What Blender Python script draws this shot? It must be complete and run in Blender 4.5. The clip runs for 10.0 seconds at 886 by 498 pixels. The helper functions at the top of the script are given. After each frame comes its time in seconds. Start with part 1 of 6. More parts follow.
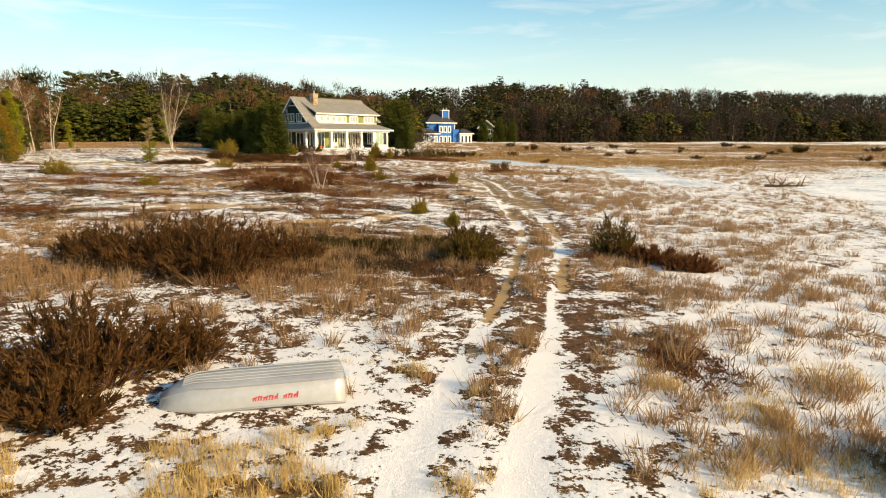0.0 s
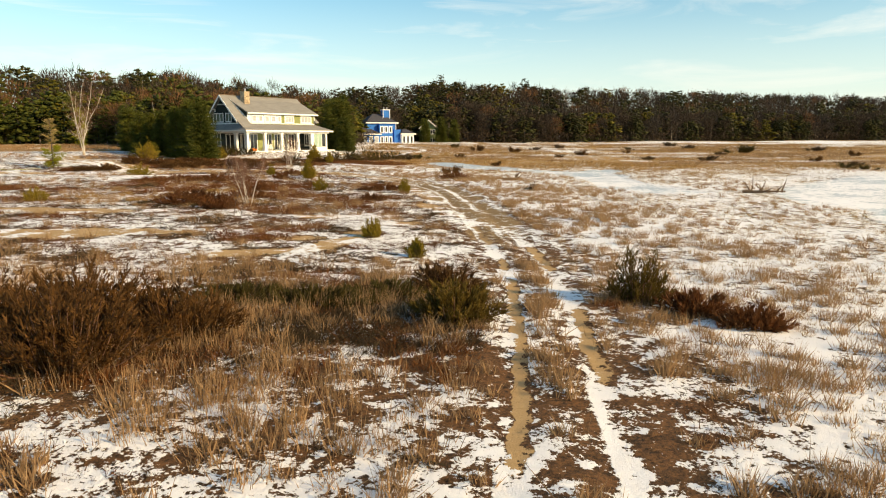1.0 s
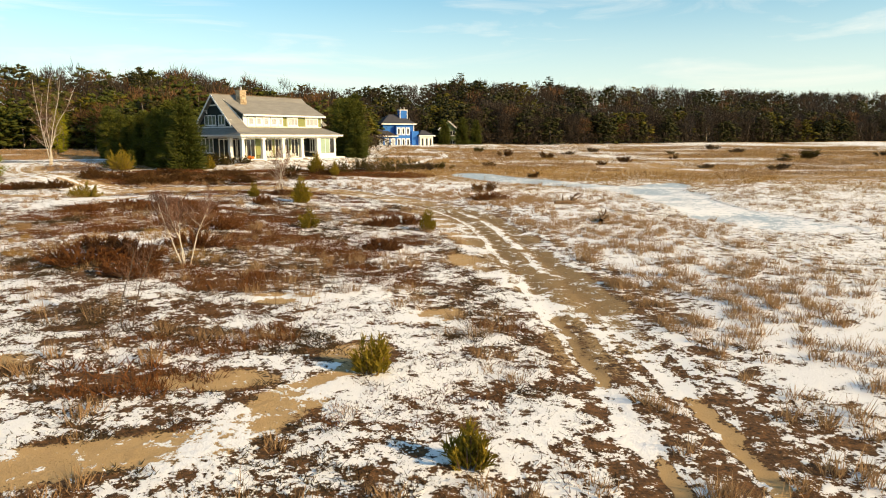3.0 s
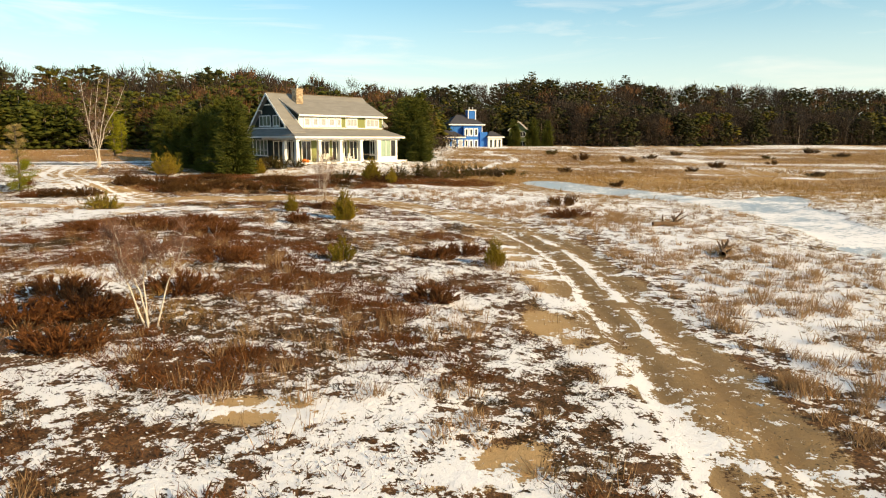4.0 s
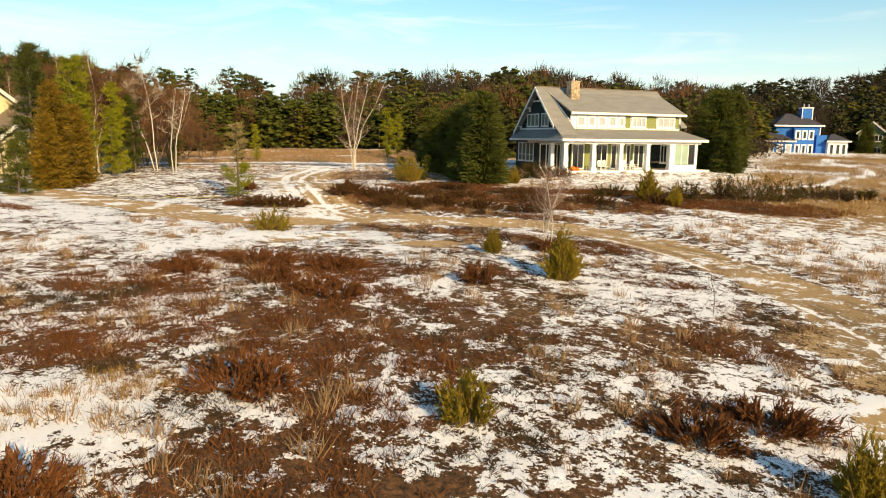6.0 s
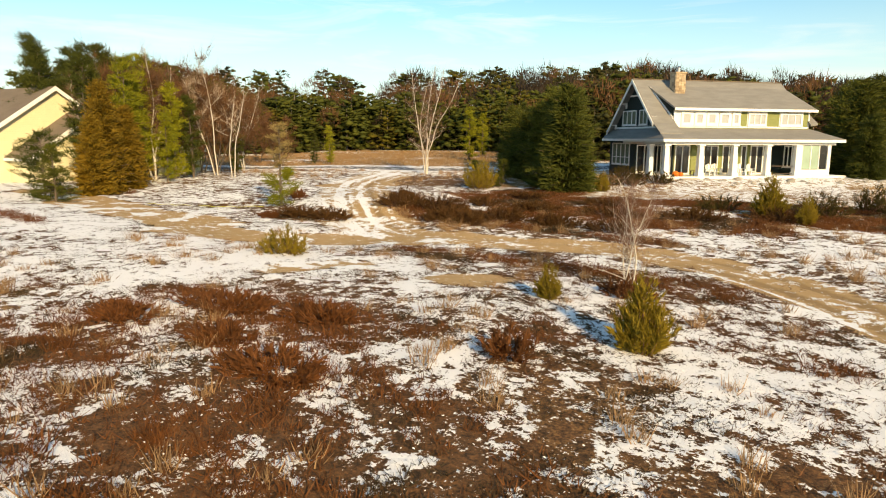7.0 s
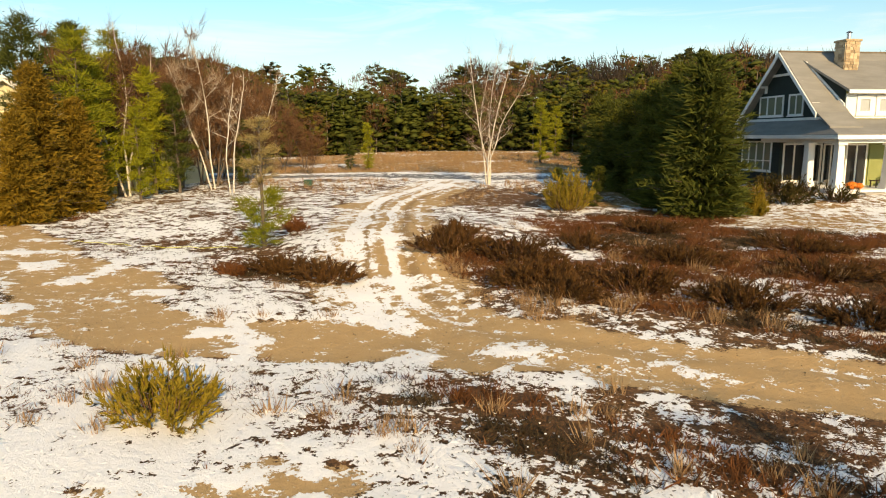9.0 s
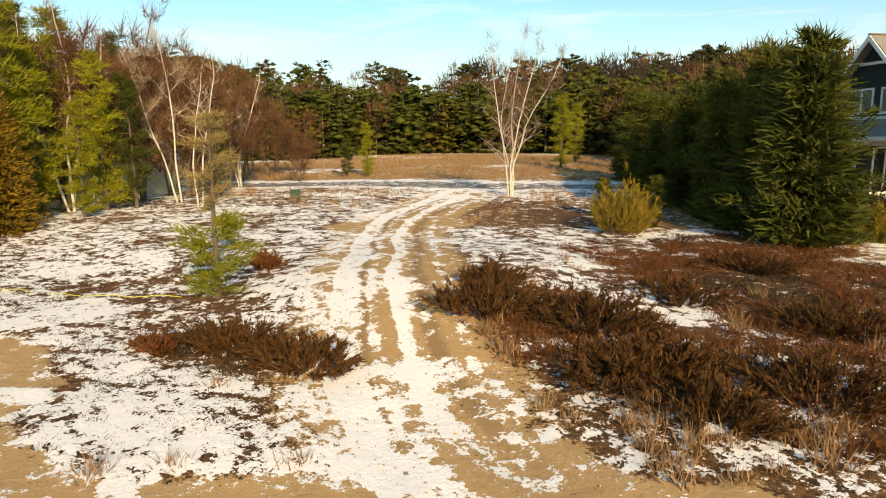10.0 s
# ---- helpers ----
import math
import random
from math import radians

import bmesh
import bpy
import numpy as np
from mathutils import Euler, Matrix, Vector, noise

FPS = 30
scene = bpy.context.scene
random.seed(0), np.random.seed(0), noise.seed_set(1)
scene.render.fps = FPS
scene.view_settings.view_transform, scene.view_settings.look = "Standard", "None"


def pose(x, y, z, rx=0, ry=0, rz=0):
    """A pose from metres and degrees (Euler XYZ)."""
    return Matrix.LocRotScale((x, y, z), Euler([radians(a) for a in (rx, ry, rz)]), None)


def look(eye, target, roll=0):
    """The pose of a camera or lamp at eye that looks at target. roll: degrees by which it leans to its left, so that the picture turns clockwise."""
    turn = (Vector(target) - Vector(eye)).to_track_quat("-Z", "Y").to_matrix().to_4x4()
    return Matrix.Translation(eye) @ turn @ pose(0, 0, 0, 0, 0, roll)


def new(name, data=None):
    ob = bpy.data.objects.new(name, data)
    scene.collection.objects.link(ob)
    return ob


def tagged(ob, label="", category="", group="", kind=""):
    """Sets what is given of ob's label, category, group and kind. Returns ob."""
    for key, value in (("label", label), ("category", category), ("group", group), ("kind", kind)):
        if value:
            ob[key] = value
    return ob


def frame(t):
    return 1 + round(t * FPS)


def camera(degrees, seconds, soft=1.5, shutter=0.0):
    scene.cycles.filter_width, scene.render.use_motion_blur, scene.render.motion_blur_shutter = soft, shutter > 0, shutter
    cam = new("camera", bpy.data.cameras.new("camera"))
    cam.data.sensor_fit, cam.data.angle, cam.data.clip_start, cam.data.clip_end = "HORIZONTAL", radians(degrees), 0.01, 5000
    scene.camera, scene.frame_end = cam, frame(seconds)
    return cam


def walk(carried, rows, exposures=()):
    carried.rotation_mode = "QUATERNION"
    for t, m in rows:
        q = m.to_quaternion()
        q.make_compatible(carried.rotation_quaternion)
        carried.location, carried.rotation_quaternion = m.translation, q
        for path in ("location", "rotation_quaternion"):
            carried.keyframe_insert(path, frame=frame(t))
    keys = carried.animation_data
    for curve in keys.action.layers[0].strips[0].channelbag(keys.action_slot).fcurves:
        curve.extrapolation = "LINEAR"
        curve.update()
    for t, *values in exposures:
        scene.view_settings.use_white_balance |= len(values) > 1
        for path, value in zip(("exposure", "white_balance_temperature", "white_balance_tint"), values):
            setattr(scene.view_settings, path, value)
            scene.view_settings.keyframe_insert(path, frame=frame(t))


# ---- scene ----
cam = camera(67.0, 10.0, soft=1.1)
# seconds, x, y, z, yaw, pitch, roll
ROWS = [
    (0.0, -0.027, -0.008, 4.510, 1.792, -9.295, -0.053),
    (0.5, -0.639, 3.504, 4.663, -1.079, -9.329, -0.002),
    (1.0, -1.052, 7.172, 4.795, -3.376, -9.335, 0.129),
    (1.5, -1.267, 10.748, 4.919, -4.609, -9.344, 0.122),
    (2.0, -1.360, 14.359, 5.186, -4.555, -9.431, 0.164),
    (3.5, -1.370, 27.081, 5.843, 0.614, -9.357, 0.095),
    (4.0, -1.298, 31.371, 5.985, 3.878, -9.357, -0.045),
    (4.5, -1.159, 35.463, 6.112, 8.652, -9.366, -0.211),
    (5.0, -1.216, 39.586, 6.212, 14.196, -9.393, -0.297),
    (5.5, -1.550, 43.984, 6.115, 21.583, -9.325, -0.388),
    (6.0, -2.029, 48.082, 6.150, 29.441, -9.387, -0.646),
    (7.5, -6.155, 59.315, 6.224, 39.837, -9.402, -0.026),
    (8.0, -8.883, 62.732, 6.230, 41.496, -9.455, 0.167),
    (8.5, -11.924, 65.754, 6.293, 42.829, -9.484, 0.214),
    (9.0, -15.115, 68.566, 6.303, 42.837, -9.554, 0.273),
    (9.5, -18.254, 71.259, 6.313, 42.824, -9.499, 0.270),
    (10.0, -21.546, 74.192, 6.352, 42.799, -9.466, 0.284),
]
walk(cam, [(t, pose(x, y, z, 90 + pitch, roll, yaw)) for t, x, y, z, yaw, pitch, roll in ROWS],
     exposures=[(0.0, 0.40, 8400, 13), (10.0, 0.40, 8400, 13)])

# ---- light ----
SUN_FROM = Vector((0.82, -0.47, 0.40)).normalized()
world = bpy.data.worlds.new("world")
scene.world = world
world.use_nodes = True
wn, wl = world.node_tree.nodes, world.node_tree.links
wn.clear()
w_out, w_bg = wn.new("ShaderNodeOutputWorld"), wn.new("ShaderNodeBackground")
w_sky = wn.new("ShaderNodeTexSky")
w_sky.sky_type, w_sky.sun_disc = "NISHITA", False
w_sky.sun_elevation = math.asin(SUN_FROM.z)
w_sky.sun_rotation = math.atan2(SUN_FROM.x, SUN_FROM.y)
w_sky.air_density, w_sky.dust_density, w_sky.ozone_density = 1.0, 0.2, 1.2
w_tc, w_map, w_cl = wn.new("ShaderNodeTexCoord"), wn.new("ShaderNodeMapping"), wn.new("ShaderNodeTexNoise")
w_map.inputs["Scale"].default_value = (2.2, 2.2, 15.0)
w_cl.inputs["Scale"].default_value, w_cl.inputs["Detail"].default_value = 1.6, 7.0
w_cl.inputs["Roughness"].default_value, w_cl.inputs["Distortion"].default_value = 0.6, 0.7
w_ramp, w_mix = wn.new("ShaderNodeValToRGB"), wn.new("ShaderNodeMix")
w_ramp.color_ramp.elements[0].position, w_ramp.color_ramp.elements[1].position = 0.50, 0.85
w_ramp.color_ramp.elements[1].color = (0.75, 0.75, 0.75, 1)
w_mix.data_type = "RGBA"
w_mix.inputs[7].default_value = (7.5, 8.0, 8.4, 1)
wl.new(w_tc.outputs["Generated"], w_map.inputs["Vector"])
wl.new(w_map.outputs["Vector"], w_cl.inputs["Vector"])
wl.new(w_cl.outputs["Fac"], w_ramp.inputs["Fac"])
wl.new(w_ramp.outputs["Color"], w_mix.inputs[0])
w_tint = wn.new("ShaderNodeMix")
w_tint.data_type, w_tint.blend_type = "RGBA", "MULTIPLY"
w_tint.inputs[0].default_value = 1.0
w_tint.inputs[7].default_value = (0.58, 1.09, 1.30, 1)
wl.new(w_sky.outputs["Color"], w_tint.inputs[6])
wl.new(w_tint.outputs[2], w_mix.inputs[6])
w_sep, w_low, w_haze = wn.new("ShaderNodeSeparateXYZ"), wn.new("ShaderNodeMapRange"), wn.new("ShaderNodeMix")
wl.new(w_tc.outputs["Generated"], w_sep.inputs[0])
w_low.interpolation_type = "SMOOTHSTEP"
for k, v in ((1, -0.02), (2, 0.24), (3, 0.85), (4, 0.0)):
    w_low.inputs[k].default_value = v
wl.new(w_sep.outputs["Z"], w_low.inputs[0])
w_haze.data_type = "RGBA"
w_haze.inputs[7].default_value = (5.6, 6.4, 6.9, 1)
wl.new(w_low.outputs[0], w_haze.inputs[0])
wl.new(w_mix.outputs[2], w_haze.inputs[6])
wl.new(w_haze.outputs[2], w_bg.inputs["Color"])
wl.new(w_bg.outputs["Background"], w_out.inputs["Surface"])
w_bg.inputs["Strength"].default_value = 0.118
sun = new("sun", bpy.data.lights.new("sun", "SUN"))
sun.data.energy, sun.data.angle, sun.data.color = 5.0, radians(0.6), (1.0, 0.805, 0.51)
sun.matrix_world = look(SUN_FROM * 100, (0, 0, 0))


# ---- materials ----
def nodes_of(name):
    m = bpy.data.materials.new(name)
    m.use_nodes = True
    n, l = m.node_tree.nodes, m.node_tree.links
    return m, n, l, n["Principled BSDF"]


def mix_node(n, l, fac, a, b, mode="MIX"):
    k = n.new("ShaderNodeMix")
    k.data_type, k.blend_type = "RGBA", mode
    for sock, v in ((k.inputs[0], fac), (k.inputs[6], a), (k.inputs[7], b)):
        if isinstance(v, bpy.types.NodeSocket):
            l.new(v, sock)
        elif isinstance(v, (int, float)):
            sock.default_value = v
        else:
            sock.default_value = (*v, 1)
    return k.outputs[2]


def noise_node(n, l, vec, scale, detail=4.0, rough=0.6):
    k = n.new("ShaderNodeTexNoise")
    k.inputs["Scale"].default_value, k.inputs["Detail"].default_value, k.inputs["Roughness"].default_value = scale, detail, rough
    l.new(vec, k.inputs["Vector"])
    return k.outputs["Fac"]


def math_node(n, l, op, a, b=0.0, clamp=False):
    k = n.new("ShaderNodeMath")
    k.operation, k.use_clamp = op, clamp
    for sock, v in zip(k.inputs, (a, b)):
        if isinstance(v, (int, float)):
            sock.default_value = v
        else:
            l.new(v, sock)
    return k.outputs[0]


def surface(name, dark, light, coarse=1.0, fine=12.0, rough=0.8, bump=0.3, metal=0.0, island=0.0, per_object=0.0, stretch=None, depth=0.02, spec=0.3):
    """Two scales of noise between a dark and a light colour, varied piece by piece, with a fine relief."""
    m, n, l, b = nodes_of(name)
    tc = n.new("ShaderNodeTexCoord")
    vec = tc.outputs["Object"]
    if stretch:
        mp = n.new("ShaderNodeMapping")
        mp.inputs["Scale"].default_value = stretch
        l.new(vec, mp.inputs["Vector"])
        vec = mp.outputs["Vector"]
    c, f = noise_node(n, l, vec, coarse), noise_node(n, l, vec, fine, 5.0, 0.7)
    fac = math_node(n, l, "ADD", math_node(n, l, "MULTIPLY", c, 1.3), math_node(n, l, "MULTIPLY", f, 0.9))
    fac = math_node(n, l, "SUBTRACT", fac, 0.6, True)
    if island or per_object:
        if island:
            g = n.new("ShaderNodeNewGeometry").outputs["Random Per Island"]
        else:
            g = n.new("ShaderNodeObjectInfo").outputs["Random"]
        g = math_node(n, l, "SUBTRACT", g, 0.5)
        g = math_node(n, l, "MULTIPLY", g, island or per_object)
        fac = math_node(n, l, "ADD", fac, g, True)
    l.new(mix_node(n, l, fac, dark, light), b.inputs["Base Color"])
    b.inputs["Roughness"].default_value, b.inputs["Metallic"].default_value = rough, metal
    b.inputs["Specular IOR Level"].default_value = spec
    if bump:
        bp = n.new("ShaderNodeBump")
        bp.inputs["Strength"].default_value, bp.inputs["Distance"].default_value = bump, depth
        l.new(f, bp.inputs["Height"])
        l.new(bp.outputs["Normal"], b.inputs["Normal"])
    return m


def leafy(name, dark, light, island=1.0, trans=0.25):
    """Leaves, needles and dry blades: colour varied blade by blade, some light passing through."""
    m, n, l, b = nodes_of(name)
    tc = n.new("ShaderNodeTexCoord")
    g = n.new("ShaderNodeNewGeometry").outputs["Random Per Island"]
    c = noise_node(n, l, tc.outputs["Object"], 0.9, 3.0)
    r = n.new("ShaderNodeObjectInfo").outputs["Random"]
    fac = math_node(n, l, "MULTIPLY", g, island * 0.6)
    fac = math_node(n, l, "ADD", fac, math_node(n, l, "MULTIPLY", c, 0.6))
    fac = math_node(n, l, "ADD", fac, math_node(n, l, "MULTIPLY", r, 0.25))
    fac = math_node(n, l, "SUBTRACT", fac, 0.2, True)
    col = mix_node(n, l, fac, dark, light)
    l.new(col, b.inputs["Base Color"])
    b.inputs["Roughness"].default_value = 0.75
    b.inputs["Specular IOR Level"].default_value = 0.2
    tr, mx = n.new("ShaderNodeBsdfTranslucent"), n.new("ShaderNodeMixShader")
    l.new(col, tr.inputs["Color"])
    mx.inputs[0].default_value = trans
    l.new(b.outputs[0], mx.inputs[1])
    l.new(tr.outputs[0], mx.inputs[2])
    l.new(mx.outputs[0], n["Material Output"].inputs["Surface"])
    return m


def ground_material():
    m, n, l, b = nodes_of("ground_cover")
    tc = n.new("ShaderNodeTexCoord")
    vec = tc.outputs["Object"]

    def attr(name):
        k = n.new("ShaderNodeAttribute")
        k.attribute_name = name
        return k.outputs["Fac"]

    big, mid, fine, speck, grit = (noise_node(n, l, vec, s, d, 0.65) for s, d in ((0.35, 3), (2.0, 5), (5.2, 6), (16.0, 4), (45.0, 4)))

    flat = n.new("ShaderNodeMapping")
    flat.inputs["Scale"].default_value = (0.35, 1.0, 1.0)
    l.new(vec, flat.inputs["Vector"])
    wide_noise = noise_node(n, l, flat.outputs["Vector"], 0.11, 5, 0.6)

    def edge(a, soft, rag=0.9, crumb=0.8, lump=0.8):
        f = math_node(n, l, "SUBTRACT", fine, 0.5)
        f = math_node(n, l, "ADD", f, math_node(n, l, "MULTIPLY", math_node(n, l, "SUBTRACT", speck, 0.5), crumb))
        f = math_node(n, l, "MULTIPLY", f, rag)
        f = math_node(n, l, "ADD", f, a)
        f = math_node(n, l, "ADD", f, math_node(n, l, "MULTIPLY", math_node(n, l, "SUBTRACT", mid, 0.5), rag * lump))
        f = math_node(n, l, "SUBTRACT", f, 0.5)
        f = math_node(n, l, "MULTIPLY", f, soft)
        return math_node(n, l, "ADD", f, 0.5, True)

    # wheel marks, by the distance from the middle of the track
    wob = math_node(n, l, "MULTIPLY", math_node(n, l, "SUBTRACT", mid, 0.5), 0.55)
    wob = math_node(n, l, "ADD", wob, math_node(n, l, "MULTIPLY", math_node(n, l, "SUBTRACT", fine, 0.5), 0.25))
    wob = math_node(n, l, "ADD", wob, math_node(n, l, "MULTIPLY", math_node(n, l, "SUBTRACT", big, 0.5), 0.8))
    dist = math_node(n, l, "ADD", attr("track"), wob)

    def stripe(at, half, both=False):
        k = math_node(n, l, "ABSOLUTE", dist) if both else dist
        k = math_node(n, l, "ABSOLUTE", math_node(n, l, "SUBTRACT", k, at))
        k = math_node(n, l, "SUBTRACT", half, k)
        return math_node(n, l, "ADD", math_node(n, l, "MULTIPLY", k, 7.0), 0.5, True)

    def times(a, b):
        return math_node(n, l, "MULTIPLY", a, b)

    def plus(a, b):
        return math_node(n, l, "ADD", a, b)

    bare = times(attr("worn"), plus(stripe(0.80, 0.15), stripe(-0.92, 0.17)))
    white = plus(times(attr("strip_a"), stripe(1.15, 0.16)), times(attr("strip_b"), stripe(-0.14, 0.21)))
    patchy = math_node(n, l, "MULTIPLY", math_node(n, l, "SUBTRACT", mid, 0.42), 7.0, True)
    marks = plus(plus(stripe(0.98, 0.36), stripe(-0.42, 0.22)), times(patchy, plus(stripe(-1.75, 0.14), stripe(0.3, 0.12))))
    white = plus(white, times(attr("ruts"), marks))
    white = plus(white, times(attr("lane"), plus(stripe(0.76, 0.26), stripe(-0.80, 0.24))))
    damp = plus(times(attr("strip_a"), stripe(0.55, 0.2)), times(attr("strip_a"), stripe(-0.85, 0.25)))
    damp = math_node(n, l, "ADD", damp, times(attr("ruts"), plus(stripe(0.5, 0.08), stripe(-1.1, 0.2))), True)

    crisp = math_node(n, l, "MULTIPLY", math_node(n, l, "SUBTRACT", plus(times(fine, 0.5), times(speck, 0.5)), 0.40), 5.5, True)
    litter = mix_node(n, l, crisp, (0.014, 0.009, 0.005), (0.225, 0.100, 0.037))
    litter = mix_node(n, l, math_node(n, l, "MULTIPLY", math_node(n, l, "SUBTRACT", grit, 0.52), 2.5, True), litter, (0.24, 0.13, 0.055))
    litter = mix_node(n, l, math_node(n, l, "MULTIPLY", big, 0.35), litter, (0.10, 0.056, 0.026))
    tan = mix_node(n, l, fine, (0.25, 0.135, 0.045), (0.54, 0.33, 0.125))
    tan = mix_node(n, l, math_node(n, l, "MULTIPLY", math_node(n, l, "SUBTRACT", wide_noise, 0.44), 4.5, True), tan, (0.21, 0.110, 0.040))
    sand = mix_node(n, l, mid, (0.42, 0.265, 0.12), (0.60, 0.405, 0.20))
    sand = mix_node(n, l, math_node(n, l, "MULTIPLY", grit, 0.35), sand, (0.30, 0.185, 0.09))
    sand = mix_node(n, l, math_node(n, l, "MULTIPLY", math_node(n, l, "SUBTRACT", plus(times(speck, 0.6), times(grit, 0.4)), 0.56), 6.0, True), sand, (0.17, 0.10, 0.045))
    ice = mix_node(n, l, mid, (0.26, 0.33, 0.38), (0.44, 0.52, 0.57))
    asphalt = mix_node(n, l, fine, (0.10, 0.10, 0.105), (0.2, 0.2, 0.205))
    snow = mix_node(n, l, mid, (0.86, 0.86, 0.87), (0.93, 0.93, 0.93))
    col = mix_node(n, l, edge(attr("dry"), 2.5), litter, tan)
    sand = mix_node(n, l, times(damp, 0.55), sand, (0.20, 0.118, 0.052))
    sand = mix_node(n, l, times(attr("wet"), plus(0.35, times(fine, 0.6))), sand, (0.17, 0.108, 0.052))
    col = mix_node(n, l, edge(plus(attr("sand"), bare), 6.0, 1.5), col, sand)
    road = edge(attr("road"), 6.0, 0.3)
    col = mix_node(n, l, road, col, asphalt)
    icef = edge(attr("ice"), 5.0, 0.9)
    col = mix_node(n, l, icef, col, ice)
    snow_at = math_node(n, l, "SUBTRACT", plus(attr("snow"), times(white, 0.75)), times(bare, 1.1))
    snowf = edge(snow_at, 13.0, 2.0, 0.45, 1.5)
    col = mix_node(n, l, snowf, col, snow)
    l.new(col, b.inputs["Base Color"])
    rg = mix_node(n, l, icef, (0.95, 0.95, 0.95), (0.28, 0.28, 0.28))
    rg = mix_node(n, l, snowf, rg, (0.75, 0.75, 0.75))
    l.new(rg, b.inputs["Roughness"])
    b.inputs["Specular IOR Level"].default_value = 0.25
    h = math_node(n, l, "ADD", math_node(n, l, "MULTIPLY", fine, 0.5), math_node(n, l, "MULTIPLY", grit, 0.2))
    h = math_node(n, l, "ADD", h, math_node(n, l, "MULTIPLY", snowf, 0.5))
    h = math_node(n, l, "MULTIPLY", h, math_node(n, l, "SUBTRACT", 1.0, math_node(n, l, "MULTIPLY", icef, 0.8)))
    bp = n.new("ShaderNodeBump")
    bp.inputs["Strength"].default_value, bp.inputs["Distance"].default_value = 0.9, 0.12
    l.new(h, bp.inputs["Height"])
    l.new(bp.outputs["Normal"], b.inputs["Normal"])
    return m


def glass(name, tint, rough=0.04):
    m, n, l, b = nodes_of(name)
    tc = n.new("ShaderNodeTexCoord")
    c = noise_node(n, l, tc.outputs["Object"], 0.8)
    l.new(mix_node(n, l, c, [k * 0.6 for k in tint], tint), b.inputs["Base Color"])
    b.inputs["Roughness"].default_value, b.inputs["Specular IOR Level"].default_value = rough, 0.8
    return m


def siding(name, dark, light, pitch=0.13):
    """Painted lap boards: one shadow line every pitch metres of height."""
    m, n, l, b = nodes_of(name)
    tc, sep = n.new("ShaderNodeTexCoord"), n.new("ShaderNodeSeparateXYZ")
    l.new(tc.outputs["Object"], sep.inputs[0])
    saw = math_node(n, l, "FRACT", math_node(n, l, "DIVIDE", sep.outputs["Z"], pitch))
    c = noise_node(n, l, tc.outputs["Object"], 1.3, 5.0)
    l.new(mix_node(n, l, c, dark, light), b.inputs["Base Color"])
    b.inputs["Roughness"].default_value, b.inputs["Specular IOR Level"].default_value = 0.8, 0.12
    bp = n.new("ShaderNodeBump")
    bp.inputs["Strength"].default_value, bp.inputs["Distance"].default_value = 0.8, 0.02
    l.new(math_node(n, l, "SUBTRACT", 1.0, saw), bp.inputs["Height"])
    l.new(bp.outputs["Normal"], b.inputs["Normal"])
    return m


M_GROUND = ground_material()
M_SHINGLE = surface("asphalt_shingle", (0.165, 0.160, 0.148), (0.265, 0.258, 0.240), 0.6, 9.0, 0.9, 0.5, stretch=(1, 1, 6))
M_SHINGLE_DARK = surface("dark_shingle", (0.035, 0.035, 0.045), (0.075, 0.075, 0.085), 0.6, 9.0, 0.9, 0.4)
M_SHINGLE_BROWN = surface("brown_shingle", (0.13, 0.10, 0.075), (0.22, 0.175, 0.13), 0.6, 9.0, 0.9, 0.5)
M_WHITE = surface("white_paint", (0.70, 0.70, 0.67), (0.82, 0.81, 0.78), 0.7, 14.0, 0.55, 0.1)
M_GREEN = siding("dark_green_siding", (0.022, 0.030, 0.027), (0.037, 0.047, 0.043))
M_OLIVE = siding("olive_siding", (0.19, 0.215, 0.085), (0.25, 0.275, 0.115))
M_BLUE = siding("blue_siding", (0.02, 0.13, 0.42), (0.035, 0.18, 0.54), 0.15)
M_YELLOW = siding("pale_yellow_siding", (0.62, 0.56, 0.36), (0.72, 0.66, 0.44), 0.15)
M_GLASS = glass("dark_glass", (0.03, 0.035, 0.04))
M_GLASS_PALE = glass("blind_behind_glass", (0.46, 0.48, 0.49), 0.12)
M_GLASS_CURTAIN = glass("curtain_behind_glass", (0.20, 0.23, 0.17), 0.08)
# sunroom panes: the green they reflect is painted into the base colour
M_GLASS_GREEN = glass("green_tinted_glass", (0.36, 0.50, 0.40), 0.08)
M_STONE = surface("fieldstone", (0.26, 0.19, 0.12), (0.56, 0.44, 0.30), 2.5, 14.0, 0.9, 0.6, per_object=0.9)
M_SLAB = surface("grey_stone_slab", (0.22, 0.20, 0.17), (0.42, 0.39, 0.34), 2.0, 14.0, 0.9, 0.5, per_object=0.4)
M_METAL = surface("galvanised_metal", (0.35, 0.35, 0.36), (0.55, 0.55, 0.56), 3.0, 20.0, 0.4, 0.1, metal=0.9)
M_PUMPKIN = surface("pumpkin_skin", (0.55, 0.10, 0.01), (0.75, 0.22, 0.03), 4.0, 20.0, 0.5, 0.2)
M_BARK = surface("grey_brown_bark", (0.06, 0.045, 0.035), (0.17, 0.13, 0.10), 2.0, 20.0, 0.95, 0.8, stretch=(3, 3, 0.7))
M_BIRCH = surface("birch_bark", (0.34, 0.30, 0.25), (0.74, 0.69, 0.61), 1.6, 7.0, 0.8, 0.3, stretch=(1, 1, 2.5))
M_TWIG = surface("reddish_twigs", (0.10, 0.05, 0.035), (0.24, 0.13, 0.09), 1.0, 9.0, 0.9, 0.0, island=0.6)
M_TWIG_PALE = surface("pale_twigs", (0.24, 0.17, 0.11), (0.50, 0.38, 0.28), 1.0, 9.0, 0.9, 0.0, island=0.6)
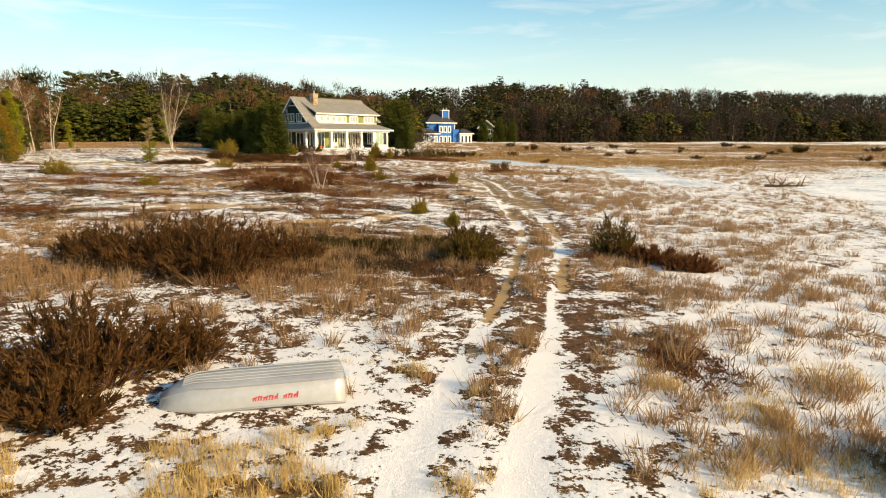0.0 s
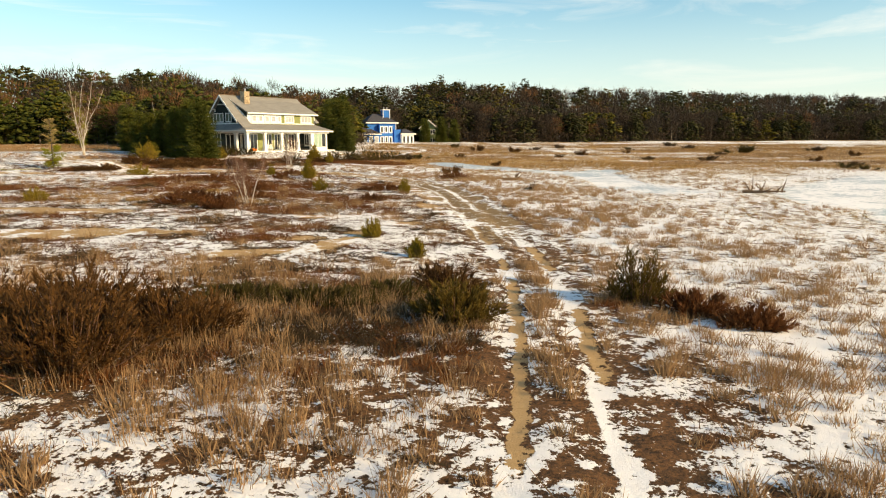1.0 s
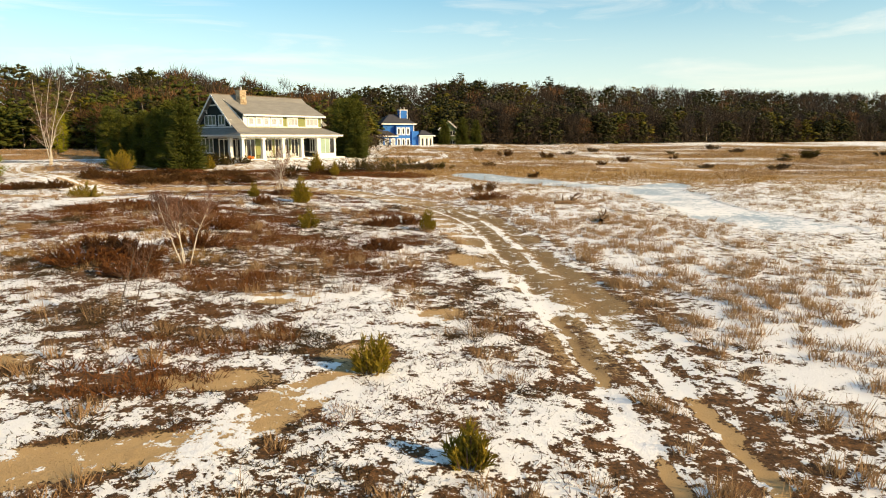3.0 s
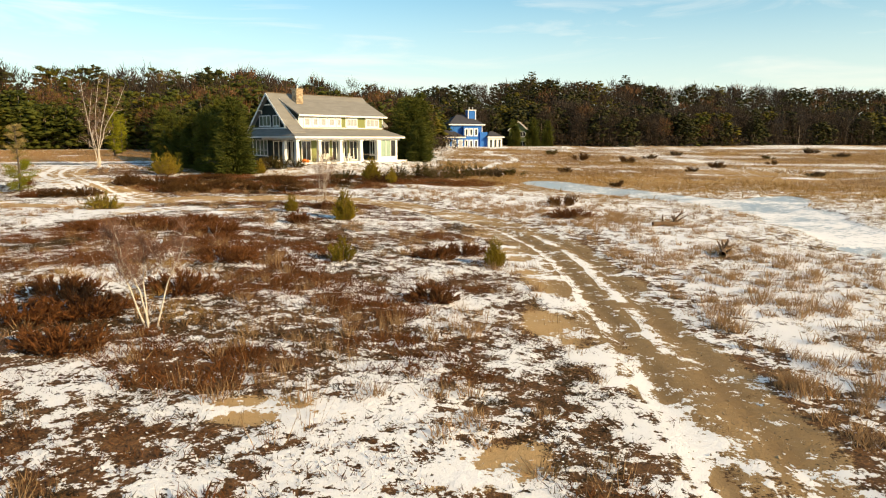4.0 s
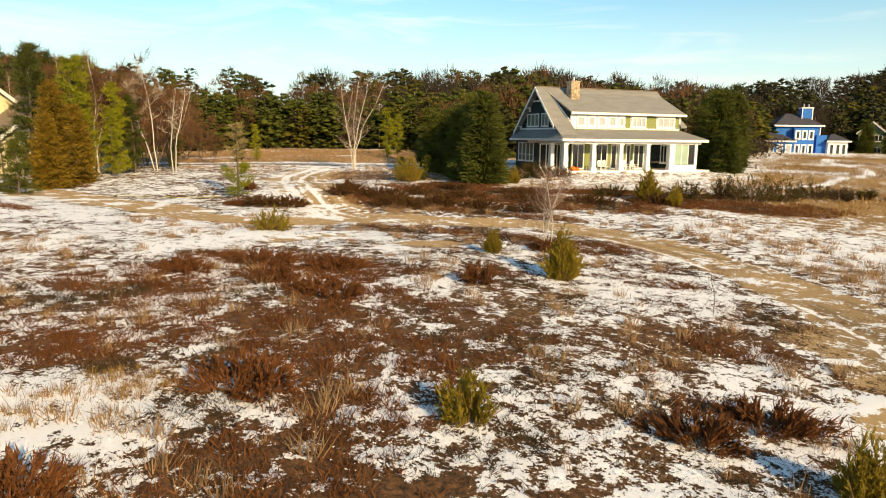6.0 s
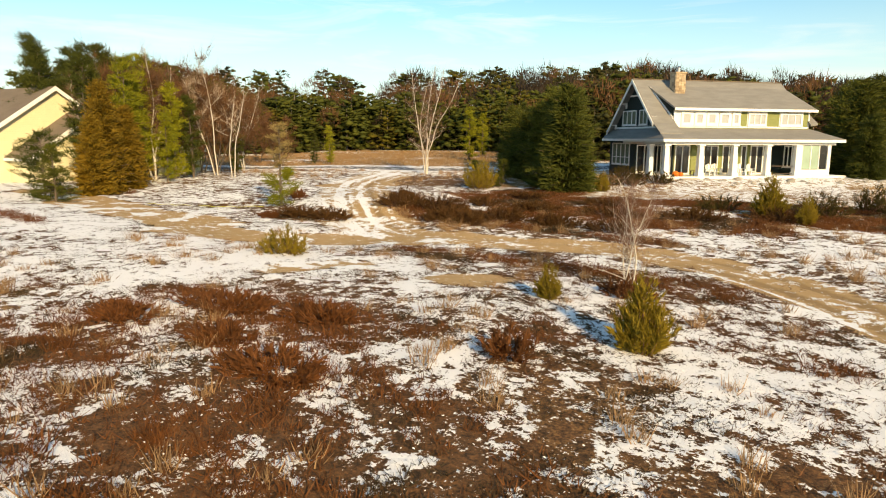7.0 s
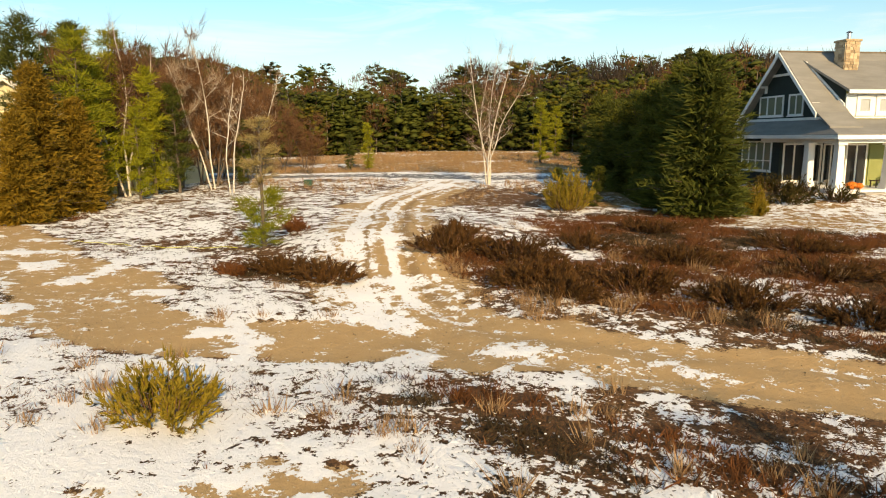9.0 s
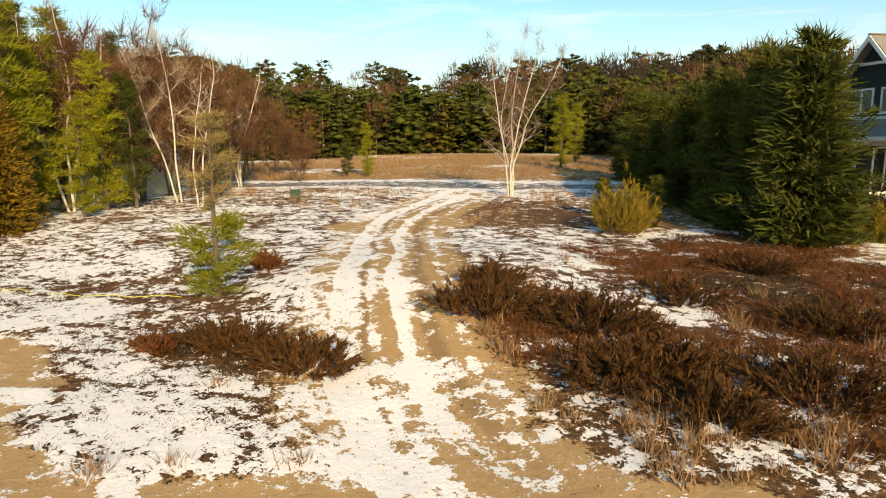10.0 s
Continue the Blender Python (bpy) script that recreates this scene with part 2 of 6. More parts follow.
M_PINE = leafy("pine_needles", (0.022, 0.034, 0.007), (0.098, 0.108, 0.017))
M_PINE_DARK = leafy("dark_pine_needles", (0.014, 0.023, 0.005), (0.135, 0.140, 0.019))
M_PINE_FAR = leafy("distant_pine_needles", (0.012, 0.016, 0.005), (0.062, 0.060, 0.014), 1.0, 0.1)
M_PINE_BRIGHT = leafy("bright_pine_needles", (0.075, 0.095, 0.008), (0.36, 0.34, 0.025))
M_THUJA = leafy("bronzed_cedar_foliage", (0.07, 0.048, 0.007), (0.30, 0.185, 0.020))
M_YELLOWGREEN = leafy("yellow_green_foliage", (0.10, 0.08, 0.008), (0.36, 0.25, 0.03))
M_DRYPINE = leafy("dry_olive_needles", (0.16, 0.12, 0.04), (0.48, 0.36, 0.15))
M_JUNIPER = leafy("bronzed_juniper_foliage", (0.014, 0.009, 0.003), (0.160, 0.072, 0.020))
M_JUNIPER_GREEN = leafy("dull_green_juniper", (0.018, 0.016, 0.004), (0.105, 0.080, 0.017))
M_OLIVE_JUNIPER = leafy("olive_juniper_foliage", (0.030, 0.022, 0.004), (0.200, 0.125, 0.022))
M_HEATH = leafy("dark_heath_leaves", (0.012, 0.011, 0.006), (0.105, 0.066, 0.032))
M_HEATH_RED = leafy("red_brown_heath", (0.028, 0.011, 0.004), (0.230, 0.086, 0.028))
M_DRYGRASS = leafy("dry_tan_grass", (0.42, 0.275, 0.10), (0.84, 0.64, 0.30), 1.0, 0.35)
M_MARSH = leafy("brown_marsh_grass", (0.18, 0.10, 0.030), (0.50, 0.300, 0.105), 1.0, 0.3)
M_REDGRASS = leafy("russet_grass", (0.15, 0.082, 0.040), (0.50, 0.320, 0.170), 1.0, 0.35)
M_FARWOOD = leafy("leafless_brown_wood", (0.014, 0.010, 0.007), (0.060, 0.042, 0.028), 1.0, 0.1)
M_SNOW = surface("thin_snow", (0.84, 0.84, 0.85), (0.93, 0.93, 0.93), 2.0, 30.0, 0.75, 0.2)
M_GRAVEL = surface("gravel_stone", (0.12, 0.085, 0.05), (0.50, 0.38, 0.24), 3.0, 30.0, 0.9, 0.2, island=0.9)
M_GREYWOOD = leafy("leafless_grey_wood", (0.018, 0.015, 0.013), (0.068, 0.054, 0.046), 1.0, 0.1)
M_PINE_OLIVE = leafy("olive_pine_needles", (0.035, 0.040, 0.005), (0.145, 0.120, 0.014))
M_TRUNK_PALE = surface("pale_trunk_bark", (0.07, 0.055, 0.045), (0.34, 0.29, 0.24), 0.12, 4.0, 0.9, 0.0, island=0.7)
M_HEATH_BROWN = leafy("brown_heath_leaves", (0.026, 0.013, 0.007), (0.215, 0.094, 0.042))
M_MEADOW = leafy("pale_meadow_grass", (0.24, 0.155, 0.075), (0.60, 0.43, 0.22), 1.0, 0.35)
M_RUSTWOOD = leafy("rusty_twig_crown", (0.050, 0.025, 0.011), (0.19, 0.092, 0.042), 1.0, 0.1)
M_DRIFTWOOD = surface("weathered_wood", (0.07, 0.042, 0.024), (0.22, 0.14, 0.085), 2.0, 16.0, 0.9, 0.5, stretch=(1, 6, 6))
M_ALU = surface("painted_aluminium_hull", (0.36, 0.375, 0.39), (0.54, 0.55, 0.56), 1.2, 9.0, 0.36, 0.15, metal=0.35)
M_ALU_TRIM = surface("bare_aluminium", (0.45, 0.45, 0.45), (0.66, 0.66, 0.65), 3.0, 16.0, 0.35, 0.1, metal=0.8)
M_RED = surface("red_lettering", (0.42, 0.03, 0.04), (0.55, 0.06, 0.07), 5.0, 20.0, 0.5, 0.0)
M_TAPE = surface("yellow_tape", (0.65, 0.62, 0.05), (0.8, 0.78, 0.1), 5.0, 20.0, 0.5, 0.0)
M_BOXGREEN = surface("green_utility_paint", (0.03, 0.07, 0.05), (0.05, 0.11, 0.075), 3.0, 20.0, 0.5, 0.1)


# ---- mesh helpers ----
def mesh_of(name, verts, tris, material, smooth=False):
    verts, tris = np.asarray(verts, np.float32), np.asarray(tris, np.int32)
    k = tris.shape[1]
    me = bpy.data.meshes.new(name)
    me.vertices.add(len(verts))
    me.vertices.foreach_set("co", verts.ravel())
    me.loops.add(tris.size)
    me.loops.foreach_set("vertex_index", tris.ravel())
    me.polygons.add(len(tris))
    me.polygons.foreach_set("loop_start", np.arange(0, tris.size, k, dtype=np.int32))
    if smooth:
        me.polygons.foreach_set("use_smooth", np.ones(len(tris), bool))
    me.update(calc_edges=True)
    me.materials.append(material)
    return me


def part(name, bm, material, parent, label=""):
    """Links a bmesh or a ready mesh as one mesh object under a thing or a part."""
    if isinstance(bm, bmesh.types.BMesh):
        me = bpy.data.meshes.new(name)
        bmesh.ops.recalc_face_normals(bm, faces=bm.faces)
        bm.to_mesh(me)
        bm.free()
        me.materials.append(material)
    else:
        me = bm
    ob = new(name, me)
    if parent:
        ob.parent = parent
    if label:
        ob["label"] = label
    return ob


def thing(name, m, label, category, group="", kind=""):
    ob = new(name)
    ob.empty_display_size = 0.2
    ob.matrix_world = m
    return tagged(ob, label, category, group, kind)


def prism(bm, pts, depth):
    """A flat polygon given by its corners, thickened by the vector depth."""
    depth = Vector(depth)
    lo = [bm.verts.new(p) for p in pts]
    hi = [bm.verts.new(Vector(p) + depth) for p in pts]
    bm.faces.new(lo)
    bm.faces.new(hi[::-1])
    for i in range(len(pts)):
        j = (i + 1) % len(pts)
        bm.faces.new((lo[j], lo[i], hi[i], hi[j]))
    return bm


def box(bm, x0, x1, y0, y1, z0, z1):
    return prism(bm, [(x0, y0, z0), (x1, y0, z0), (x1, y1, z0), (x0, y1, z0)], (0, 0, z1 - z0))


def boxes(*dims, bevel=0.0):
    bm = bmesh.new()
    for d in dims:
        box(bm, *d)
    if bevel:
        bmesh.ops.bevel(bm, geom=list(bm.edges), offset=bevel, segments=1, affect="EDGES")
    return bm


class Soup:
    """Collects vertices and triangles fast."""

    def __init__(self):
        self.v, self.t, self.n = [], [], 0

    def add(self, v, t):
        self.v.append(np.asarray(v, float))
        self.t.append(np.asarray(t, int) + self.n)
        self.n += len(v)
        return self

    def mesh(self, name, material, smooth=False):
        return mesh_of(name, np.concatenate(self.v), np.concatenate(self.t), material, smooth)


def tube(soup, path, radii, sides=5):
    path, radii = np.asarray(path, float), np.asarray(radii, float)
    d = np.gradient(path, axis=0)
    d /= np.linalg.norm(d, axis=1)[:, None] + 1e-9
    ref = np.where(np.abs(d[:, 2:3]) > 0.9, [[1.0, 0, 0]], [[0, 0, 1.0]])
    a = np.cross(d, ref)
    a /= np.linalg.norm(a, axis=1)[:, None] + 1e-9
    b = np.cross(d, a)
    ang = np.arange(sides) * 2 * np.pi / sides
    ring = a[:, None] * np.cos(ang)[None, :, None] + b[:, None] * np.sin(ang)[None, :, None]
    v = (path[:, None] + ring * radii[:, None, None]).reshape(-1, 3)
    k, i = np.meshgrid(np.arange(len(path) - 1), np.arange(sides), indexing="ij")
    j = (i + 1) % sides
    p, q, r, s = k * sides + i, k * sides + j, (k + 1) * sides + i, (k + 1) * sides + j
    t = np.concatenate([np.stack([p, q, s], -1).reshape(-1, 3), np.stack([p, s, r], -1).reshape(-1, 3)])
    soup.add(v, t)
    top = len(path) - 1
    soup.add(v[top * sides:], [(0, x, x + 1) for x in range(1, sides - 1)])


def blades(soup, base, way, width, rng):
    """One thin triangle for each base point, way long, turned at random about its length."""
    base, way = np.asarray(base, float), np.asarray(way, float)
    side = np.cross(way, rng.normal(size=way.shape))
    side /= np.linalg.norm(side, axis=1)[:, None] + 1e-9
    width = np.broadcast_to(np.asarray(width, float), (len(base),))[:, None]
    v = np.stack([base - side * width / 2, base + side * width / 2, base + way], 1).reshape(-1, 3)
    soup.add(v, np.arange(len(v)).reshape(-1, 3))


def leaves(soup, at, way, length, width, rng):
    """A kite of two triangles for each point."""
    at, way = np.asarray(at, float), np.asarray(way, float)
    way = way / (np.linalg.norm(way, axis=1)[:, None] + 1e-9)
    side = np.cross(way, rng.normal(size=way.shape))
    side /= np.linalg.norm(side, axis=1)[:, None] + 1e-9
    length = np.broadcast_to(np.asarray(length, float), (len(at),))[:, None]
    width = np.broadcast_to(np.asarray(width, float), (len(at),))[:, None]
    v = np.stack([at, at + way * length * 0.5 + side * width / 2, at + way * length, at + way * length * 0.5 - side * width / 2], 1).reshape(-1, 3)
    k = np.arange(len(at))[:, None] * 4
    soup.add(v, np.concatenate([k + [0, 1, 2], k + [0, 2, 3]]))


def puffs(soup, at, wide, high, rng):
    """A small ragged lump of foliage at each point."""
    n = len(at)
    corner = np.array([(1, 0, 0), (0, 1, 0), (-1, 0, 0), (0, -1, 0), (0, 0, 1), (0, 0, -1)], float)
    turn = rng.random(n) * 2 * np.pi
    c, s = np.cos(turn)[:, None], np.sin(turn)[:, None]
    v = np.stack([corner[:, 0] * c - corner[:, 1] * s, corner[:, 0] * s + corner[:, 1] * c, np.broadcast_to(corner[:, 2], (n, 6))], -1)
    v = v * rng.uniform(0.55, 1.35, (n, 6, 1)) * np.stack([wide, wide, high], -1)[:, None] + rng.normal(size=(n, 6, 3)) * (wide * 0.18)[:, None, None]
    t = np.array([(0, 1, 4), (1, 2, 4), (2, 3, 4), (3, 0, 4), (1, 0, 5), (2, 1, 5), (3, 2, 5), (0, 3, 5)])
    soup.add((v + at[:, None]).reshape(-1, 3), (np.arange(n)[:, None, None] * 6 + t).reshape(-1, 3))


def unit(n, rng):
    v = rng.normal(size=(n, 3))
    return v / np.linalg.norm(v, axis=1)[:, None]


# ---- lie of the land ----
def hash2(i, j, seed):
    k = (i * 374761393 + j * 668265263 + seed * 144269504) & 0x7FFFFFFF
    k = ((k ^ (k >> 13)) * 1274126177) & 0x7FFFFFFF
    return ((k ^ (k >> 16)) & 0xFFFF) / 65535.0


def vnoise(x, y, scale, seed=0, octaves=3):
    x, y = np.asarray(x, float) / scale, np.asarray(y, float) / scale
    total, amp, norm = 0.0, 1.0, 0.0
    for o in range(octaves):
        i, j = np.floor(x).astype(np.int64), np.floor(y).astype(np.int64)
        f, g = x - i, y - j
        f, g = f * f * (3 - 2 * f), g * g * (3 - 2 * g)
        s = seed + o * 17
        a = hash2(i, j, s) * (1 - f) + hash2(i + 1, j, s) * f
        b = hash2(i, j + 1, s) * (1 - f) + hash2(i + 1, j + 1, s) * f
        total, norm = total + amp * (a * (1 - g) + b * g), norm + amp
        x, y, amp = x * 2.03 + 5.1, y * 2.03 + 9.7, amp * 0.55
    return total / norm


def step01(a, b, v):
    k = np.clip((v - a) / (b - a), 0, 1)
    return k * k * (3 - 2 * k)


def along(line, x, y):
    """Distance to a polyline, signed (left of it positive), and the length run to the nearest point."""
    x, y = np.asarray(x, float), np.asarray(y, float)
    best, sign, run, start = np.full(x.shape, 1e9), np.zeros(x.shape), np.zeros(x.shape), 0.0
    for (x0, y0), (x1, y1) in zip(line, line[1:]):
        dx, dy = x1 - x0, y1 - y0
        n = math.hypot(dx, dy)
        k = np.clip(((x - x0) * dx + (y - y0) * dy) / (n * n), 0, 1)
        d = np.hypot(x - x0 - k * dx, y - y0 - k * dy)
        near = d < best
        best = np.where(near, d, best)
        sign = np.where(near, np.sign(dx * (y - y0) - dy * (x - x0)), sign)
        run = np.where(near, start + k * n, run)
        start += n
    return best * sign, run


def smooth_line(pts, n=6):
    out = []
    for i in range(len(pts) - 1):
        p0, p1, p2, p3 = (np.array(pts[max(0, min(len(pts) - 1, i + k))], float) for k in (-1, 0, 1, 2))
        for s in range(n):
            t = s / n
            out.append(tuple(0.5 * (2 * p1 + (p2 - p0) * t + (2 * p0 - 5 * p1 + 4 * p2 - p3) * t * t + (3 * p1 - p0 - 3 * p2 + p3) * t ** 3)))
    return out + [tuple(pts[-1])]


TRACK = smooth_line([(-1.5, -8), (-0.5, 2), (-0.05, 8.2), (0.55, 11.8), (1.5, 16.8), (2.5, 23), (3.4, 29.5), (3.6, 36.6), (3.55, 46.9), (3.25, 54), (2.5, 63.2), (0.4, 70.5), (-2.9, 75.5),
                     (-7.0, 80.0), (-11.6, 83.1), (-17, 83.7), (-22, 81.8), (-26, 81.1), (-30.2, 82.5), (-33.5, 85.0), (-37.3, 88.3), (-41.2, 92.2), (-45.3, 96.8), (-49, 104), (-52, 110)], 4)
TRACK_LEN = float(sum(math.dist(a, b) for a, b in zip(TRACK, TRACK[1:])))
ROAD = smooth_line([(-110, 78), (-85, 93), (-64, 105.5), (-55, 110.5), (-47, 117), (-40, 126), (-36, 140)], 4)
FOOTPATH = smooth_line([(-2, 196), (-0.5, 176), (1.8, 162), (3.3, 152), (2.4, 141), (-0.3, 133), (-2.2, 123), (-6, 117)], 4)
BOARDWALK = smooth_line([(2.5, 131.5), (12, 126), (30, 120), (60, 116), (110, 120)], 4)
EDGE = smooth_line([(-190, 40), (-128, 88), (-106, 126), (-100, 150), (-84, 160), (-62, 153), (-52, 141), (-40, 143), (-28, 152), (-15, 176), (-12, 226), (4, 262), (40, 268), (90, 286), (170, 318), (290, 350), (430, 380)], 4)
HOUSE_AT, HOUSE_TURN = Vector((-25.46, 114.72, 2.96)), 50.66


def house_uv(x, y):
    a = radians(HOUSE_TURN)
    dx, dy = x - HOUSE_AT.x, y - HOUSE_AT.y
    return dx * math.cos(a) + dy * math.sin(a), -dx * math.sin(a) + dy * math.cos(a)


def land(x, y):
    x, y = np.asarray(x, float), np.asarray(y, float)
    z = 0.018 * (np.clip(y, -20, 160) - 15) - 0.02 * np.clip(x, -60, 40) + 0.013 * np.clip(y - 160, 0, 130)
    z = z + 0.35 * (vnoise(x, y, 14, 3, 2) - 0.5) * step01(0, 8, np.abs(along(TRACK, x, y)[0]) + 2)
    # the track runs in a shallow hollow, the sandy turning place lies in another, and the heath rises between them
    z = z - 0.28 * np.exp(-(along(TRACK, x, y)[0] / 8) ** 2) * step01(22, 32, y) * step01(-34, -26, x) * step01(100, 86, y)
    z = z - 0.36 * step01(9, 2, np.abs(along([(-54, 78), (-44, 79), (-31, 79)], x, y)[0]))
    z = z + 0.36 * step01(8, 1, np.hypot(x + 35.7, y - 89)) - 0.36 * step01(24, 6, np.hypot(x - 15, y - 92))
    u, v = house_uv(x, y)
    out = np.hypot(np.maximum(np.maximum(-1 - u, u - 19.5), 0), np.maximum(np.maximum(-0.2 - v, v - 14), 0))
    z = z + (2.72 - z) * (1 - step01(0.0, 6.0, out))
    beyond = along(EDGE, x, y)[0]
    return z + (9 + 6 * step01(-60, 10, x) + 2 * step01(-42, -62, x)) * step01(10, 85, beyond) + 7 * step01(95, 500, beyond)


def ellipse(x, y, cx, cy, a, b, turn):
    c, s = math.cos(radians(turn)), math.sin(radians(turn))
    dx, dy = x - cx, y - cy
    return np.hypot((dx * c + dy * s) / a, (-dx * s + dy * c) / b)


# low mats of heath and juniper: middle, half length, half width, turn
MATS = ((-12.8, 61.2, 5.6, 3.8, 25), (-18.6, 64.6, 5.2, 3.6, 20), (-9.4, 57.8, 3.6, 2.8, 20), (-7.8, 54.6, 3.0, 2.2, 10), (-13.4, 48.6, 3.8, 2.2, -15), (-4.6, 48.4, 2.8, 0.95, -10),
        (-2.2, 55.0, 1.5, 0.7, 0), (-2.5, 61.9, 1.5, 0.9, 0), (-12.2, 70.2, 1.6, 0.8, 0), (-7.6, 72.6, 2.8, 0.8, 15), (-3.6, 66.4, 1.6, 0.7, 0), (-20.2, 77.8, 5.8, 1.1, 8), (-14.4, 78.8, 4.2, 0.9, 5), (-10.6, 77.6, 2.4, 0.7, -15),
        (-4.6, 20.6, 3.6, 1.2, 10), (-0.4, 21.6, 1.6, 1.6, 0), (-3.2, 23.2, 4.0, 2.2, 0), (-1.4, 26.0, 3.4, 3.2, 0), (-9.4, 22.4, 4.6, 3.2, 15), (-5.0, 29.4, 4.2, 1.8, 0), (-9.0, 36.5, 4.5, 1.0, 0), (-16.0, 32.0, 5.0, 1.2, 0), (-22.0, 35.0, 6.0, 1.2, 0), (-27.0, 42.2, 9.0, 1.9, 0),
        (-25.5, 88.0, 8.0, 2.8, 5), (-19.5, 92.5, 9.0, 3.6, 5), (-27.0, 97.0, 8.0, 3.2, 10), (-8.0, 98.5, 8.0, 3.2, 22), (-20.0, 100.0, 9.0, 2.6, 10), (-11.5, 104.0, 7.0, 2.8, 20), (-30.5, 101.0, 5.0, 2.6, 40), (-34.6, 82.0, 3.2, 1.2, 25), (-18.4, 86.6, 5.0, 0.8, 5),
        (4.7, 13.4, 1.0, 1.8, 15), (6.4, 25.4, 2.2, 1.4, -30), (-30.0, 58.0, 6.0, 1.6, 0), (-28.0, 50.0, 7.0, 1.4, 0), (-46.0, 70.0, 4.0, 0.8, 0), (-57.0, 79.5, 4.0, 1.5, 35), (-20.4, 67.4, 3.4, 1.6, 20), (-16.2, 68.2, 2.4, 1.2, 10), (-6.4, 39.6, 3.0, 1.2, 0), (0.6, 40.4, 1.3, 1.8, 0), (-7.6, 46.0, 2.6, 1.4, 0), (-2.6, 46.3, 1.8, 0.7, 0), (-5.6, 51.6, 3.0, 1.2, 0), (-17.4, 57.4, 3.6, 1.8, 10), (-21.4, 60.6, 4.0, 2.2, 10))


def mats(x, y):
    """Where dense low heath and juniper cover the ground, 0 to 1."""
    m = np.zeros(x.shape)
    wob = 0.95 * (vnoise(x, y, 2.4, 101, 3) - 0.5)
    for cx, cy, a, b, turn_deg in MATS:
        m = np.maximum(m, step01(1.2, 0.75, ellipse(x, y, cx, cy, a, b, turn_deg) + wob))
    return m


def cover(x, y):
    """What lies on the ground: weights of snow, sand, dry grass, ice and road, each about 0.5 at its edge."""
    d, run = along(TRACK, x, y)
    big, mid, small = vnoise(x, y, 9, 11, 3), vnoise(x, y, 2.6, 23, 3), vnoise(x, y, 0.8, 31, 3)
    streak = vnoise(x + y * 0.35, (y - x * 0.35) * 1.8, 1.5, 41, 3)
    left = step01(-1.0, 3.0, d)
    mat = mats(x, y)
    dry = 0.26 + 0.6 * (big - 0.5) - 0.5 * mat
    dry = dry + 0.4 * step01(12, 7, y) + 0.55 * step01(86, 100, y) * step01(-14, 2, x) + 0.5 * step01(-8, -14, d) * step01(75, 95, y)
    snow = 0.50 + 0.55 * (streak - 0.5) + 0.75 * (mid - 0.5) + 0.6 * (small - 0.5)
    # the heath lets less snow lie than the open ground before the track's bend and the meadow do
    heath = step01(2.0, 3.5, d) * step01(30, 36, y) * step01(80, 72, y)
    snow = snow + 0.04 * heath + 0.16 * step01(-20, -24, x) * step01(60, 66, y) * step01(84, 78, y) + 0.10 * step01(66, 70, y) * step01(80, 76, y) * step01(2.5, 4, d)
    snow = snow - 0.21 * mat + 0.6 * mat * (small - 0.5) - 0.20 * mat * step01(84, 87, y)
    meadow = step01(-2.4, -5.0, d) * step01(96, 84, y)
    snow = snow + 0.14 * step01(-1.8, -2.6, d) * step01(26, 20, y) + meadow * (0.33 - 0.08 * step01(-8, -13, d) - 0.25 * (streak - 0.5)) + 0.20 * step01(15, 11.5, y) - 0.03 * step01(26, 20, y) * step01(16, 19, y) * step01(1.5, 3, d)
    snow = snow - 0.10 * step01(-2.0, -3.0, d) * step01(-8.5, -5, d) * step01(24, 16, y) * step01(0.42, 0.58, vnoise(x, y, 2.2, 79, 2))
    # drifts that lie thicker on the heath, and thinner ones
    for cx, cy, a, b, more in ((-8.4, 45.3, 4.5, 2.6, 0.13), (-2.2, 47.2, 2.6, 3.0, 0.15), (-13.2, 54.2, 3.4, 2.4, 0.20), (-1.8, 60.6, 2.4, 3.6, 0.16), (-9.0, 56.4, 2.8, 2.0, -0.14), (1.4, 24.6, 2.2, 3.0, 0.14)):
        snow = snow + more * step01(1.3, 0.5, ellipse(x, y, cx, cy, a, b, 0))
    # the marsh: tan grass with streaks of snow, and a snowy belt at the foot of the wood
    marsh = step01(90, 106, y + 5 * (big - 0.5)) * step01(-14, -2, x)
    band = vnoise(x * 0.28, y, 7, 93, 3)
    snow = snow + marsh * (-0.46 + 1.1 * np.clip(band - 0.50, 0, 1)) + 0.46 * marsh * step01(188, 222, y + 30 * (band - 0.5) + 0.1 * x) * step01(0.36, 0.5, vnoise(x * 0.4, y, 5, 99, 3))
    sand = 0.08 + 0.5 * (big - 0.45) + 0.35 * (mid - 0.5)
    # the wheel ruts, at first snowy, then a sandy track with strips of snow
    rut = np.abs(np.abs(d) - 0.86)
    on = step01(0.40, 0.16, rut)
    body = step01(1.9, 1.3, np.abs(d) + 1.2 * (mid - 0.5))
    late = step01(40, 56, run + 10 * (vnoise(x, y, 3, 73, 2) - 0.5))
    turn = step01(111, 117, run)
    end = step01(TRACK_LEN, TRACK_LEN - 4, run)
    worn = step01(17, 26, run + 12 * (vnoise(run, np.zeros(x.shape), 5, 83, 2) - 0.5)) * (1 - late) * (0.35 + 0.65 * step01(0.40, 0.52, vnoise(run, np.sign(d) * 30, 3.2, 84, 2)))
    lane = step01(2.2, 1.6, np.abs(d)) * (1 - late)
    sand = sand + 0.95 * body * late
    snow = snow - 0.16 * lane + 0.62 * on * (1 - late) * (1 - worn)
    gap = vnoise(run, d * 0.3, 4.5, 87, 3)
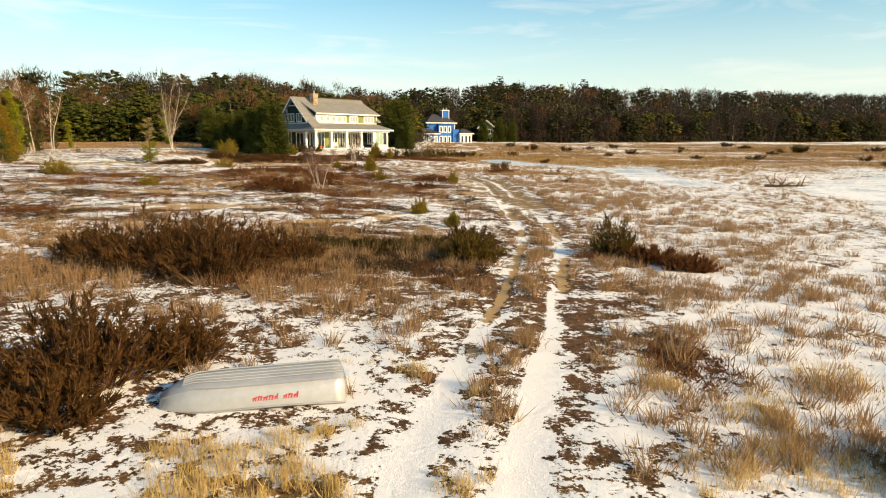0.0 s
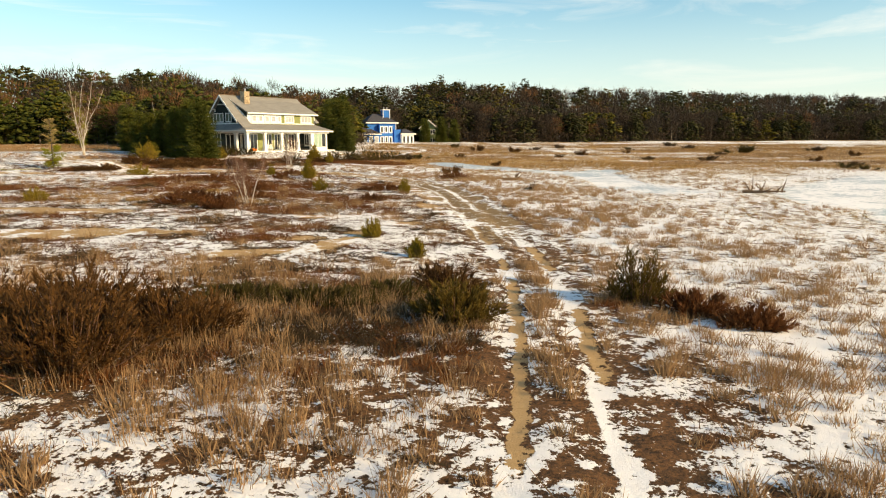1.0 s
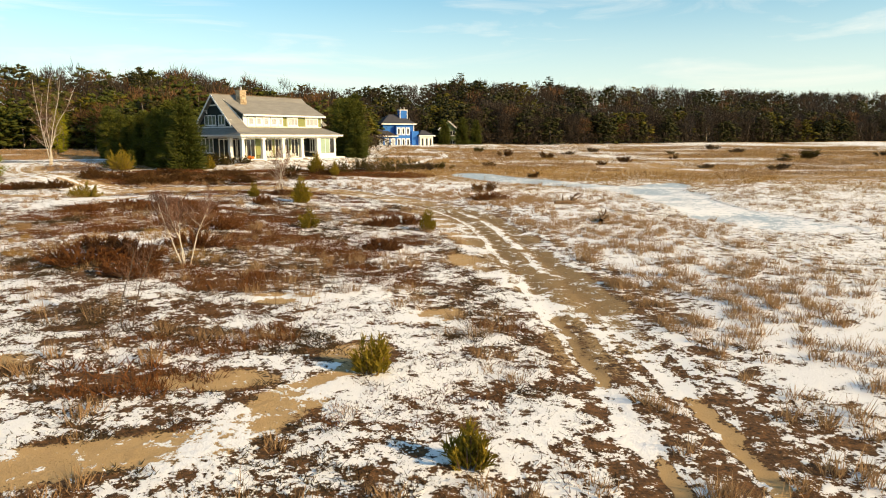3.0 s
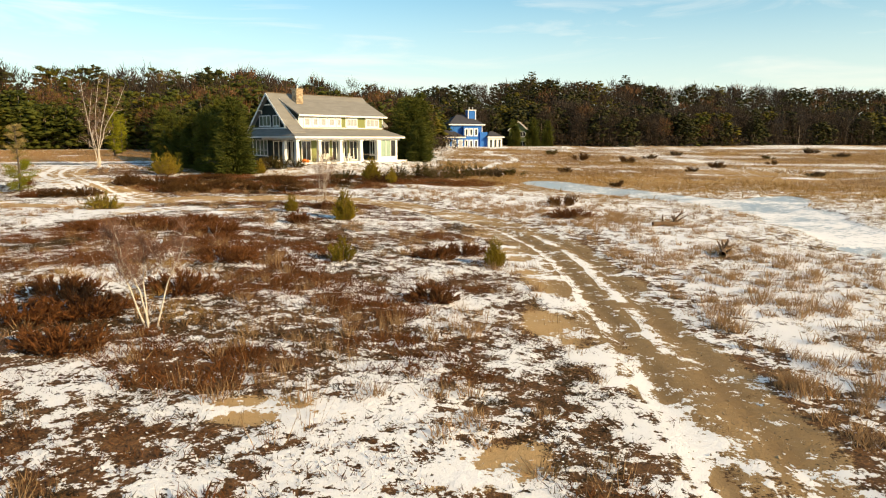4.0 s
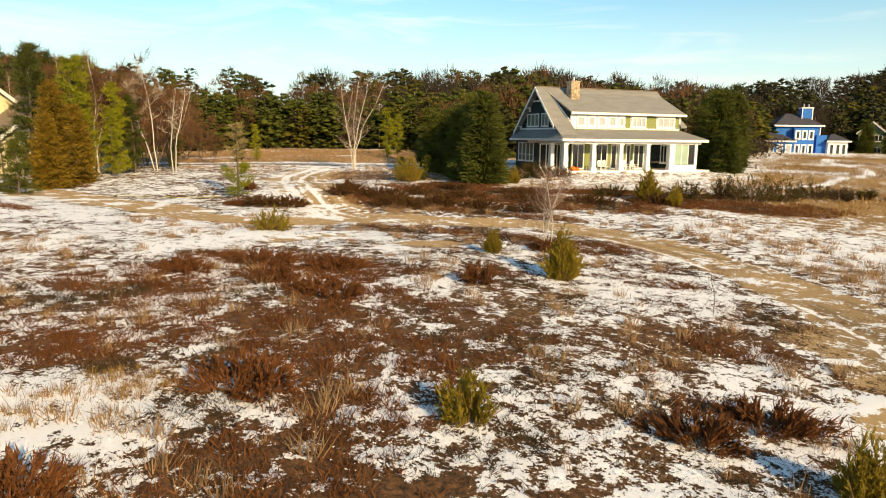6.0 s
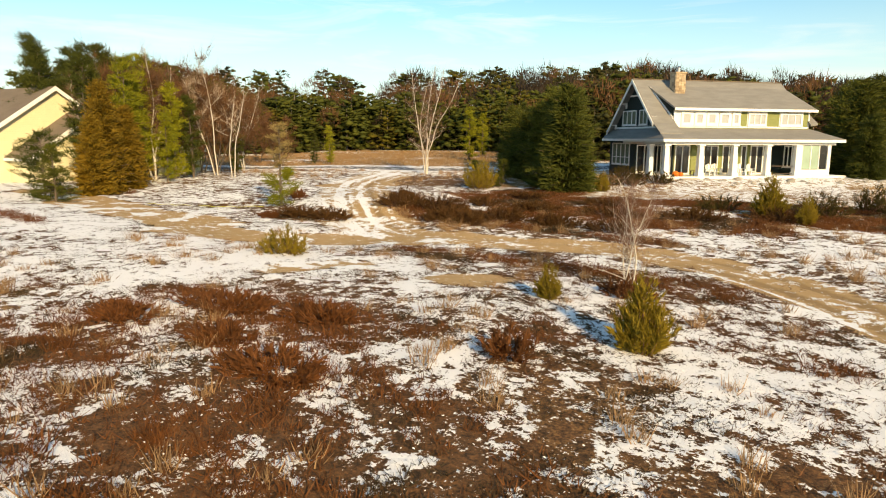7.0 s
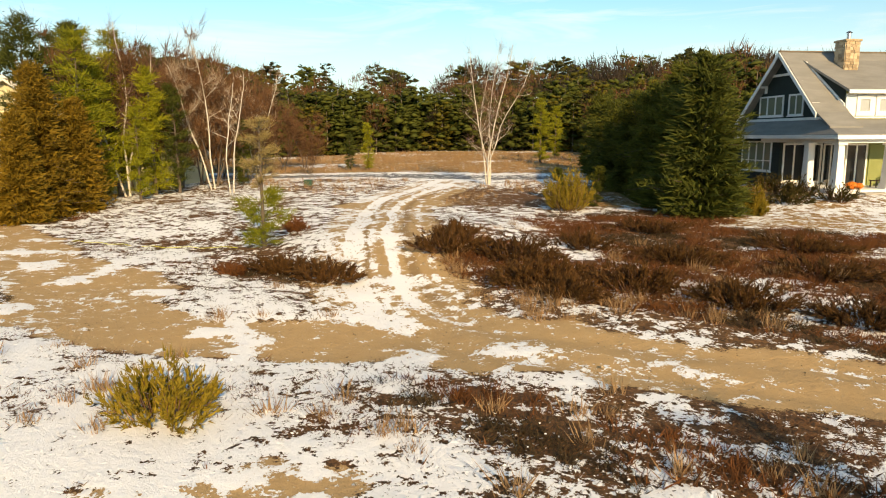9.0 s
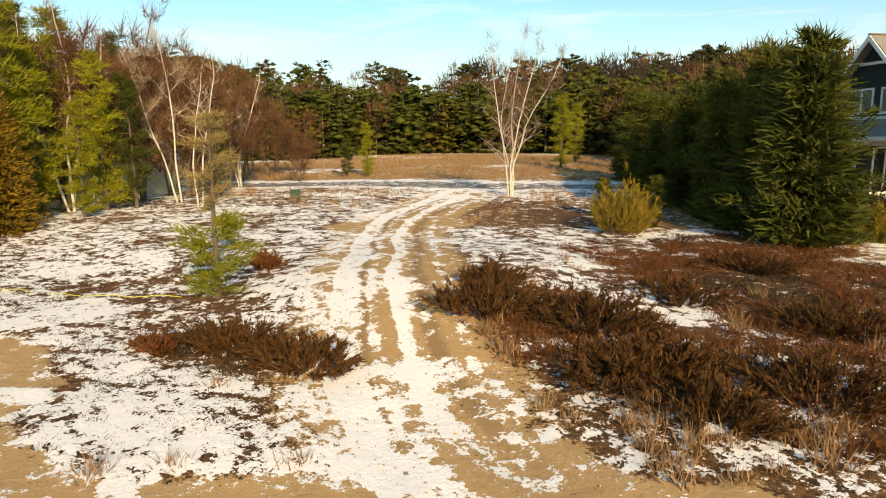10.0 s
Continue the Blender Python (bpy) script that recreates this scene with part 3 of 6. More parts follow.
    fade = late * (1 - turn) * step01(106, 92, run + 12 * (gap - 0.5))
    # a sandy shoulder with lumps of snow beside the bend
    shoulder = step01(1.0, 1.5, d) * step01(3.9, 2.6, d + 1.6 * (mid - 0.5)) * step01(52, 58, run) * step01(84, 78, run)
    sand, snow = sand + 0.55 * shoulder, snow + shoulder * (-0.30 + 0.75 * step01(0.50, 0.56, vnoise(x, y, 1.1, 95, 2)))
    wet = step01(2.6, 1.6, np.abs(d)) * late * step01(90, 74, run)
    strip_a = fade * step01(0.36, 0.42, gap)
    strip_b = fade * step01(0.40, 0.46, vnoise(run + 40, d * 0.1, 3.2, 89, 3))
    snow = snow - 0.50 * body * late * (1 - turn)
    wide = step01(3.2, 2.2, np.abs(d) + 0.8 * (mid - 0.5)) * turn * end
    snow = snow + wide * (-0.30 + 0.35 * (mid - 0.45) + 0.35 * step01(1.2, 1.9, d))
    sand = sand + wide * 0.7
    # bare sandy turning place and small blow-outs
    lot = np.abs(along(smooth_line([(-58, 77), (-46, 76.2), (-39, 76.8), (-35.4, 75.0), (-31.6, 76.0), (-28.2, 78.8), (-24, 81)], 3), x, y)[0]) + 0.5 * step01(-34, -30, x)
    lot = np.minimum(lot, np.abs(along([(-26.5, 69.6), (-24.6, 71.2), (-22.4, 73.9)], x, y)[0]) + 1.5)
    lot = step01(2.7, 1.7, lot + 2.4 * (mid - 0.5))
    bare = np.zeros(x.shape)
    for cx, cy, a, b, turn_deg in ((-17.5, 74.0, 1.6, 1.0, 40), (-5.0, 43.8, 1.8, 0.9, 5), (-1.2, 42.1, 1.5, 0.8, 40), (0.6, 50.6, 0.8, 1.6, 10), (0.9, 57.0, 0.7, 2.0, 15), (-0.2, 62.6, 0.8, 1.8, 20), (-3.0, 38.8, 0.9, 0.6, 30), (-4.2, 35.4, 3.4, 0.7, 62), (-6.0, 36.7, 1.5, 0.5, 10), (-16.5, 37, 6.5, 1.4, 10), (-22, 44, 8, 1.4, 5), (-22.5, 73.5, 1.4, 0.6, 0), (-44, 95.5, 3, 1.6, 40), (-6.5, 33.5, 3.2, 0.7, 20)):
        bare = np.maximum(bare, step01(1.3, 0.7, ellipse(x, y, cx, cy, a, b, turn_deg) + 1.1 * (mid - 0.5)))
    lot = np.maximum(lot, bare)
    chunk = step01(0.57, 0.64, vnoise(x + 0.5 * y, (y - 0.5 * x) * 1.3, 1.5, 97, 2))
    sand, snow = sand + 0.9 * lot, snow - 0.66 * lot + 0.95 * lot * chunk + 0.35 * body * late * step01(0.56, 0.62, vnoise(x, y, 1.0, 98, 2))
    # before the porch
    u, v = house_uv(x, y)
    bank = step01(-6.5, -4.5, v) * step01(0.5, -0.5, v) * step01(-3, 0, u) * step01(24, 19, u)
    snow = snow + 0.20 * bank
    snow = snow - 0.45 * step01(1.15, 0.8, ellipse(x, y, -36, 110, 15, 5.5, 48))
    # frozen pools
    wob = 0.7 * (vnoise(x, y, 7, 51, 3) - 0.5)
    ice = np.zeros(x.shape)
    ice = step01(3.6, 2.4, np.abs(along(smooth_line([(6, 103), (11.5, 99), (18, 90.5), (21.5, 83), (19.5, 70), (21, 62)], 4), x, y)[0]) + 5 * wob)
    for cx, cy, a, b, turn_deg in ((24, 92, 5, 3, 60), (38, 60, 19, 7.0, 62), (58, 78, 17, 6, 15)):
        ice = np.maximum(ice, step01(1.2, 0.8, ellipse(x, y, cx, cy, a, b, turn_deg) + wob))
    snow = snow + ice * (1.3 * (vnoise(x, y * 1.6, 3.5, 61, 3) - 0.50) - 0.10)
    dry = dry - ice
    # the road past the house, with a ploughed edge
    r, _ = along(ROAD, x, y)
    road = step01(2.3, 1.7, np.abs(r))
    snow = np.where(road > 0.3, 0.2 + 0.3 * (mid - 0.5), snow) + 0.7 * step01(0.9, 0.5, np.abs(np.abs(r) - 2.7))
    field = step01(3.5, 6, r) * step01(-110, -95, x) * step01(-45, -58, x) * step01(95, 108, y)
    dry, snow = dry + 0.8 * field, snow - 0.5 * field + 0.6 * field * step01(0.60, 0.68, vnoise(x, y, 13, 71, 2))
    p, _ = along(FOOTPATH, x, y)
    p2, _ = along(BOARDWALK, x, y)
    snow = snow + 0.9 * step01(0.8, 0.4, np.abs(p)) + 0.7 * step01(0.7, 0.35, np.abs(p2)) + 0.5 * step01(0.56, 0.70, vnoise(x * 0.3, y, 6, 91, 3)) * step01(95, 150, y)
    woods = step01(-2, 10, along(EDGE, x, y)[0])
    snow, dry = snow - 0.45 * woods, dry - 0.5 * woods
    return dict(snow=snow, sand=sand, dry=dry, ice=ice, road=road, mat=mat, track=d, run=run, worn=worn, strip_a=strip_a, strip_b=strip_b, ruts=wide, wet=wet, lane=lane * (1 - 0.8 * worn))


def spread(lo, hi, fine, growth, reach):
    mid = list(np.arange(lo, hi + 1e-6, fine))
    s, a, b = fine, lo, hi
    left, right = [], []
    while b - hi < reach:
        s *= growth
        a, b = a - s, b + s
        left.append(a)
        right.append(b)
    return np.array(left[::-1] + mid + right)


def build_ground():
    xs, ys = spread(-58, 30, 0.31, 1.14, 1900), spread(5, 102, 0.31, 1.13, 2200)
    x, y = (a.ravel() for a in np.meshgrid(xs, ys, indexing="ij"))
    c = cover(x, y)
    z = land(x, y)
    rut = np.exp(-((np.abs(c["track"]) - 0.86) / 0.3) ** 2)
    z = z + 0.035 * step01(0.35, 0.75, c["snow"]) - 0.07 * rut * step01(TRACK_LEN, TRACK_LEN - 4, c["run"]) + 0.05 * (vnoise(x, y, 0.8, 5, 2) - 0.5)
    z = z - 0.10 * c["ice"]
    nx, ny = len(xs), len(ys)
    i, j = np.meshgrid(np.arange(nx - 1), np.arange(ny - 1), indexing="ij")
    a = (i * ny + j).ravel()
    quads = np.stack([a, a + ny, a + ny + 1, a + 1], 1)
    me = mesh_of("ground", np.stack([x, y, z], 1), quads, M_GROUND, True)
    for key in ("snow", "sand", "dry", "ice", "road", "worn", "strip_a", "strip_b", "ruts", "wet", "lane"):
        me.attributes.new(key, "FLOAT", "POINT").data.foreach_set("value", np.clip(c[key], 0, 1).astype(np.float32))
    me.attributes.new("track", "FLOAT", "POINT").data.foreach_set("value", np.clip(c["track"], -9, 9).astype(np.float32))
    return tagged(new("ground", me), "sandy duneland with patchy thin snow and dead grass", "ground", kind="structure")


ground = build_ground()


def on_ground(x, y, sink=0.0):
    return float(land(np.array([x]), np.array([y]))[0]) - sink


# ---- the green house ----
def window(parent, name, axis, at, a0, a1, z0, z1, panes, glass_mat, out=-1, rail=None, frame_w=0.11):
    """A framed window in a wall whose normal is axis ('x' or 'y'), at that coordinate; out is the way the frame stands proud."""
    def bx(a, b, d0, d1, c, d):
        lo, hi = sorted((at + out * d0, at + out * d1))
        return (lo, hi, a, b, c, d) if axis == "x" else (a, b, lo, hi, c, d)

    w = frame_w
    step = (a1 - a0) / panes
    ring = []
    bm = bmesh.new()
    for d0 in (-0.05, 0.07):
        for g in (0, w):
            ring.append([])
            for a, c in ((a0 + g, z0 + g), (a1 - g, z0 + g), (a1 - g, z1 - g), (a0 + g, z1 - g)):
                ring[-1].append(bm.verts.new((at + out * d0, a, c) if axis == "x" else (a, at + out * d0, c)))
    for p, q in ((0, 1), (2, 3), (0, 2), (1, 3)):
        for i in range(4):
            j = (i + 1) % 4
            bm.faces.new((ring[p][i], ring[p][j], ring[q][j], ring[q][i]))
    win = part(name, bm, M_WHITE, parent, "white-painted window frame")
    for i in range(1, panes):
        part("mullion", boxes(bx(a0 + step * i - 0.05, a0 + step * i + 0.05, -0.05, 0.06, z0 + w, z1 - w)), M_WHITE, win)
    if rail:
        part("rail", boxes(bx(a0 + w, a1 - w, -0.05, 0.055, rail - 0.03, rail + 0.03)), M_WHITE, win)
    for i in range(panes):
        part("pane", boxes(bx(a0 + step * i + (w if i == 0 else 0.05), a0 + step * (i + 1) - (w if i == panes - 1 else 0.05), -0.04, 0.012, z0 + w, z1 - w)), glass_mat, win)
    part("sill", boxes(bx(a0 - 0.06, a1 + 0.06, -0.02, 0.12, z0 - 0.07, z0)), M_WHITE, win)
    return win


def slab(pts, thick=0.16):
    bm = bmesh.new()
    return prism(bm, [Vector(p) for p in pts], (0, 0, -thick))


def green_house():
    h = thing("house", pose(*HOUSE_AT, 0, 0, HOUSE_TURN), "dark green shingled house with white columned porch and long dormer", "house")
    ridge_v, ridge_w = 6.47, 8.95
    # lower storey
    part("wall", boxes((2.6, 16.3, 2.8, 11.2, -1.2, 4.2), (0.55, 2.6, 6.3, 11.4, -1.2, 3.3)), M_GREEN, h, "dark green lap-sided lower wall")
    part("porch_wall", boxes((2.7, 12.3, 2.72, 2.8, 0.0, 3.3)), M_OLIVE, h, "olive-painted porch wall")
    part("foundation", boxes((0.15, 18.8, 0.05, 7.0, -1.2, -0.3), (0.15, 2.6, 7.0, 9.0, -1.2, -0.3)), M_SLAB, h)
    part("porch_floor", boxes((-0.1, 19.1, -0.2, 2.9, -0.3, 0.0), (-0.1, 2.7, 2.9, 8.0, -0.3, 0.0)), M_WHITE, h, "white-edged porch deck")
    part("porch_ceiling", boxes((0.1, 18.2, 0.0, 3.0, 3.12, 3.2), (0.1, 2.7, 3.0, 8.0, 3.12, 3.2)), M_WHITE, h)
    # upper storey under the roof
    bm = bmesh.new()
    prism(bm, [(0.75, 2.0, 4.0), (0.75, 11.0, 4.0), (0.75, 11.0, 4.25), (0.75, ridge_v, ridge_w - 0.18), (0.75, 2.0, 4.3)], (0.3, 0, 0))
    part("gable_wall", bm, M_GREEN, h, "dark green gable wall")
    bm = bmesh.new()
    prism(bm, [(16.0, 3.4, 4.0), (16.0, 11.0, 4.0), (16.0, 11.0, 4.25), (16.0, ridge_v, ridge_w - 0.2), (16.0, 3.4, 5.7)], (0.25, 0, 0))
    part("gable_wall", bm, M_GREEN, h)
    part("dormer_wall", boxes((2.36, 16.86, 2.6, 5.0, 4.2, 6.12)), M_OLIVE, h, "olive dormer wall between white windows")
    bm = bmesh.new()
    prism(bm, [(2.30, 2.66, 4.6), (2.30, 2.66, 6.30), (1.50, 5.6, 8.10), (1.50, 5.6, 7.4)], (0.06, 0, 0))
    part("dormer_cheek", bm, M_GREEN, h)
    bm = bmesh.new()
    prism(bm, [(2.24, 2.60, 5.06), (2.24, 2.60, 5.30), (1.44, 5.5, 8.20), (1.44, 5.5, 8.02)], (0.06, 0, 0))
    part("cheek_trim", bm, M_WHITE, h, "white board along the dormer's foot")
    # roofs
    roof = part("roof", slab([(0.1, ridge_v, ridge_w), (16.5, ridge_v, ridge_w), (16.6, 5.5, 8.05), (0.1, 5.5, 8.05)]), M_SHINGLE, h, "weathered grey shingle roof")
    part("front_slope", slab([(0.1, 5.5, 8.05), (2.36, 5.5, 8.05), (2.36, 2.2, 4.72), (0.1, 2.2, 4.72)]), M_SHINGLE, roof)
    part("roof_flare", slab([(0.1, 2.2, 4.72), (2.36, 2.2, 4.72), (2.36, 0.9, 3.84), (0.1, 0.9, 3.84)], 0.12), M_SHINGLE, roof)
    part("right_slope", slab([(16.6, 5.5, 8.05), (17.6, 2.2, 4.85), (16.8, 2.2, 4.75), (16.3, 5.5, 8.04)]), M_SHINGLE, roof)
    part("rear_slope", slab([(16.5, ridge_v, ridge_w), (0.1, ridge_v, ridge_w), (0.1, 11.4, 4.0), (16.9, 11.4, 4.0)]), M_SHINGLE, roof)
    part("dormer_roof", slab([(1.36, 5.75, 8.30), (16.45, 5.75, 8.30), (17.35, 2.15, 6.16), (2.16, 2.15, 6.16)]), M_SHINGLE, roof)
    part("porch_roof", slab([(-0.2, -0.25, 3.36), (18.6, -0.25, 3.36), (17.0, 3.02, 4.44), (0.75, 3.02, 4.44)]), M_SHINGLE, roof, "low shingled porch roof")
    part("side_roof", slab([(-0.2, 11.7, 3.36), (-0.2, -0.25, 3.36), (0.78, 2.78, 4.40), (0.78, 11.7, 4.40)]), M_SHINGLE, roof)
    part("end_roof", slab([(18.6, -0.25, 3.36), (18.6, 6.0, 3.36), (17.0, 6.0, 4.44), (17.0, 3.02, 4.44)]), M_SHINGLE, roof)
    part("ridge_cap", boxes((0.05, 16.5, ridge_v - 0.12, ridge_v + 0.12, ridge_w - 0.02, ridge_w + 0.05)), M_SHINGLE_BROWN, roof)
    # trim
    part("fascia", boxes((-0.24, 18.64, -0.32, -0.24, 3.06, 3.30)), M_WHITE, h, "white eave board")
    part("side_fascia", boxes((-0.26, -0.205, -0.24, 11.7, 3.08, 3.32)), M_WHITE, h)
    part("end_fascia", boxes((18.605, 18.66, -0.24, 6.0, 3.08, 3.32)), M_WHITE, h)
    part("dormer_fascia", boxes((2.14, 17.4, 2.06, 2.14, 5.90, 6.14)), M_WHITE, h)
    part("porch_beam", boxes((0.2, 18.0, 0.15, 0.5, 2.82, 3.12), (0.2, 0.55, 0.5, 8.0, 2.82, 3.12)), M_WHITE, h)
    bm = bmesh.new()
    for sgn, end_v, end_w in ((-1, 2.2, 4.72), (1, 11.35, 4.05)):
        prism(bm, [(0.02, ridge_v, ridge_w - 0.02), (0.02, end_v, end_w - 0.02), (0.02, end_v, end_w - 0.34), (0.02, ridge_v, ridge_w - 0.34)], (0.075, 0, 0))
    part("rake_board", bm, M_WHITE, h, "white rake boards of the gable")
    part("band", boxes((0.66, 0.75, 2.3, 11.0, 4.28, 4.46), bevel=0.01), M_WHITE, h)
    part("collar_trim", boxes((0.66, 0.75, 5.02, 7.92, 7.34, 7.50)), M_WHITE, h)
    for v, w in ((10.6, 4.75), (8.55, 6.75), (4.4, 6.75), (2.9, 5.25)):
        part("bracket", boxes((0.2, 0.75, v - 0.07, v + 0.07, w - 0.12, w + 0.12), (0.6, 0.75, v - 0.06, v + 0.06, w - 0.5, w - 0.12)), M_WHITE, h)
    part("corner_board", boxes((2.33, 2.52, 2.53, 2.6, 4.42, 5.92)), M_WHITE, h)
    part("corner_board", boxes((16.75, 16.9, 2.53, 2.6, 4.42, 5.92)), M_WHITE, h)
    part("band", boxes((2.52, 16.75, 2.54, 2.6, 4.36, 4.52)), M_WHITE, h)
    # columns
    def column(u, v):
        bm = bmesh.new()
        b0 = bmesh.ops.create_cone(bm, cap_ends=True, segments=4, radius1=0.36, radius2=0.28, depth=2.5, matrix=pose(u, v, 1.57, 0, 0, 45))
        box(bm, u - 0.31, u + 0.31, v - 0.31, v + 0.31, 0.0, 0.32)
        box(bm, u - 0.30, u + 0.30, v - 0.30, v + 0.30, 2.7, 2.82)
        part("column", bm, M_WHITE, h, "square tapered white column")
    for u, v in ((0.42, 0.32), (3.85, 0.32), (7.3, 0.32), (10.8, 0.32), (13.9, 0.32), (0.42, 3.05)):
        column(u, v)
    # windows of the dormer and the gable
    for a0, a1 in ((2.52, 9.36), (10.05, 12.2), (13.55, 16.2)):
        part("window_surround", boxes((a0, a1, 2.565, 2.6, 4.52, 5.90)), M_WHITE, h, "white boards round the dormer windows")
    for a0, a1, n in ((3.3, 4.45, 1), (4.68, 5.72, 1), (5.95, 7.05, 1), (7.28, 8.45, 1), (8.63, 9.5, 1), (10.35, 12.35, 3), (13.85, 16.3, 3)):
        window(h, "window", "y", 2.55, a0 - 0.22, a1 - 0.22, 4.58, 5.80, n, M_GLASS_PALE, frame_w=0.24 if n == 1 else 0.18)
    window(h, "window", "x", 0.75, 6.5, 9.25, 4.62, 6.05, 3, M_GLASS_CURTAIN)
    window(h, "window", "x", 0.75, 4.4, 5.95, 4.62, 6.05, 2, M_GLASS_CURTAIN)
    window(h, "window", "x", 0.55, 7.15, 10.8, 0.75, 2.9, 4, M_GLASS_CURTAIN, rail=1.5)
    # sliding doors of the porch
    for a0, a1, n in ((2.75, 4.3, 2), (5.75, 7.3, 2), (7.75, 9.2, 2), (9.75, 10.35, 1), (10.75, 12.2, 2)):
        window(h, "glass_door", "y", 2.72, a0, a1, 0.06, 2.75, n, M_GLASS)
    window(h, "glass_door", "y", 6.3, 0.8, 2.5, 0.06, 2.75, 2, M_GLASS)
    for a0, a1 in ((3.05, 4.5), (4.7, 6.2)):
        window(h, "glass_door", "x", 2.6, a0, a1, 0.06, 2.75, 2, M_GLASS)
    part("door", boxes((4.45, 5.6, 2.66, 2.72, 0.03, 2.7)), M_OLIVE, h, "olive panelled door")
    # glazed room at the end of the porch
    sun_room = part("sunroom", boxes((14.15, 17.6, 0.25, 0.6, 0.0, 0.55)), M_WHITE, h, "white-framed glazed room closing the porch")
    part("head", boxes((14.15, 17.6, 0.25, 0.6, 2.8, 3.12)), M_WHITE, sun_room)
    for a0, a1 in ((14.15, 14.5), (17.25, 17.6)):
        part("post", boxes((a0, a1, 0.25, 0.6, 0.55, 2.8)), M_WHITE, sun_room)
    part("side_panel", boxes((14.15, 14.3, 0.6, 4.0, 0, 3.12)), M_GREEN, sun_room, "dark green side wall")
    window(h, "window", "x", 14.15, 1.1, 2.25, 0.7, 2.75, 2, M_GLASS)
    part("back_panel", boxes((14.3, 17.45, 3.8, 4.0, 0, 3.12)), M_WHITE, sun_room)
    part("dwarf_wall", boxes((17.45, 17.6, 0.6, 4.0, 0, 0.6)), M_WHITE, sun_room)
    part("head", boxes((17.45, 17.6, 0.6, 4.0, 2.8, 3.12)), M_WHITE, sun_room)
    # two panes carry the reflected green in their colour, the third is plain dark
    for a0, a1, m in ((14.5, 15.45, M_GLASS_GREEN), (15.5, 16.35, M_GLASS_GREEN), (16.4, 17.25, M_GLASS)):
        part("pane", boxes((a0 + 0.04, a1 - 0.04, 0.33, 0.36, 0.6, 2.76)), m, sun_room, "sunroom pane, pale green reflection painted in where green")
    part("mullion", boxes((15.43, 15.52, 0.3, 0.42, 0.55, 2.8)), M_WHITE, sun_room)
    part("mullion", boxes((16.33, 16.42, 0.3, 0.42, 0.55, 2.8)), M_WHITE, sun_room)
    part("pane", boxes((17.5, 17.53, 0.65, 3.8, 0.6, 2.8)), M_GLASS_GREEN, sun_room)
    part("railing", boxes((11.2, 13.6, 0.3, 0.36, 0.85, 0.92), (11.2, 13.6, 0.3, 0.36, 0.15, 0.2)), M_BARK, h, "thin dark porch rail")
    # chimney
    CU, CV = 3.54, 4.54
    ch = part("chimney", boxes((CU, CV, 4.55, 5.55, 6.6, 9.42)), M_SLAB, h, "tan fieldstone chimney")
    rng = random.Random(4)
    k = 0
    for row in range(15):
        z0 = 6.62 + row * 0.187
        for face in range(4):
            pos = 0.0
            while pos < 0.98:
                ln = min(rng.uniform(0.2, 0.42), 1.0 - pos)
                if ln < 0.08:
                    break
                a, b = pos + 0.01, pos + ln - 0.01
                e = 0.03 + rng.uniform(0, 0.025)
                d = [(CU + a, CU + b, 4.55 - e, 4.56, z0, z0 + 0.17), (CU + a, CU + b, 5.54, 5.55 + e, z0, z0 + 0.17), (CU - e, CU + 0.01, 4.55 + a, 4.55 + b, z0, z0 + 0.17), (CV - 0.01, CV + e, 4.55 + a, 4.55 + b, z0, z0 + 0.17)][face]
                if face != 1:
                    part("stone", boxes(d), M_STONE, ch)
                pos += ln
    part("chimney_cap", boxes((CU - 0.1, CV + 0.1, 4.45, 5.65, 9.42, 9.56), bevel=0.02), M_STONE, ch, "sandstone cap")
    bm = bmesh.new()
    bmesh.ops.create_cone(bm, cap_ends=True, segments=12, radius1=0.13, radius2=0.13, depth=0.42, matrix=pose(CU + 0.5, 5.0, 9.76))
    bmesh.ops.create_cone(bm, cap_ends=True, segments=12, radius1=0.22, radius2=0.05, depth=0.12, matrix=pose(CU + 0.5, 5.0, 10.08))
    part("flue", bm, M_METAL, ch, "metal flue with a cowl")
    return h


house = green_house()
H = house.matrix_world.copy()


# ---- plants ----
def limb(soup, start, way, length, r, rng, bend=0.15, n=4, sides=4, lift=0.0):
    p, d = np.array(start, float), np.array(way, float)
    d /= np.linalg.norm(d)
    path = [p.copy()]
    for i in range(n):
        d = d + rng.normal(size=3) * bend
        d[2] += lift
        d /= np.linalg.norm(d)
        p = p + d * length / n
        path.append(p.copy())
    tube(soup, path, np.linspace(r, r * 0.25, n + 1), sides)
    return np.array(path), d


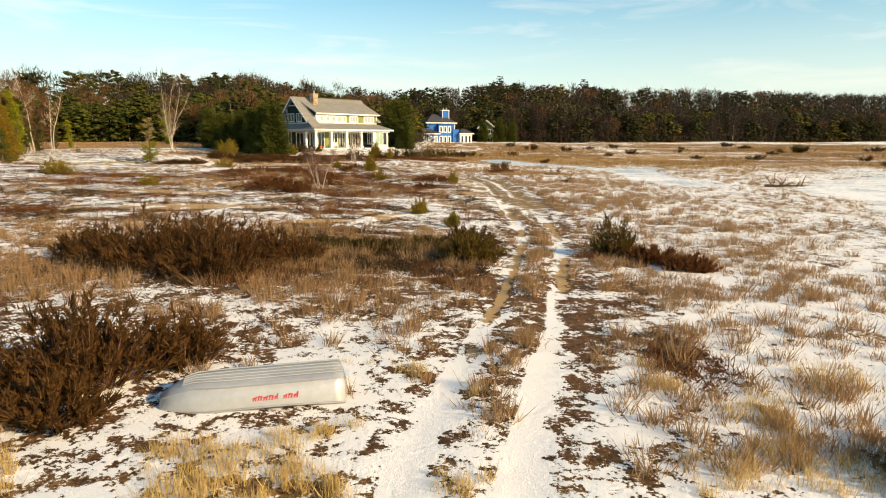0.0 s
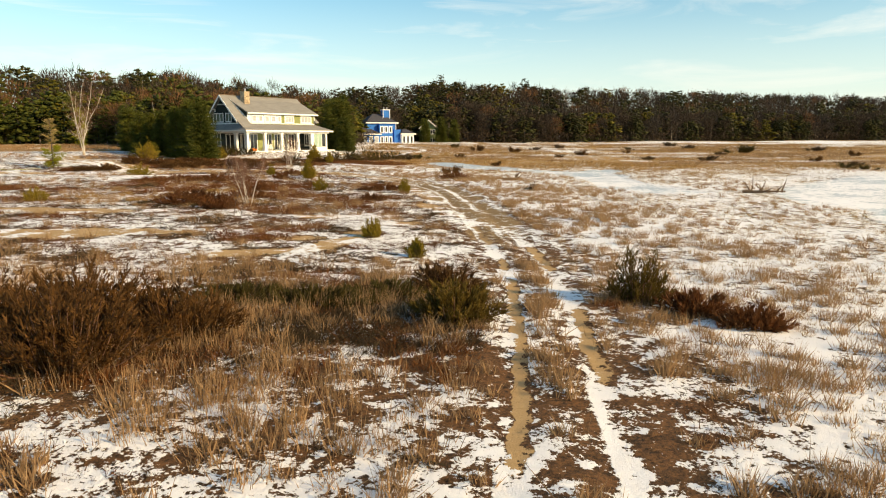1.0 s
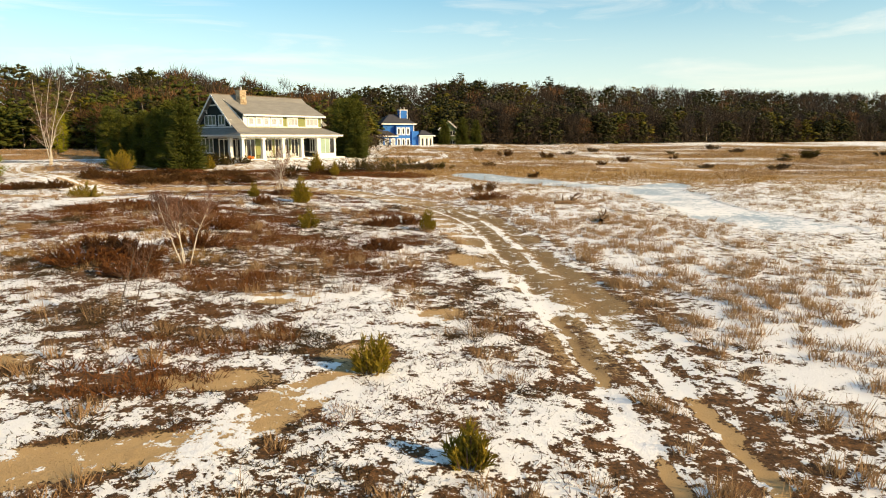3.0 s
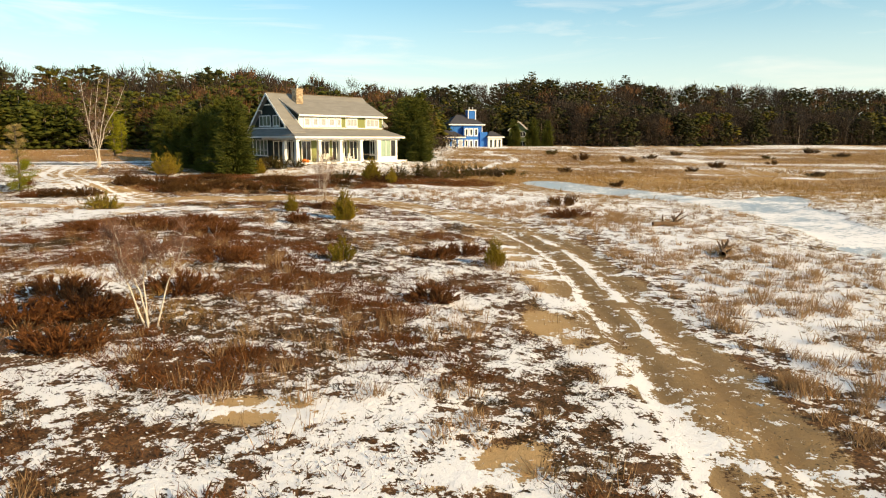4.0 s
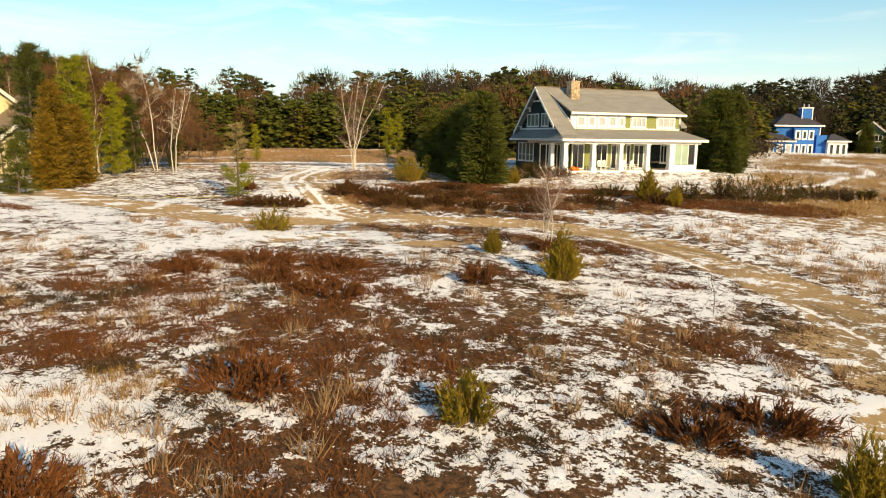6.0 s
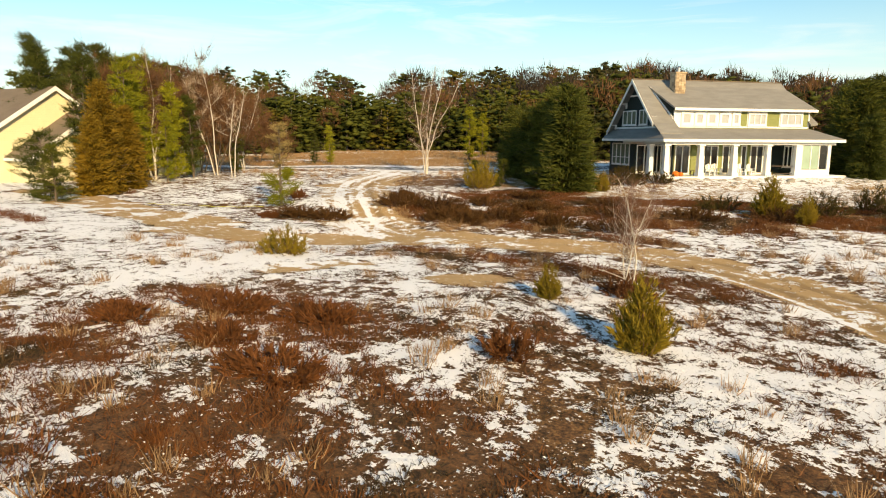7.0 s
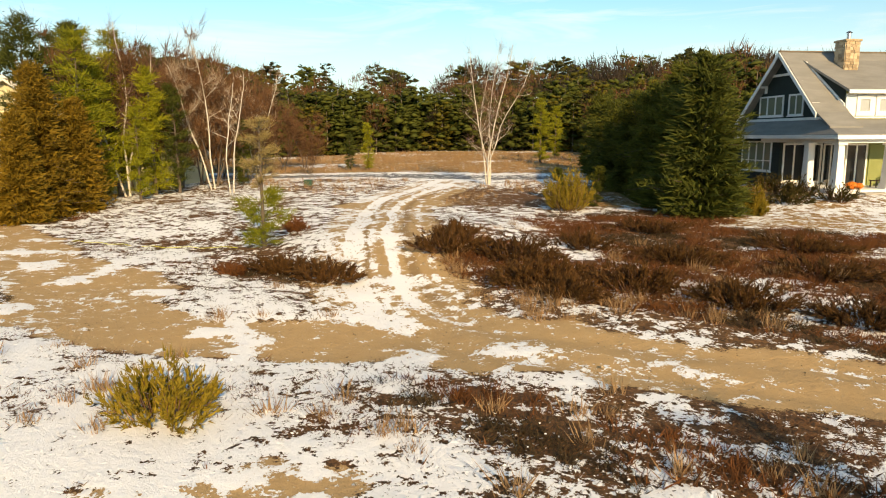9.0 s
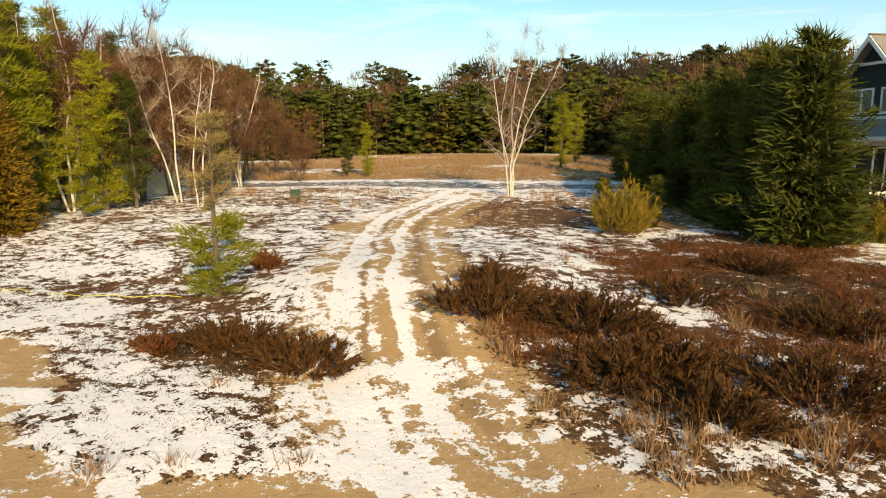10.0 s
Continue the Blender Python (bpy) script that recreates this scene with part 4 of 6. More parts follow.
def conifer_meshes(seed, height, radius, material, clumps=170, per=26, shape="pine", needle=0.32, width=0.05, bare=0.12, top=0.25, core=0, dome=0.75):
    """Trunk and crown of a conifer: limbs in whorls, each carrying tufts of needles."""
    rng = np.random.default_rng(seed)
    per, width = int(per * 0.75), width * 1.15
    wood, crown = Soup(), Soup()
    lean = rng.normal(size=2) * 0.02 * height
    zs = np.linspace(-0.3, height * 0.97, 8)
    path = np.stack([lean[0] * (zs / height) ** 2, lean[1] * (zs / height) ** 2, zs], 1)
    tube(wood, path, np.linspace(height * 0.016 + 0.03, 0.02, 8), 6)
    n_limb = max(16, clumps // 5)
    for i in range(n_limb):
        k = (i + rng.random()) / n_limb
        z = height * (bare + (1 - bare) * k * 0.98)
        if shape == "pine":
            r = radius * (0.35 + 0.65 * math.sin(math.pi * min(1.0, 0.25 + 0.75 * (1 - k))) ) * (1 - k * (1 - top)) * rng.uniform(0.55, 1.15)
        elif shape == "round":
            r = radius * math.sqrt(max(0.03, 1 - (2 * k - 1) ** 2)) * rng.uniform(0.8, 1.05)
        else:
            r = radius * (1 - k) ** dome * rng.uniform(0.55, 1.22) + 0.07 * radius
        a = rng.random() * 2 * math.pi
        rise = rng.uniform(0.05, 0.35) if shape == "pine" else rng.uniform(-0.2, 0.3) + 0.25 * k
        way = np.array([math.cos(a), math.sin(a), rise])
        base = np.array([lean[0] * (z / height) ** 2, lean[1] * (z / height) ** 2, z])
        lp, _ = limb(wood, base, way, r, 0.012 * height * (1 - 0.7 * k) * 0.5 + 0.008, rng, 0.08, 3, 3)
        tufts = max(2, int(clumps / n_limb * rng.uniform(0.7, 1.3)))
        for j in range(tufts):
            s = (j + rng.random()) / tufts
            s = 0.25 + 0.8 * s
            at = base + (lp[-1] - base) * s + rng.normal(size=3) * radius * 0.05
            spread_r = radius * 0.085
            pts = at + rng.normal(size=(per, 3)) * np.array([spread_r, spread_r, spread_r * 0.4])
            out = unit(per, rng) * 0.75 + way / np.linalg.norm(way) * 0.65 + np.array([0, 0, 0.25])
            blades(crown, pts, out * (needle * rng.uniform(0.6, 1.3, per))[:, None], width * rng.uniform(0.7, 1.4, per), rng)
    if core:
        k = 1 - rng.random(core) ** 0.55
        a = rng.random(core) * 2 * np.pi
        r = radius * (1 - k) ** dome * np.sqrt(rng.random(core)) * (0.66 + 0.16 * np.sin(3 * a + 9 * k + seed))
        at = np.stack([np.cos(a) * r, np.sin(a) * r, height * (bare + (0.97 - bare) * k)], 1)
        out = np.stack([np.cos(a), np.sin(a), np.full(core, 0.1)], 1) + unit(core, rng) * 0.7
        blades(crown, at, out * (needle * 1.7), width * 2.6, rng)
    return wood.mesh("trunk", M_BARK), crown.mesh("crown", material)


def bare_meshes(seed, height, stems=1, bark=None, twig=None, spread_k=0.35, limbs=9, twigs=900, twig_len=0.5, r0=0.012, fork=0.35, twig_w=0.02):
    """A leafless tree: stems, limbs, boughs and fine twigs."""
    rng = np.random.default_rng(seed)
    wood, fine = Soup(), Soup()
    tips = []
    for s in range(stems):
        a = 2 * math.pi * (s + rng.random() * 0.6) / stems
        tilt = 0.05 + spread_k * 0.5 * rng.random() if stems > 1 else 0.04
        h = height * rng.uniform(0.78, 1.0) if s else height
        path, _ = limb(wood, (0.12 * math.cos(a) * (stems > 1), 0.12 * math.sin(a) * (stems > 1), -0.25), (math.cos(a) * tilt, math.sin(a) * tilt, 1), h, r0 * height * (0.8 if stems > 1 else 1), rng, 0.10, 9, 6, 0.05)
        for i in range(limbs):
            k = fork + (1 - fork) * (i + rng.random()) / limbs * 0.95
            f = k * 9
            p = path[int(f)] + (path[min(9, int(f) + 1)] - path[int(f)]) * (f - int(f))
            b = rng.random() * 2 * math.pi
            ln = height * spread_k * (1.15 - k) * rng.uniform(0.6, 1.2)
            lp, _ = limb(wood, p, (math.cos(b), math.sin(b), rng.uniform(0.5, 1.4)), ln, r0 * height * 0.35 * (1.1 - k), rng, 0.16, 5, 4, 0.06)
            for q in range(4):
                c = lp[rng.integers(1, 6)]
                cp, _ = limb(wood, c, unit(1, rng)[0] * np.array([1, 1, 0.5]) + np.array([0, 0, 0.6]), ln * rng.uniform(0.3, 0.6), r0 * height * 0.10, rng, 0.2, 3, 3, 0.05)
                tips.append(cp)
            tips.append(lp[1:])
    tips = np.concatenate(tips)
    tips = tips[(tips[:, 2] < 0.82 * height) | (rng.random(len(tips)) < 0.45)]
    at = tips[rng.integers(0, len(tips), twigs)] + rng.normal(size=(twigs, 3)) * 0.03 * height * 0.25
    way = unit(twigs, rng) * 0.8 + np.array([0, 0, 0.55])
    blades(fine, at, way * (twig_len * rng.uniform(0.5, 1.3, twigs))[:, None], twig_w, rng)
    return wood.mesh("trunk", bark or M_BARK), fine.mesh("crown", twig or M_TWIG)


def bush_meshes(seed, rx, ry, h, material, sprays=420, per=12, up=0.7, leaf=0.15, width=0.024):
    """A low spreading bush: arching sprays from many roots, thick with small leaves, ragged outline; stems apart from foliage."""
    rng = np.random.default_rng(seed)
    crown, wood = Soup(), Soup()
    groups = max(6, sprays // 26)
    ga, gq = rng.random(groups) * 2 * np.pi, np.sqrt(rng.random(groups))
    gh = rng.uniform(0.5, 1.15, groups)
    pick = rng.integers(0, groups, sprays)
    a, q = ga[pick] + rng.normal(size=sprays) * 0.10, np.clip(gq[pick] + rng.normal(size=sprays) * 0.06, 0.02, 1.1)
    root = np.stack([np.cos(a) * q * rx * 0.72, np.sin(a) * q * ry * 0.72, np.full(sprays, -0.05)], 1)
    out = np.stack([np.cos(a) * q * 0.9, np.sin(a) * q * 0.9, np.full(sprays, up)], 1) + rng.normal(size=(sprays, 3)) * 0.16
    out /= np.linalg.norm(out, axis=1)[:, None]
    tall = h * (1.08 - 0.5 * q ** 2) * rng.uniform(0.4, 1.1, sprays) * gh[pick]
    tip = root + out * (tall / np.maximum(out[:, 2], 0.35))[:, None]
    blades(wood, root, tip - root, 0.022, rng)
    s = rng.random((sprays, per)) ** 0.6
    at = root[:, None] + (tip - root)[:, None] * s[..., None] + rng.normal(size=(sprays, per, 3)) * 0.035
    at[..., 2] -= 0.10 * h * (s - 0.5) ** 2
    way = np.repeat(out[:, None], per, 1) * 1.0 + rng.normal(size=(sprays, per, 3)) * 0.42
    at, way = at.reshape(-1, 3), way.reshape(-1, 3)
    at[:, 2] = np.maximum(at[:, 2], 0.01)
    leaves(crown, at, way, leaf * rng.uniform(0.6, 1.4, len(at)), width * rng.uniform(0.7, 1.4, len(at)), rng)
    return wood.mesh("woody_base", M_TWIG), crown.mesh("foliage", material)


def juniper_meshes(seed, rx, ry, h, material, plumes=90, twigs=12, per=8, leaf=0.10, width=0.022, up=1.0):
    """A juniper or cedar: upswept plumes from one root, each feathered with twigs of scale leaves."""
    rng = np.random.default_rng(seed)
    wood, crown = Soup(), Soup()
    a, q = rng.random(plumes) * 2 * np.pi, np.sqrt(rng.random(plumes))
    xy = np.stack([np.cos(a) * rx, np.sin(a) * ry], 1) * q[:, None]
    root = np.concatenate([xy * 0.45, np.full((plumes, 1), -0.05)], 1)
    big = rng.uniform(0.55, 1.12, plumes) * np.where(rng.random(plumes) < 0.15, 1.2, 1.0)
    tip = np.concatenate([xy * (1 + 0.12 * rng.normal(size=(plumes, 1))), (h * (1 - 0.62 * q ** 2 * up) * big)[:, None]], 1)
    for i in range(plumes):
        s = np.linspace(0, 0.85, 4)[:, None]
        tube(wood, root[i] + (tip[i] - root[i]) * np.concatenate([s, s, s ** 1.35], 1), [0.022, 0.016, 0.011, 0.005], 3)
    s = rng.uniform(0.12, 1.0, (plumes, twigs))
    way = (tip - root)
    length = np.linalg.norm(way, axis=1)
    base = root[:, None] + way[:, None] * np.stack([s, s, s ** 1.35], -1)
    d = way / length[:, None]
    d[:, 2] += 0.15
    tw = d[:, None] * 0.85 + unit(plumes * twigs, rng).reshape(plumes, twigs, 3) * 0.6
    tl = (0.10 + 0.20 * length[:, None] * (1.15 - s)) * rng.uniform(0.7, 1.3, (plumes, twigs))
    w = rng.random((plumes, twigs, per))
    at = base[:, :, None] + tw[:, :, None] * (tl[..., None] * w)[..., None] + rng.normal(size=(plumes, twigs, per, 3)) * 0.012
    lw = tw[:, :, None] * 0.9 + unit(plumes * twigs * per, rng).reshape(plumes, twigs, per, 3) * 0.55
    at, lw = at.reshape(-1, 3), lw.reshape(-1, 3)
    at[:, 2] = np.maximum(at[:, 2], 0.0)
    n = len(at)
    blades(crown, at, lw * (leaf * rng.uniform(0.6, 1.4, n))[:, None], width * rng.uniform(0.7, 1.4, n), rng)
    return wood.mesh("woody_base", M_TWIG), crown.mesh("foliage", material)


def plant(name, x, y, meshes, label, category, group="", turn=0.0, scale=1.0, sink=0.03):
    ob = thing(name, pose(x, y, on_ground(x, y, sink), 0, 0, turn) @ Matrix.Scale(scale, 4), label, category, group)
    for me in meshes:
        part(me.name.split(".")[0], me, None, ob)
    return ob


rnd = random.Random(11)
# birches, each of its own shape
plant("birch_tree", -47.4, 108.4, bare_meshes(21, 11.2, 5, M_BIRCH, M_TWIG, 0.20, 13, 3600, 0.9, 0.0062, 0.22, 0.011), "leafless white birch with four stems beside the road", "tree", "birches")
plant("birch_tree", -61.2, 87.2, bare_meshes(22, 11.8, 3, M_BIRCH, M_TWIG, 0.22, 10, 3200, 1.0, 0.0088, 0.35, 0.014), "tall leafless birch with pinkish twigs among pines", "tree", "birches")
plant("birch_tree", -60.2, 92.8, bare_meshes(23, 12.0, 2, M_BIRCH, M_TWIG_PALE, 0.23, 10, 2200, 0.9, 0.0070, 0.35, 0.013), "slender leafless birch with white forked stem", "tree", "birches")
plant("birch_tree", -57.3, 92.6, bare_meshes(24, 8.6, 2, M_BIRCH, M_TWIG_PALE, 0.34, 8, 400, 0.5, 0.0085, 0.4), "leaning white birch with two bare stems", "tree", "birches")
plant("birch_tree", -68.0, 101.5, bare_meshes(25, 9.6, 3, M_BIRCH, M_TWIG_PALE, 0.32, 9, 900, 0.6, 0.0095, 0.35), "bare birch with many crooked pale stems", "tree", "birches")
plant("birch_tree", -66.5, 84.5, bare_meshes(26, 11.5, 4, M_BIRCH, M_TWIG, 0.25, 9, 1800, 0.8, 0.008), "bare birch with pale stems behind pine boughs", "tree", "birches")
plant("young_birch", -12.6, 76.5, bare_meshes(27, 4.4, 3, M_BIRCH, M_TWIG, 0.46, 13, 1300, 0.6, 0.0085, 0.12, 0.012), "young leafless birch with thin brown twigs", "tree", "young birches")
plant("young_birch", -10.5, 48.6, bare_meshes(28, 3.3, 4, M_BIRCH, M_TWIG, 0.46, 9, 2600, 0.45, 0.0115, 0.42, 0.013), "young birch with bare white stems and thin brown twigs", "tree", "young birches")
plant("young_birch", -9.2, 40.2, bare_meshes(30, 2.9, 2, M_BARK, M_TWIG, 0.35, 8, 260, 0.35, 0.009, 0.3, 0.01), "thin leafless sapling with dark twigs", "tree", "young birches")
plant("sapling", -4.58, 69.6, bare_meshes(29, 2.0, 1, M_BARK, M_TWIG, 0.35, 7, 90, 0.25, 0.008, 0.3, 0.008), "thin leafless sapling beside the track", "tree")
dry_trunk, dry_top = conifer_meshes(31, 5.4, 1.0, M_DRYPINE, 170, 34, "pine", 0.24, 0.014, 0.48, 0.6)
dry_top.name = "dry_top"
plant("young_pine", -39.5, 83.8, (dry_trunk, dry_top, conifer_meshes(32, 2.4, 1.5, M_PINE_BRIGHT, 130, 36, "pine", 0.24, 0.026, 0.08, 0.5)[1]), "sparse young pine with pale dry top and green lower boughs", "tree")

# big dark pines beside the house
big = [conifer_meshes(41, 11.5, 3.6, M_PINE_DARK, 400, 32, "cone", 0.46, 0.07, -0.01, core=4200, dome=0.5), conifer_meshes(42, 10.5, 3.4, M_PINE_DARK, 400, 32, "cone", 0.46, 0.07, -0.01, core=4200, dome=0.5), conifer_meshes(43, 9.5, 3.0, M_PINE, 400, 32, "cone", 0.46, 0.07, -0.01, core=4200, dome=0.5)]
for i, (x, y, k, s) in enumerate(((-29.2, 103.8, 2, 0.86), (-31.4, 106.2, 1, 0.76), (-34.0, 108.4, 0, 0.62), (-37.0, 111.4, 0, 0.58), (-32.8, 111.6, 1, 0.72), (-40.0, 114.6, 1, 0.58), (-43.0, 118.4, 0, 0.56), (-36.4, 116.0, 2, 0.74), (-46.6, 123.6, 1, 0.66), (-12.8, 134.5, 0, 0.84), (-14.4, 140.0, 1, 0.92), (-11.6, 130.5, 2, 0.62), (-13.4, 149.0, 0, 0.95), (-16.0, 146.0, 1, 0.9))):
    plant("pine_tree", x, y, big[k], "large dense dark green pine beside the house", "tree", "pines beside the house", 40 * i, s)

# rust-brown leafless trees by the road
rusty = [bare_meshes(81, 10.0, 3, M_BARK, M_RUSTWOOD, 0.46, 9, 5000, 0.9, 0.009, 0.12, 0.032), bare_meshes(82, 9.0, 3, M_BARK, M_RUSTWOOD, 0.46, 9, 4600, 0.9, 0.009, 0.15, 0.03)]
for i, (x, y, k, s) in enumerate(((-63.0, 90.2, 0, 1.2), (-62.0, 94.0, 1, 1.1), (-66.5, 99.5, 0, 1.0), (-64.0, 86.0, 0, 1.15), (-68.0, 91.0, 1, 1.25), (-63.5, 92.0, 0, 1.05), (-66.0, 95.0, 1, 1.1), (-70.0, 94.0, 0, 1.15), (-64.5, 89.0, 1, 1.1), (-72.0, 104.0, 0, 0.85), (-74.5, 108.5, 1, 0.7), (-76.0, 112.0, 0, 0.75), (-70.0, 99.0, 1, 1.0), (-80.0, 104.0, 0, 1.1), (-84.0, 112.0, 1, 1.0), (-67.5, 106.5, 1, 0.45))):
    plant("leafless_tree", x, y, rusty[k], "leafless tree with dense rust-brown twigs near the road", "tree", "rusty leafless trees", 77 * i, s)

# bronzed arborvitae and pines by the yellow house
thuja = [conifer_meshes(51, 10.5, 2.7, M_THUJA, 900, 30, "cone", 0.26, 0.075, 0.0, core=7000), conifer_meshes(52, 8.0, 2.4, M_THUJA, 800, 30, "cone", 0.26, 0.075, 0.0, core=6000)]
for i, (x, y, k, s) in enumerate(((-57.2, 81.0, 0, 0.80), (-55.6, 79.4, 1, 0.72), (-57.8, 83.0, 1, 0.80))):
    plant("arborvitae", x, y, thuja[k], "tall bronzed cone-shaped arborvitae near the yellow house", "tree", "arborvitae", 70 * i, s)
plant("spruce", -52.6, 75.3, conifer_meshes(53, 3.9, 1.3, M_PINE_DARK, 260, 40, "cone", 0.18, 0.03, 0.0), "small dark spruce before a house", "tree")
spruce = conifer_meshes(55, 2.4, 1.0, M_PINE_DARK, 200, 36, "cone", 0.16, 0.03, 0.0)
for i, (x, y, k) in enumerate(((-38.6, 104.6, 0.85), (-36.6, 106.0, 0.9), (-35.4, 103.6, 0.6))):
    plant("spruce", x, y, spruce, "small dark spruce beside the drive", "tree", "small spruces", 60 * i, k)
plant("clipped_yew", -55.0, 75.6, conifer_meshes(54, 4.6, 1.9, M_PINE, 300, 44, "round", 0.2, 0.035, 0.0), "rounded dark green evergreen shrub before a house", "shrub")
pines = [conifer_meshes(61 + i, 14.0, 3.4, m, 300, 36, "pine", 0.54, 0.066, 0.05, 0.22) for i, m in enumerate((M_PINE_BRIGHT, M_PINE, M_PINE, M_PINE_DARK))]
for i, (x, y, k, s) in enumerate(((-60.4, 85.4, 0, 0.62), (-60.2, 88.6, 0, 0.6), (-58.4, 86.8, 0, 0.42), (-59.4, 83.8, 0, 0.74), (-61.5, 81.5, 1, 0.8), (-62.6, 87.2, 0, 0.78), (-59.6, 90.0, 1, 0.52), (-66.5, 86.5, 1, 0.80), (-70.5, 82.0, 2, 0.86), (-72.5, 88.0, 3, 0.9), (-78.0, 96.0, 1, 0.85), (-61.4, 96.0, 3, 0.36), (-76.0, 84.0, 1, 0.95), (-84.0, 90.0, 2, 0.95))):
    plant("pine_tree", x, y, pines[k], "pine with spreading bright green boughs and white birches near it", "tree", "pines by the road", 55 * i, s)
for i, (x, y, s) in enumerate(((-67.4, 113.8, 0.34), (-69.3, 113.0, 0.27), (-58.3, 131.0, 0.5), (-52.0, 134.0, 0.55), (-61.0, 138.0, 0.45), (-49.0, 131.0, 0.5))):
    plant("young_pine", x, y, pines[i % 2], "bushy young pine at the field's edge", "tree", "young pines", 35 * i, s)
cedar = [juniper_meshes(71, 0.64, 0.64, 1.8, M_YELLOWGREEN, 90, 14, 8, 0.13, 0.034, 1.15), juniper_meshes(72, 0.95, 0.8, 1.75, M_OLIVE_JUNIPER, 60, 15, 8, 0.11, 0.024, 1.3)]
for i, (x, y, k, s) in enumerate(((5.9, 26.3, 1, 1.05), (-9.95, 71.0, 0, 1.0), (-1.0, 59.5, 0, 0.66), (-13.9, 73.5, 0, 0.6), (-12.8, 97.2, 0, 1.25), (-10.6, 95.6, 0, 0.8), (-26.9, 105.6, 0, 0.85))):
    plant("cedar", x, y, cedar[k], "small upright young cedar in snowy heath", "shrub", "young cedars", 50 * i, s)

plant("cedar", -35.7, 101.0, juniper_meshes(73, 1.5, 1.5, 2.4, M_YELLOWGREEN, 130, 14, 7, 0.13, 0.03, 0.7), "dense rounded yellow-green cedar near the road", "shrub")

# broad bushes
def bushes(name, items, mat, label, category, group):
    for i, (x, y, rx, ry, h, turn) in enumerate(items):
        near = y < 30
        n = int(min(150, 30 + 32 * rx * ry)) if near else int(min(110, 26 + 30 * rx * ry)) if y < 92 else int(min(75, 18 + 18 * rx * ry))
        me = juniper_meshes(int(abs(x * 7 + y * 3)) + i, rx, ry, h, mat, n, 17 if near else 11, 9 if near else 7, 0.11, 0.029 if near else 0.034)
        plant(name, x, y, me, label, category, group, turn, 1.0, 0.0)


bushes("juniper_bush", ((-7.0, 11.5, 1.7, 1.3, 1.6, 20), (-5.7, 12.9, 1.0, 0.8, 0.95, 40), (-8.8, 10.6, 1.4, 1.2, 1.25, 0), (-6.6, 9.9, 0.9, 0.7, 0.8, 0), (-10.4, 21.5, 2.4, 1.6, 1.6, 10), (-8.0, 20.6, 2.1, 1.6, 1.65, 0), (-9.0, 24.0, 2.1, 1.2, 1.3, 0), (-6.2, 22.4, 1.5, 1.2, 1.2, 0), (0.2, 27.4, 1.2, 1.2, 0.8, 10), (-12.6, 22.4, 1.6, 1.2, 1.2, 0)), M_JUNIPER, "bronzed spreading juniper with upswept ragged sprays", "shrub", "junipers by the track")
bushes("juniper_bush", ((0.2, 23.9, 1.15, 1.1, 1.0, 0),), M_OLIVE_JUNIPER, "upright feathery olive juniper beside the track", "shrub", "junipers by the track")
bushes("juniper_bush", ((-3.6, 25.6, 1.9, 0.9, 0.34, 0), (-1.6, 26.6, 1.5, 0.9, 0.40, 0), (-5.8, 26.0, 1.6, 0.9, 0.32, 10)), M_JUNIPER_GREEN, "dark low juniper carpet beside the track", "shrub", "junipers by the track")
bushes("juniper_bush", ((-33.2, 82.2, 1.7, 0.9, 0.6, 25), (-35.4, 81.9, 1.9, 0.9, 0.55, 20), (-31.9, 87.0, 1.7, 1.2, 0.8, 30), (-29.6, 88.0, 1.9, 1.3, 0.85, 20), (-27.6, 85.6, 1.4, 0.9, 0.6, 0), (-25.6, 85.2, 1.6, 0.9, 0.65, 0), (-33.0, 88.6, 1.0, 0.9, 0.7, 0), (-27.2, 86.6, 1.7, 1.1, 0.7, 20), (-24.4, 87.2, 1.7, 1.1, 0.8, 0), (-21.4, 87.6, 1.7, 1.1, 0.7, 10), (-18.4, 88.0, 1.5, 1.0, 0.6, 0), (-29.0, 92.0, 1.7, 1.2, 0.6, 20), (-25.0, 91.6, 2.0, 1.2, 0.6, 0), (-20.5, 92.5, 2.2, 1.3, 0.55, 0), (-28.6, 97.0, 2.2, 1.2, 0.6, 30), (-22.4, 96.6, 2.2, 1.3, 0.55, 0), (-16.0, 94.0, 2.0, 1.3, 0.6, 0), (-12.0, 96.0, 2.0, 1.2, 0.6, 0)), M_JUNIPER, "low spreading bronzed juniper in patchy snow", "shrub", "junipers before the house")
bushes("juniper_bush", ((-10.5, 99.8, 1.7, 1.4, 1.5, 0), (-6.6, 102.4, 1.8, 1.6, 2.5, 0), (-4.6, 104.6, 1.7, 1.4, 1.9, 0), (-2.6, 108.6, 1.6, 1.3, 1.5, 0), (-8.6, 105.0, 1.6, 1.3, 1.6, 0), (-16.0, 98.2, 1.4, 1.1, 1.0, 0), (-28.6, 109.6, 1.2, 0.8, 0.8, 0), (-24.6, 111.8, 1.3, 0.9, 1.15, 0), (-26.6, 110.2, 1.4, 0.9, 0.8, 0), (-26.6, 112.2, 1.2, 0.9, 1.2, 0), (-28.2, 113.6, 1.2, 0.9, 1.3, 0), (-29.8, 115.4, 1.2, 0.9, 1.2, 0)), M_JUNIPER_GREEN, "dull green rounded juniper before the house", "shrub", "junipers before the house")
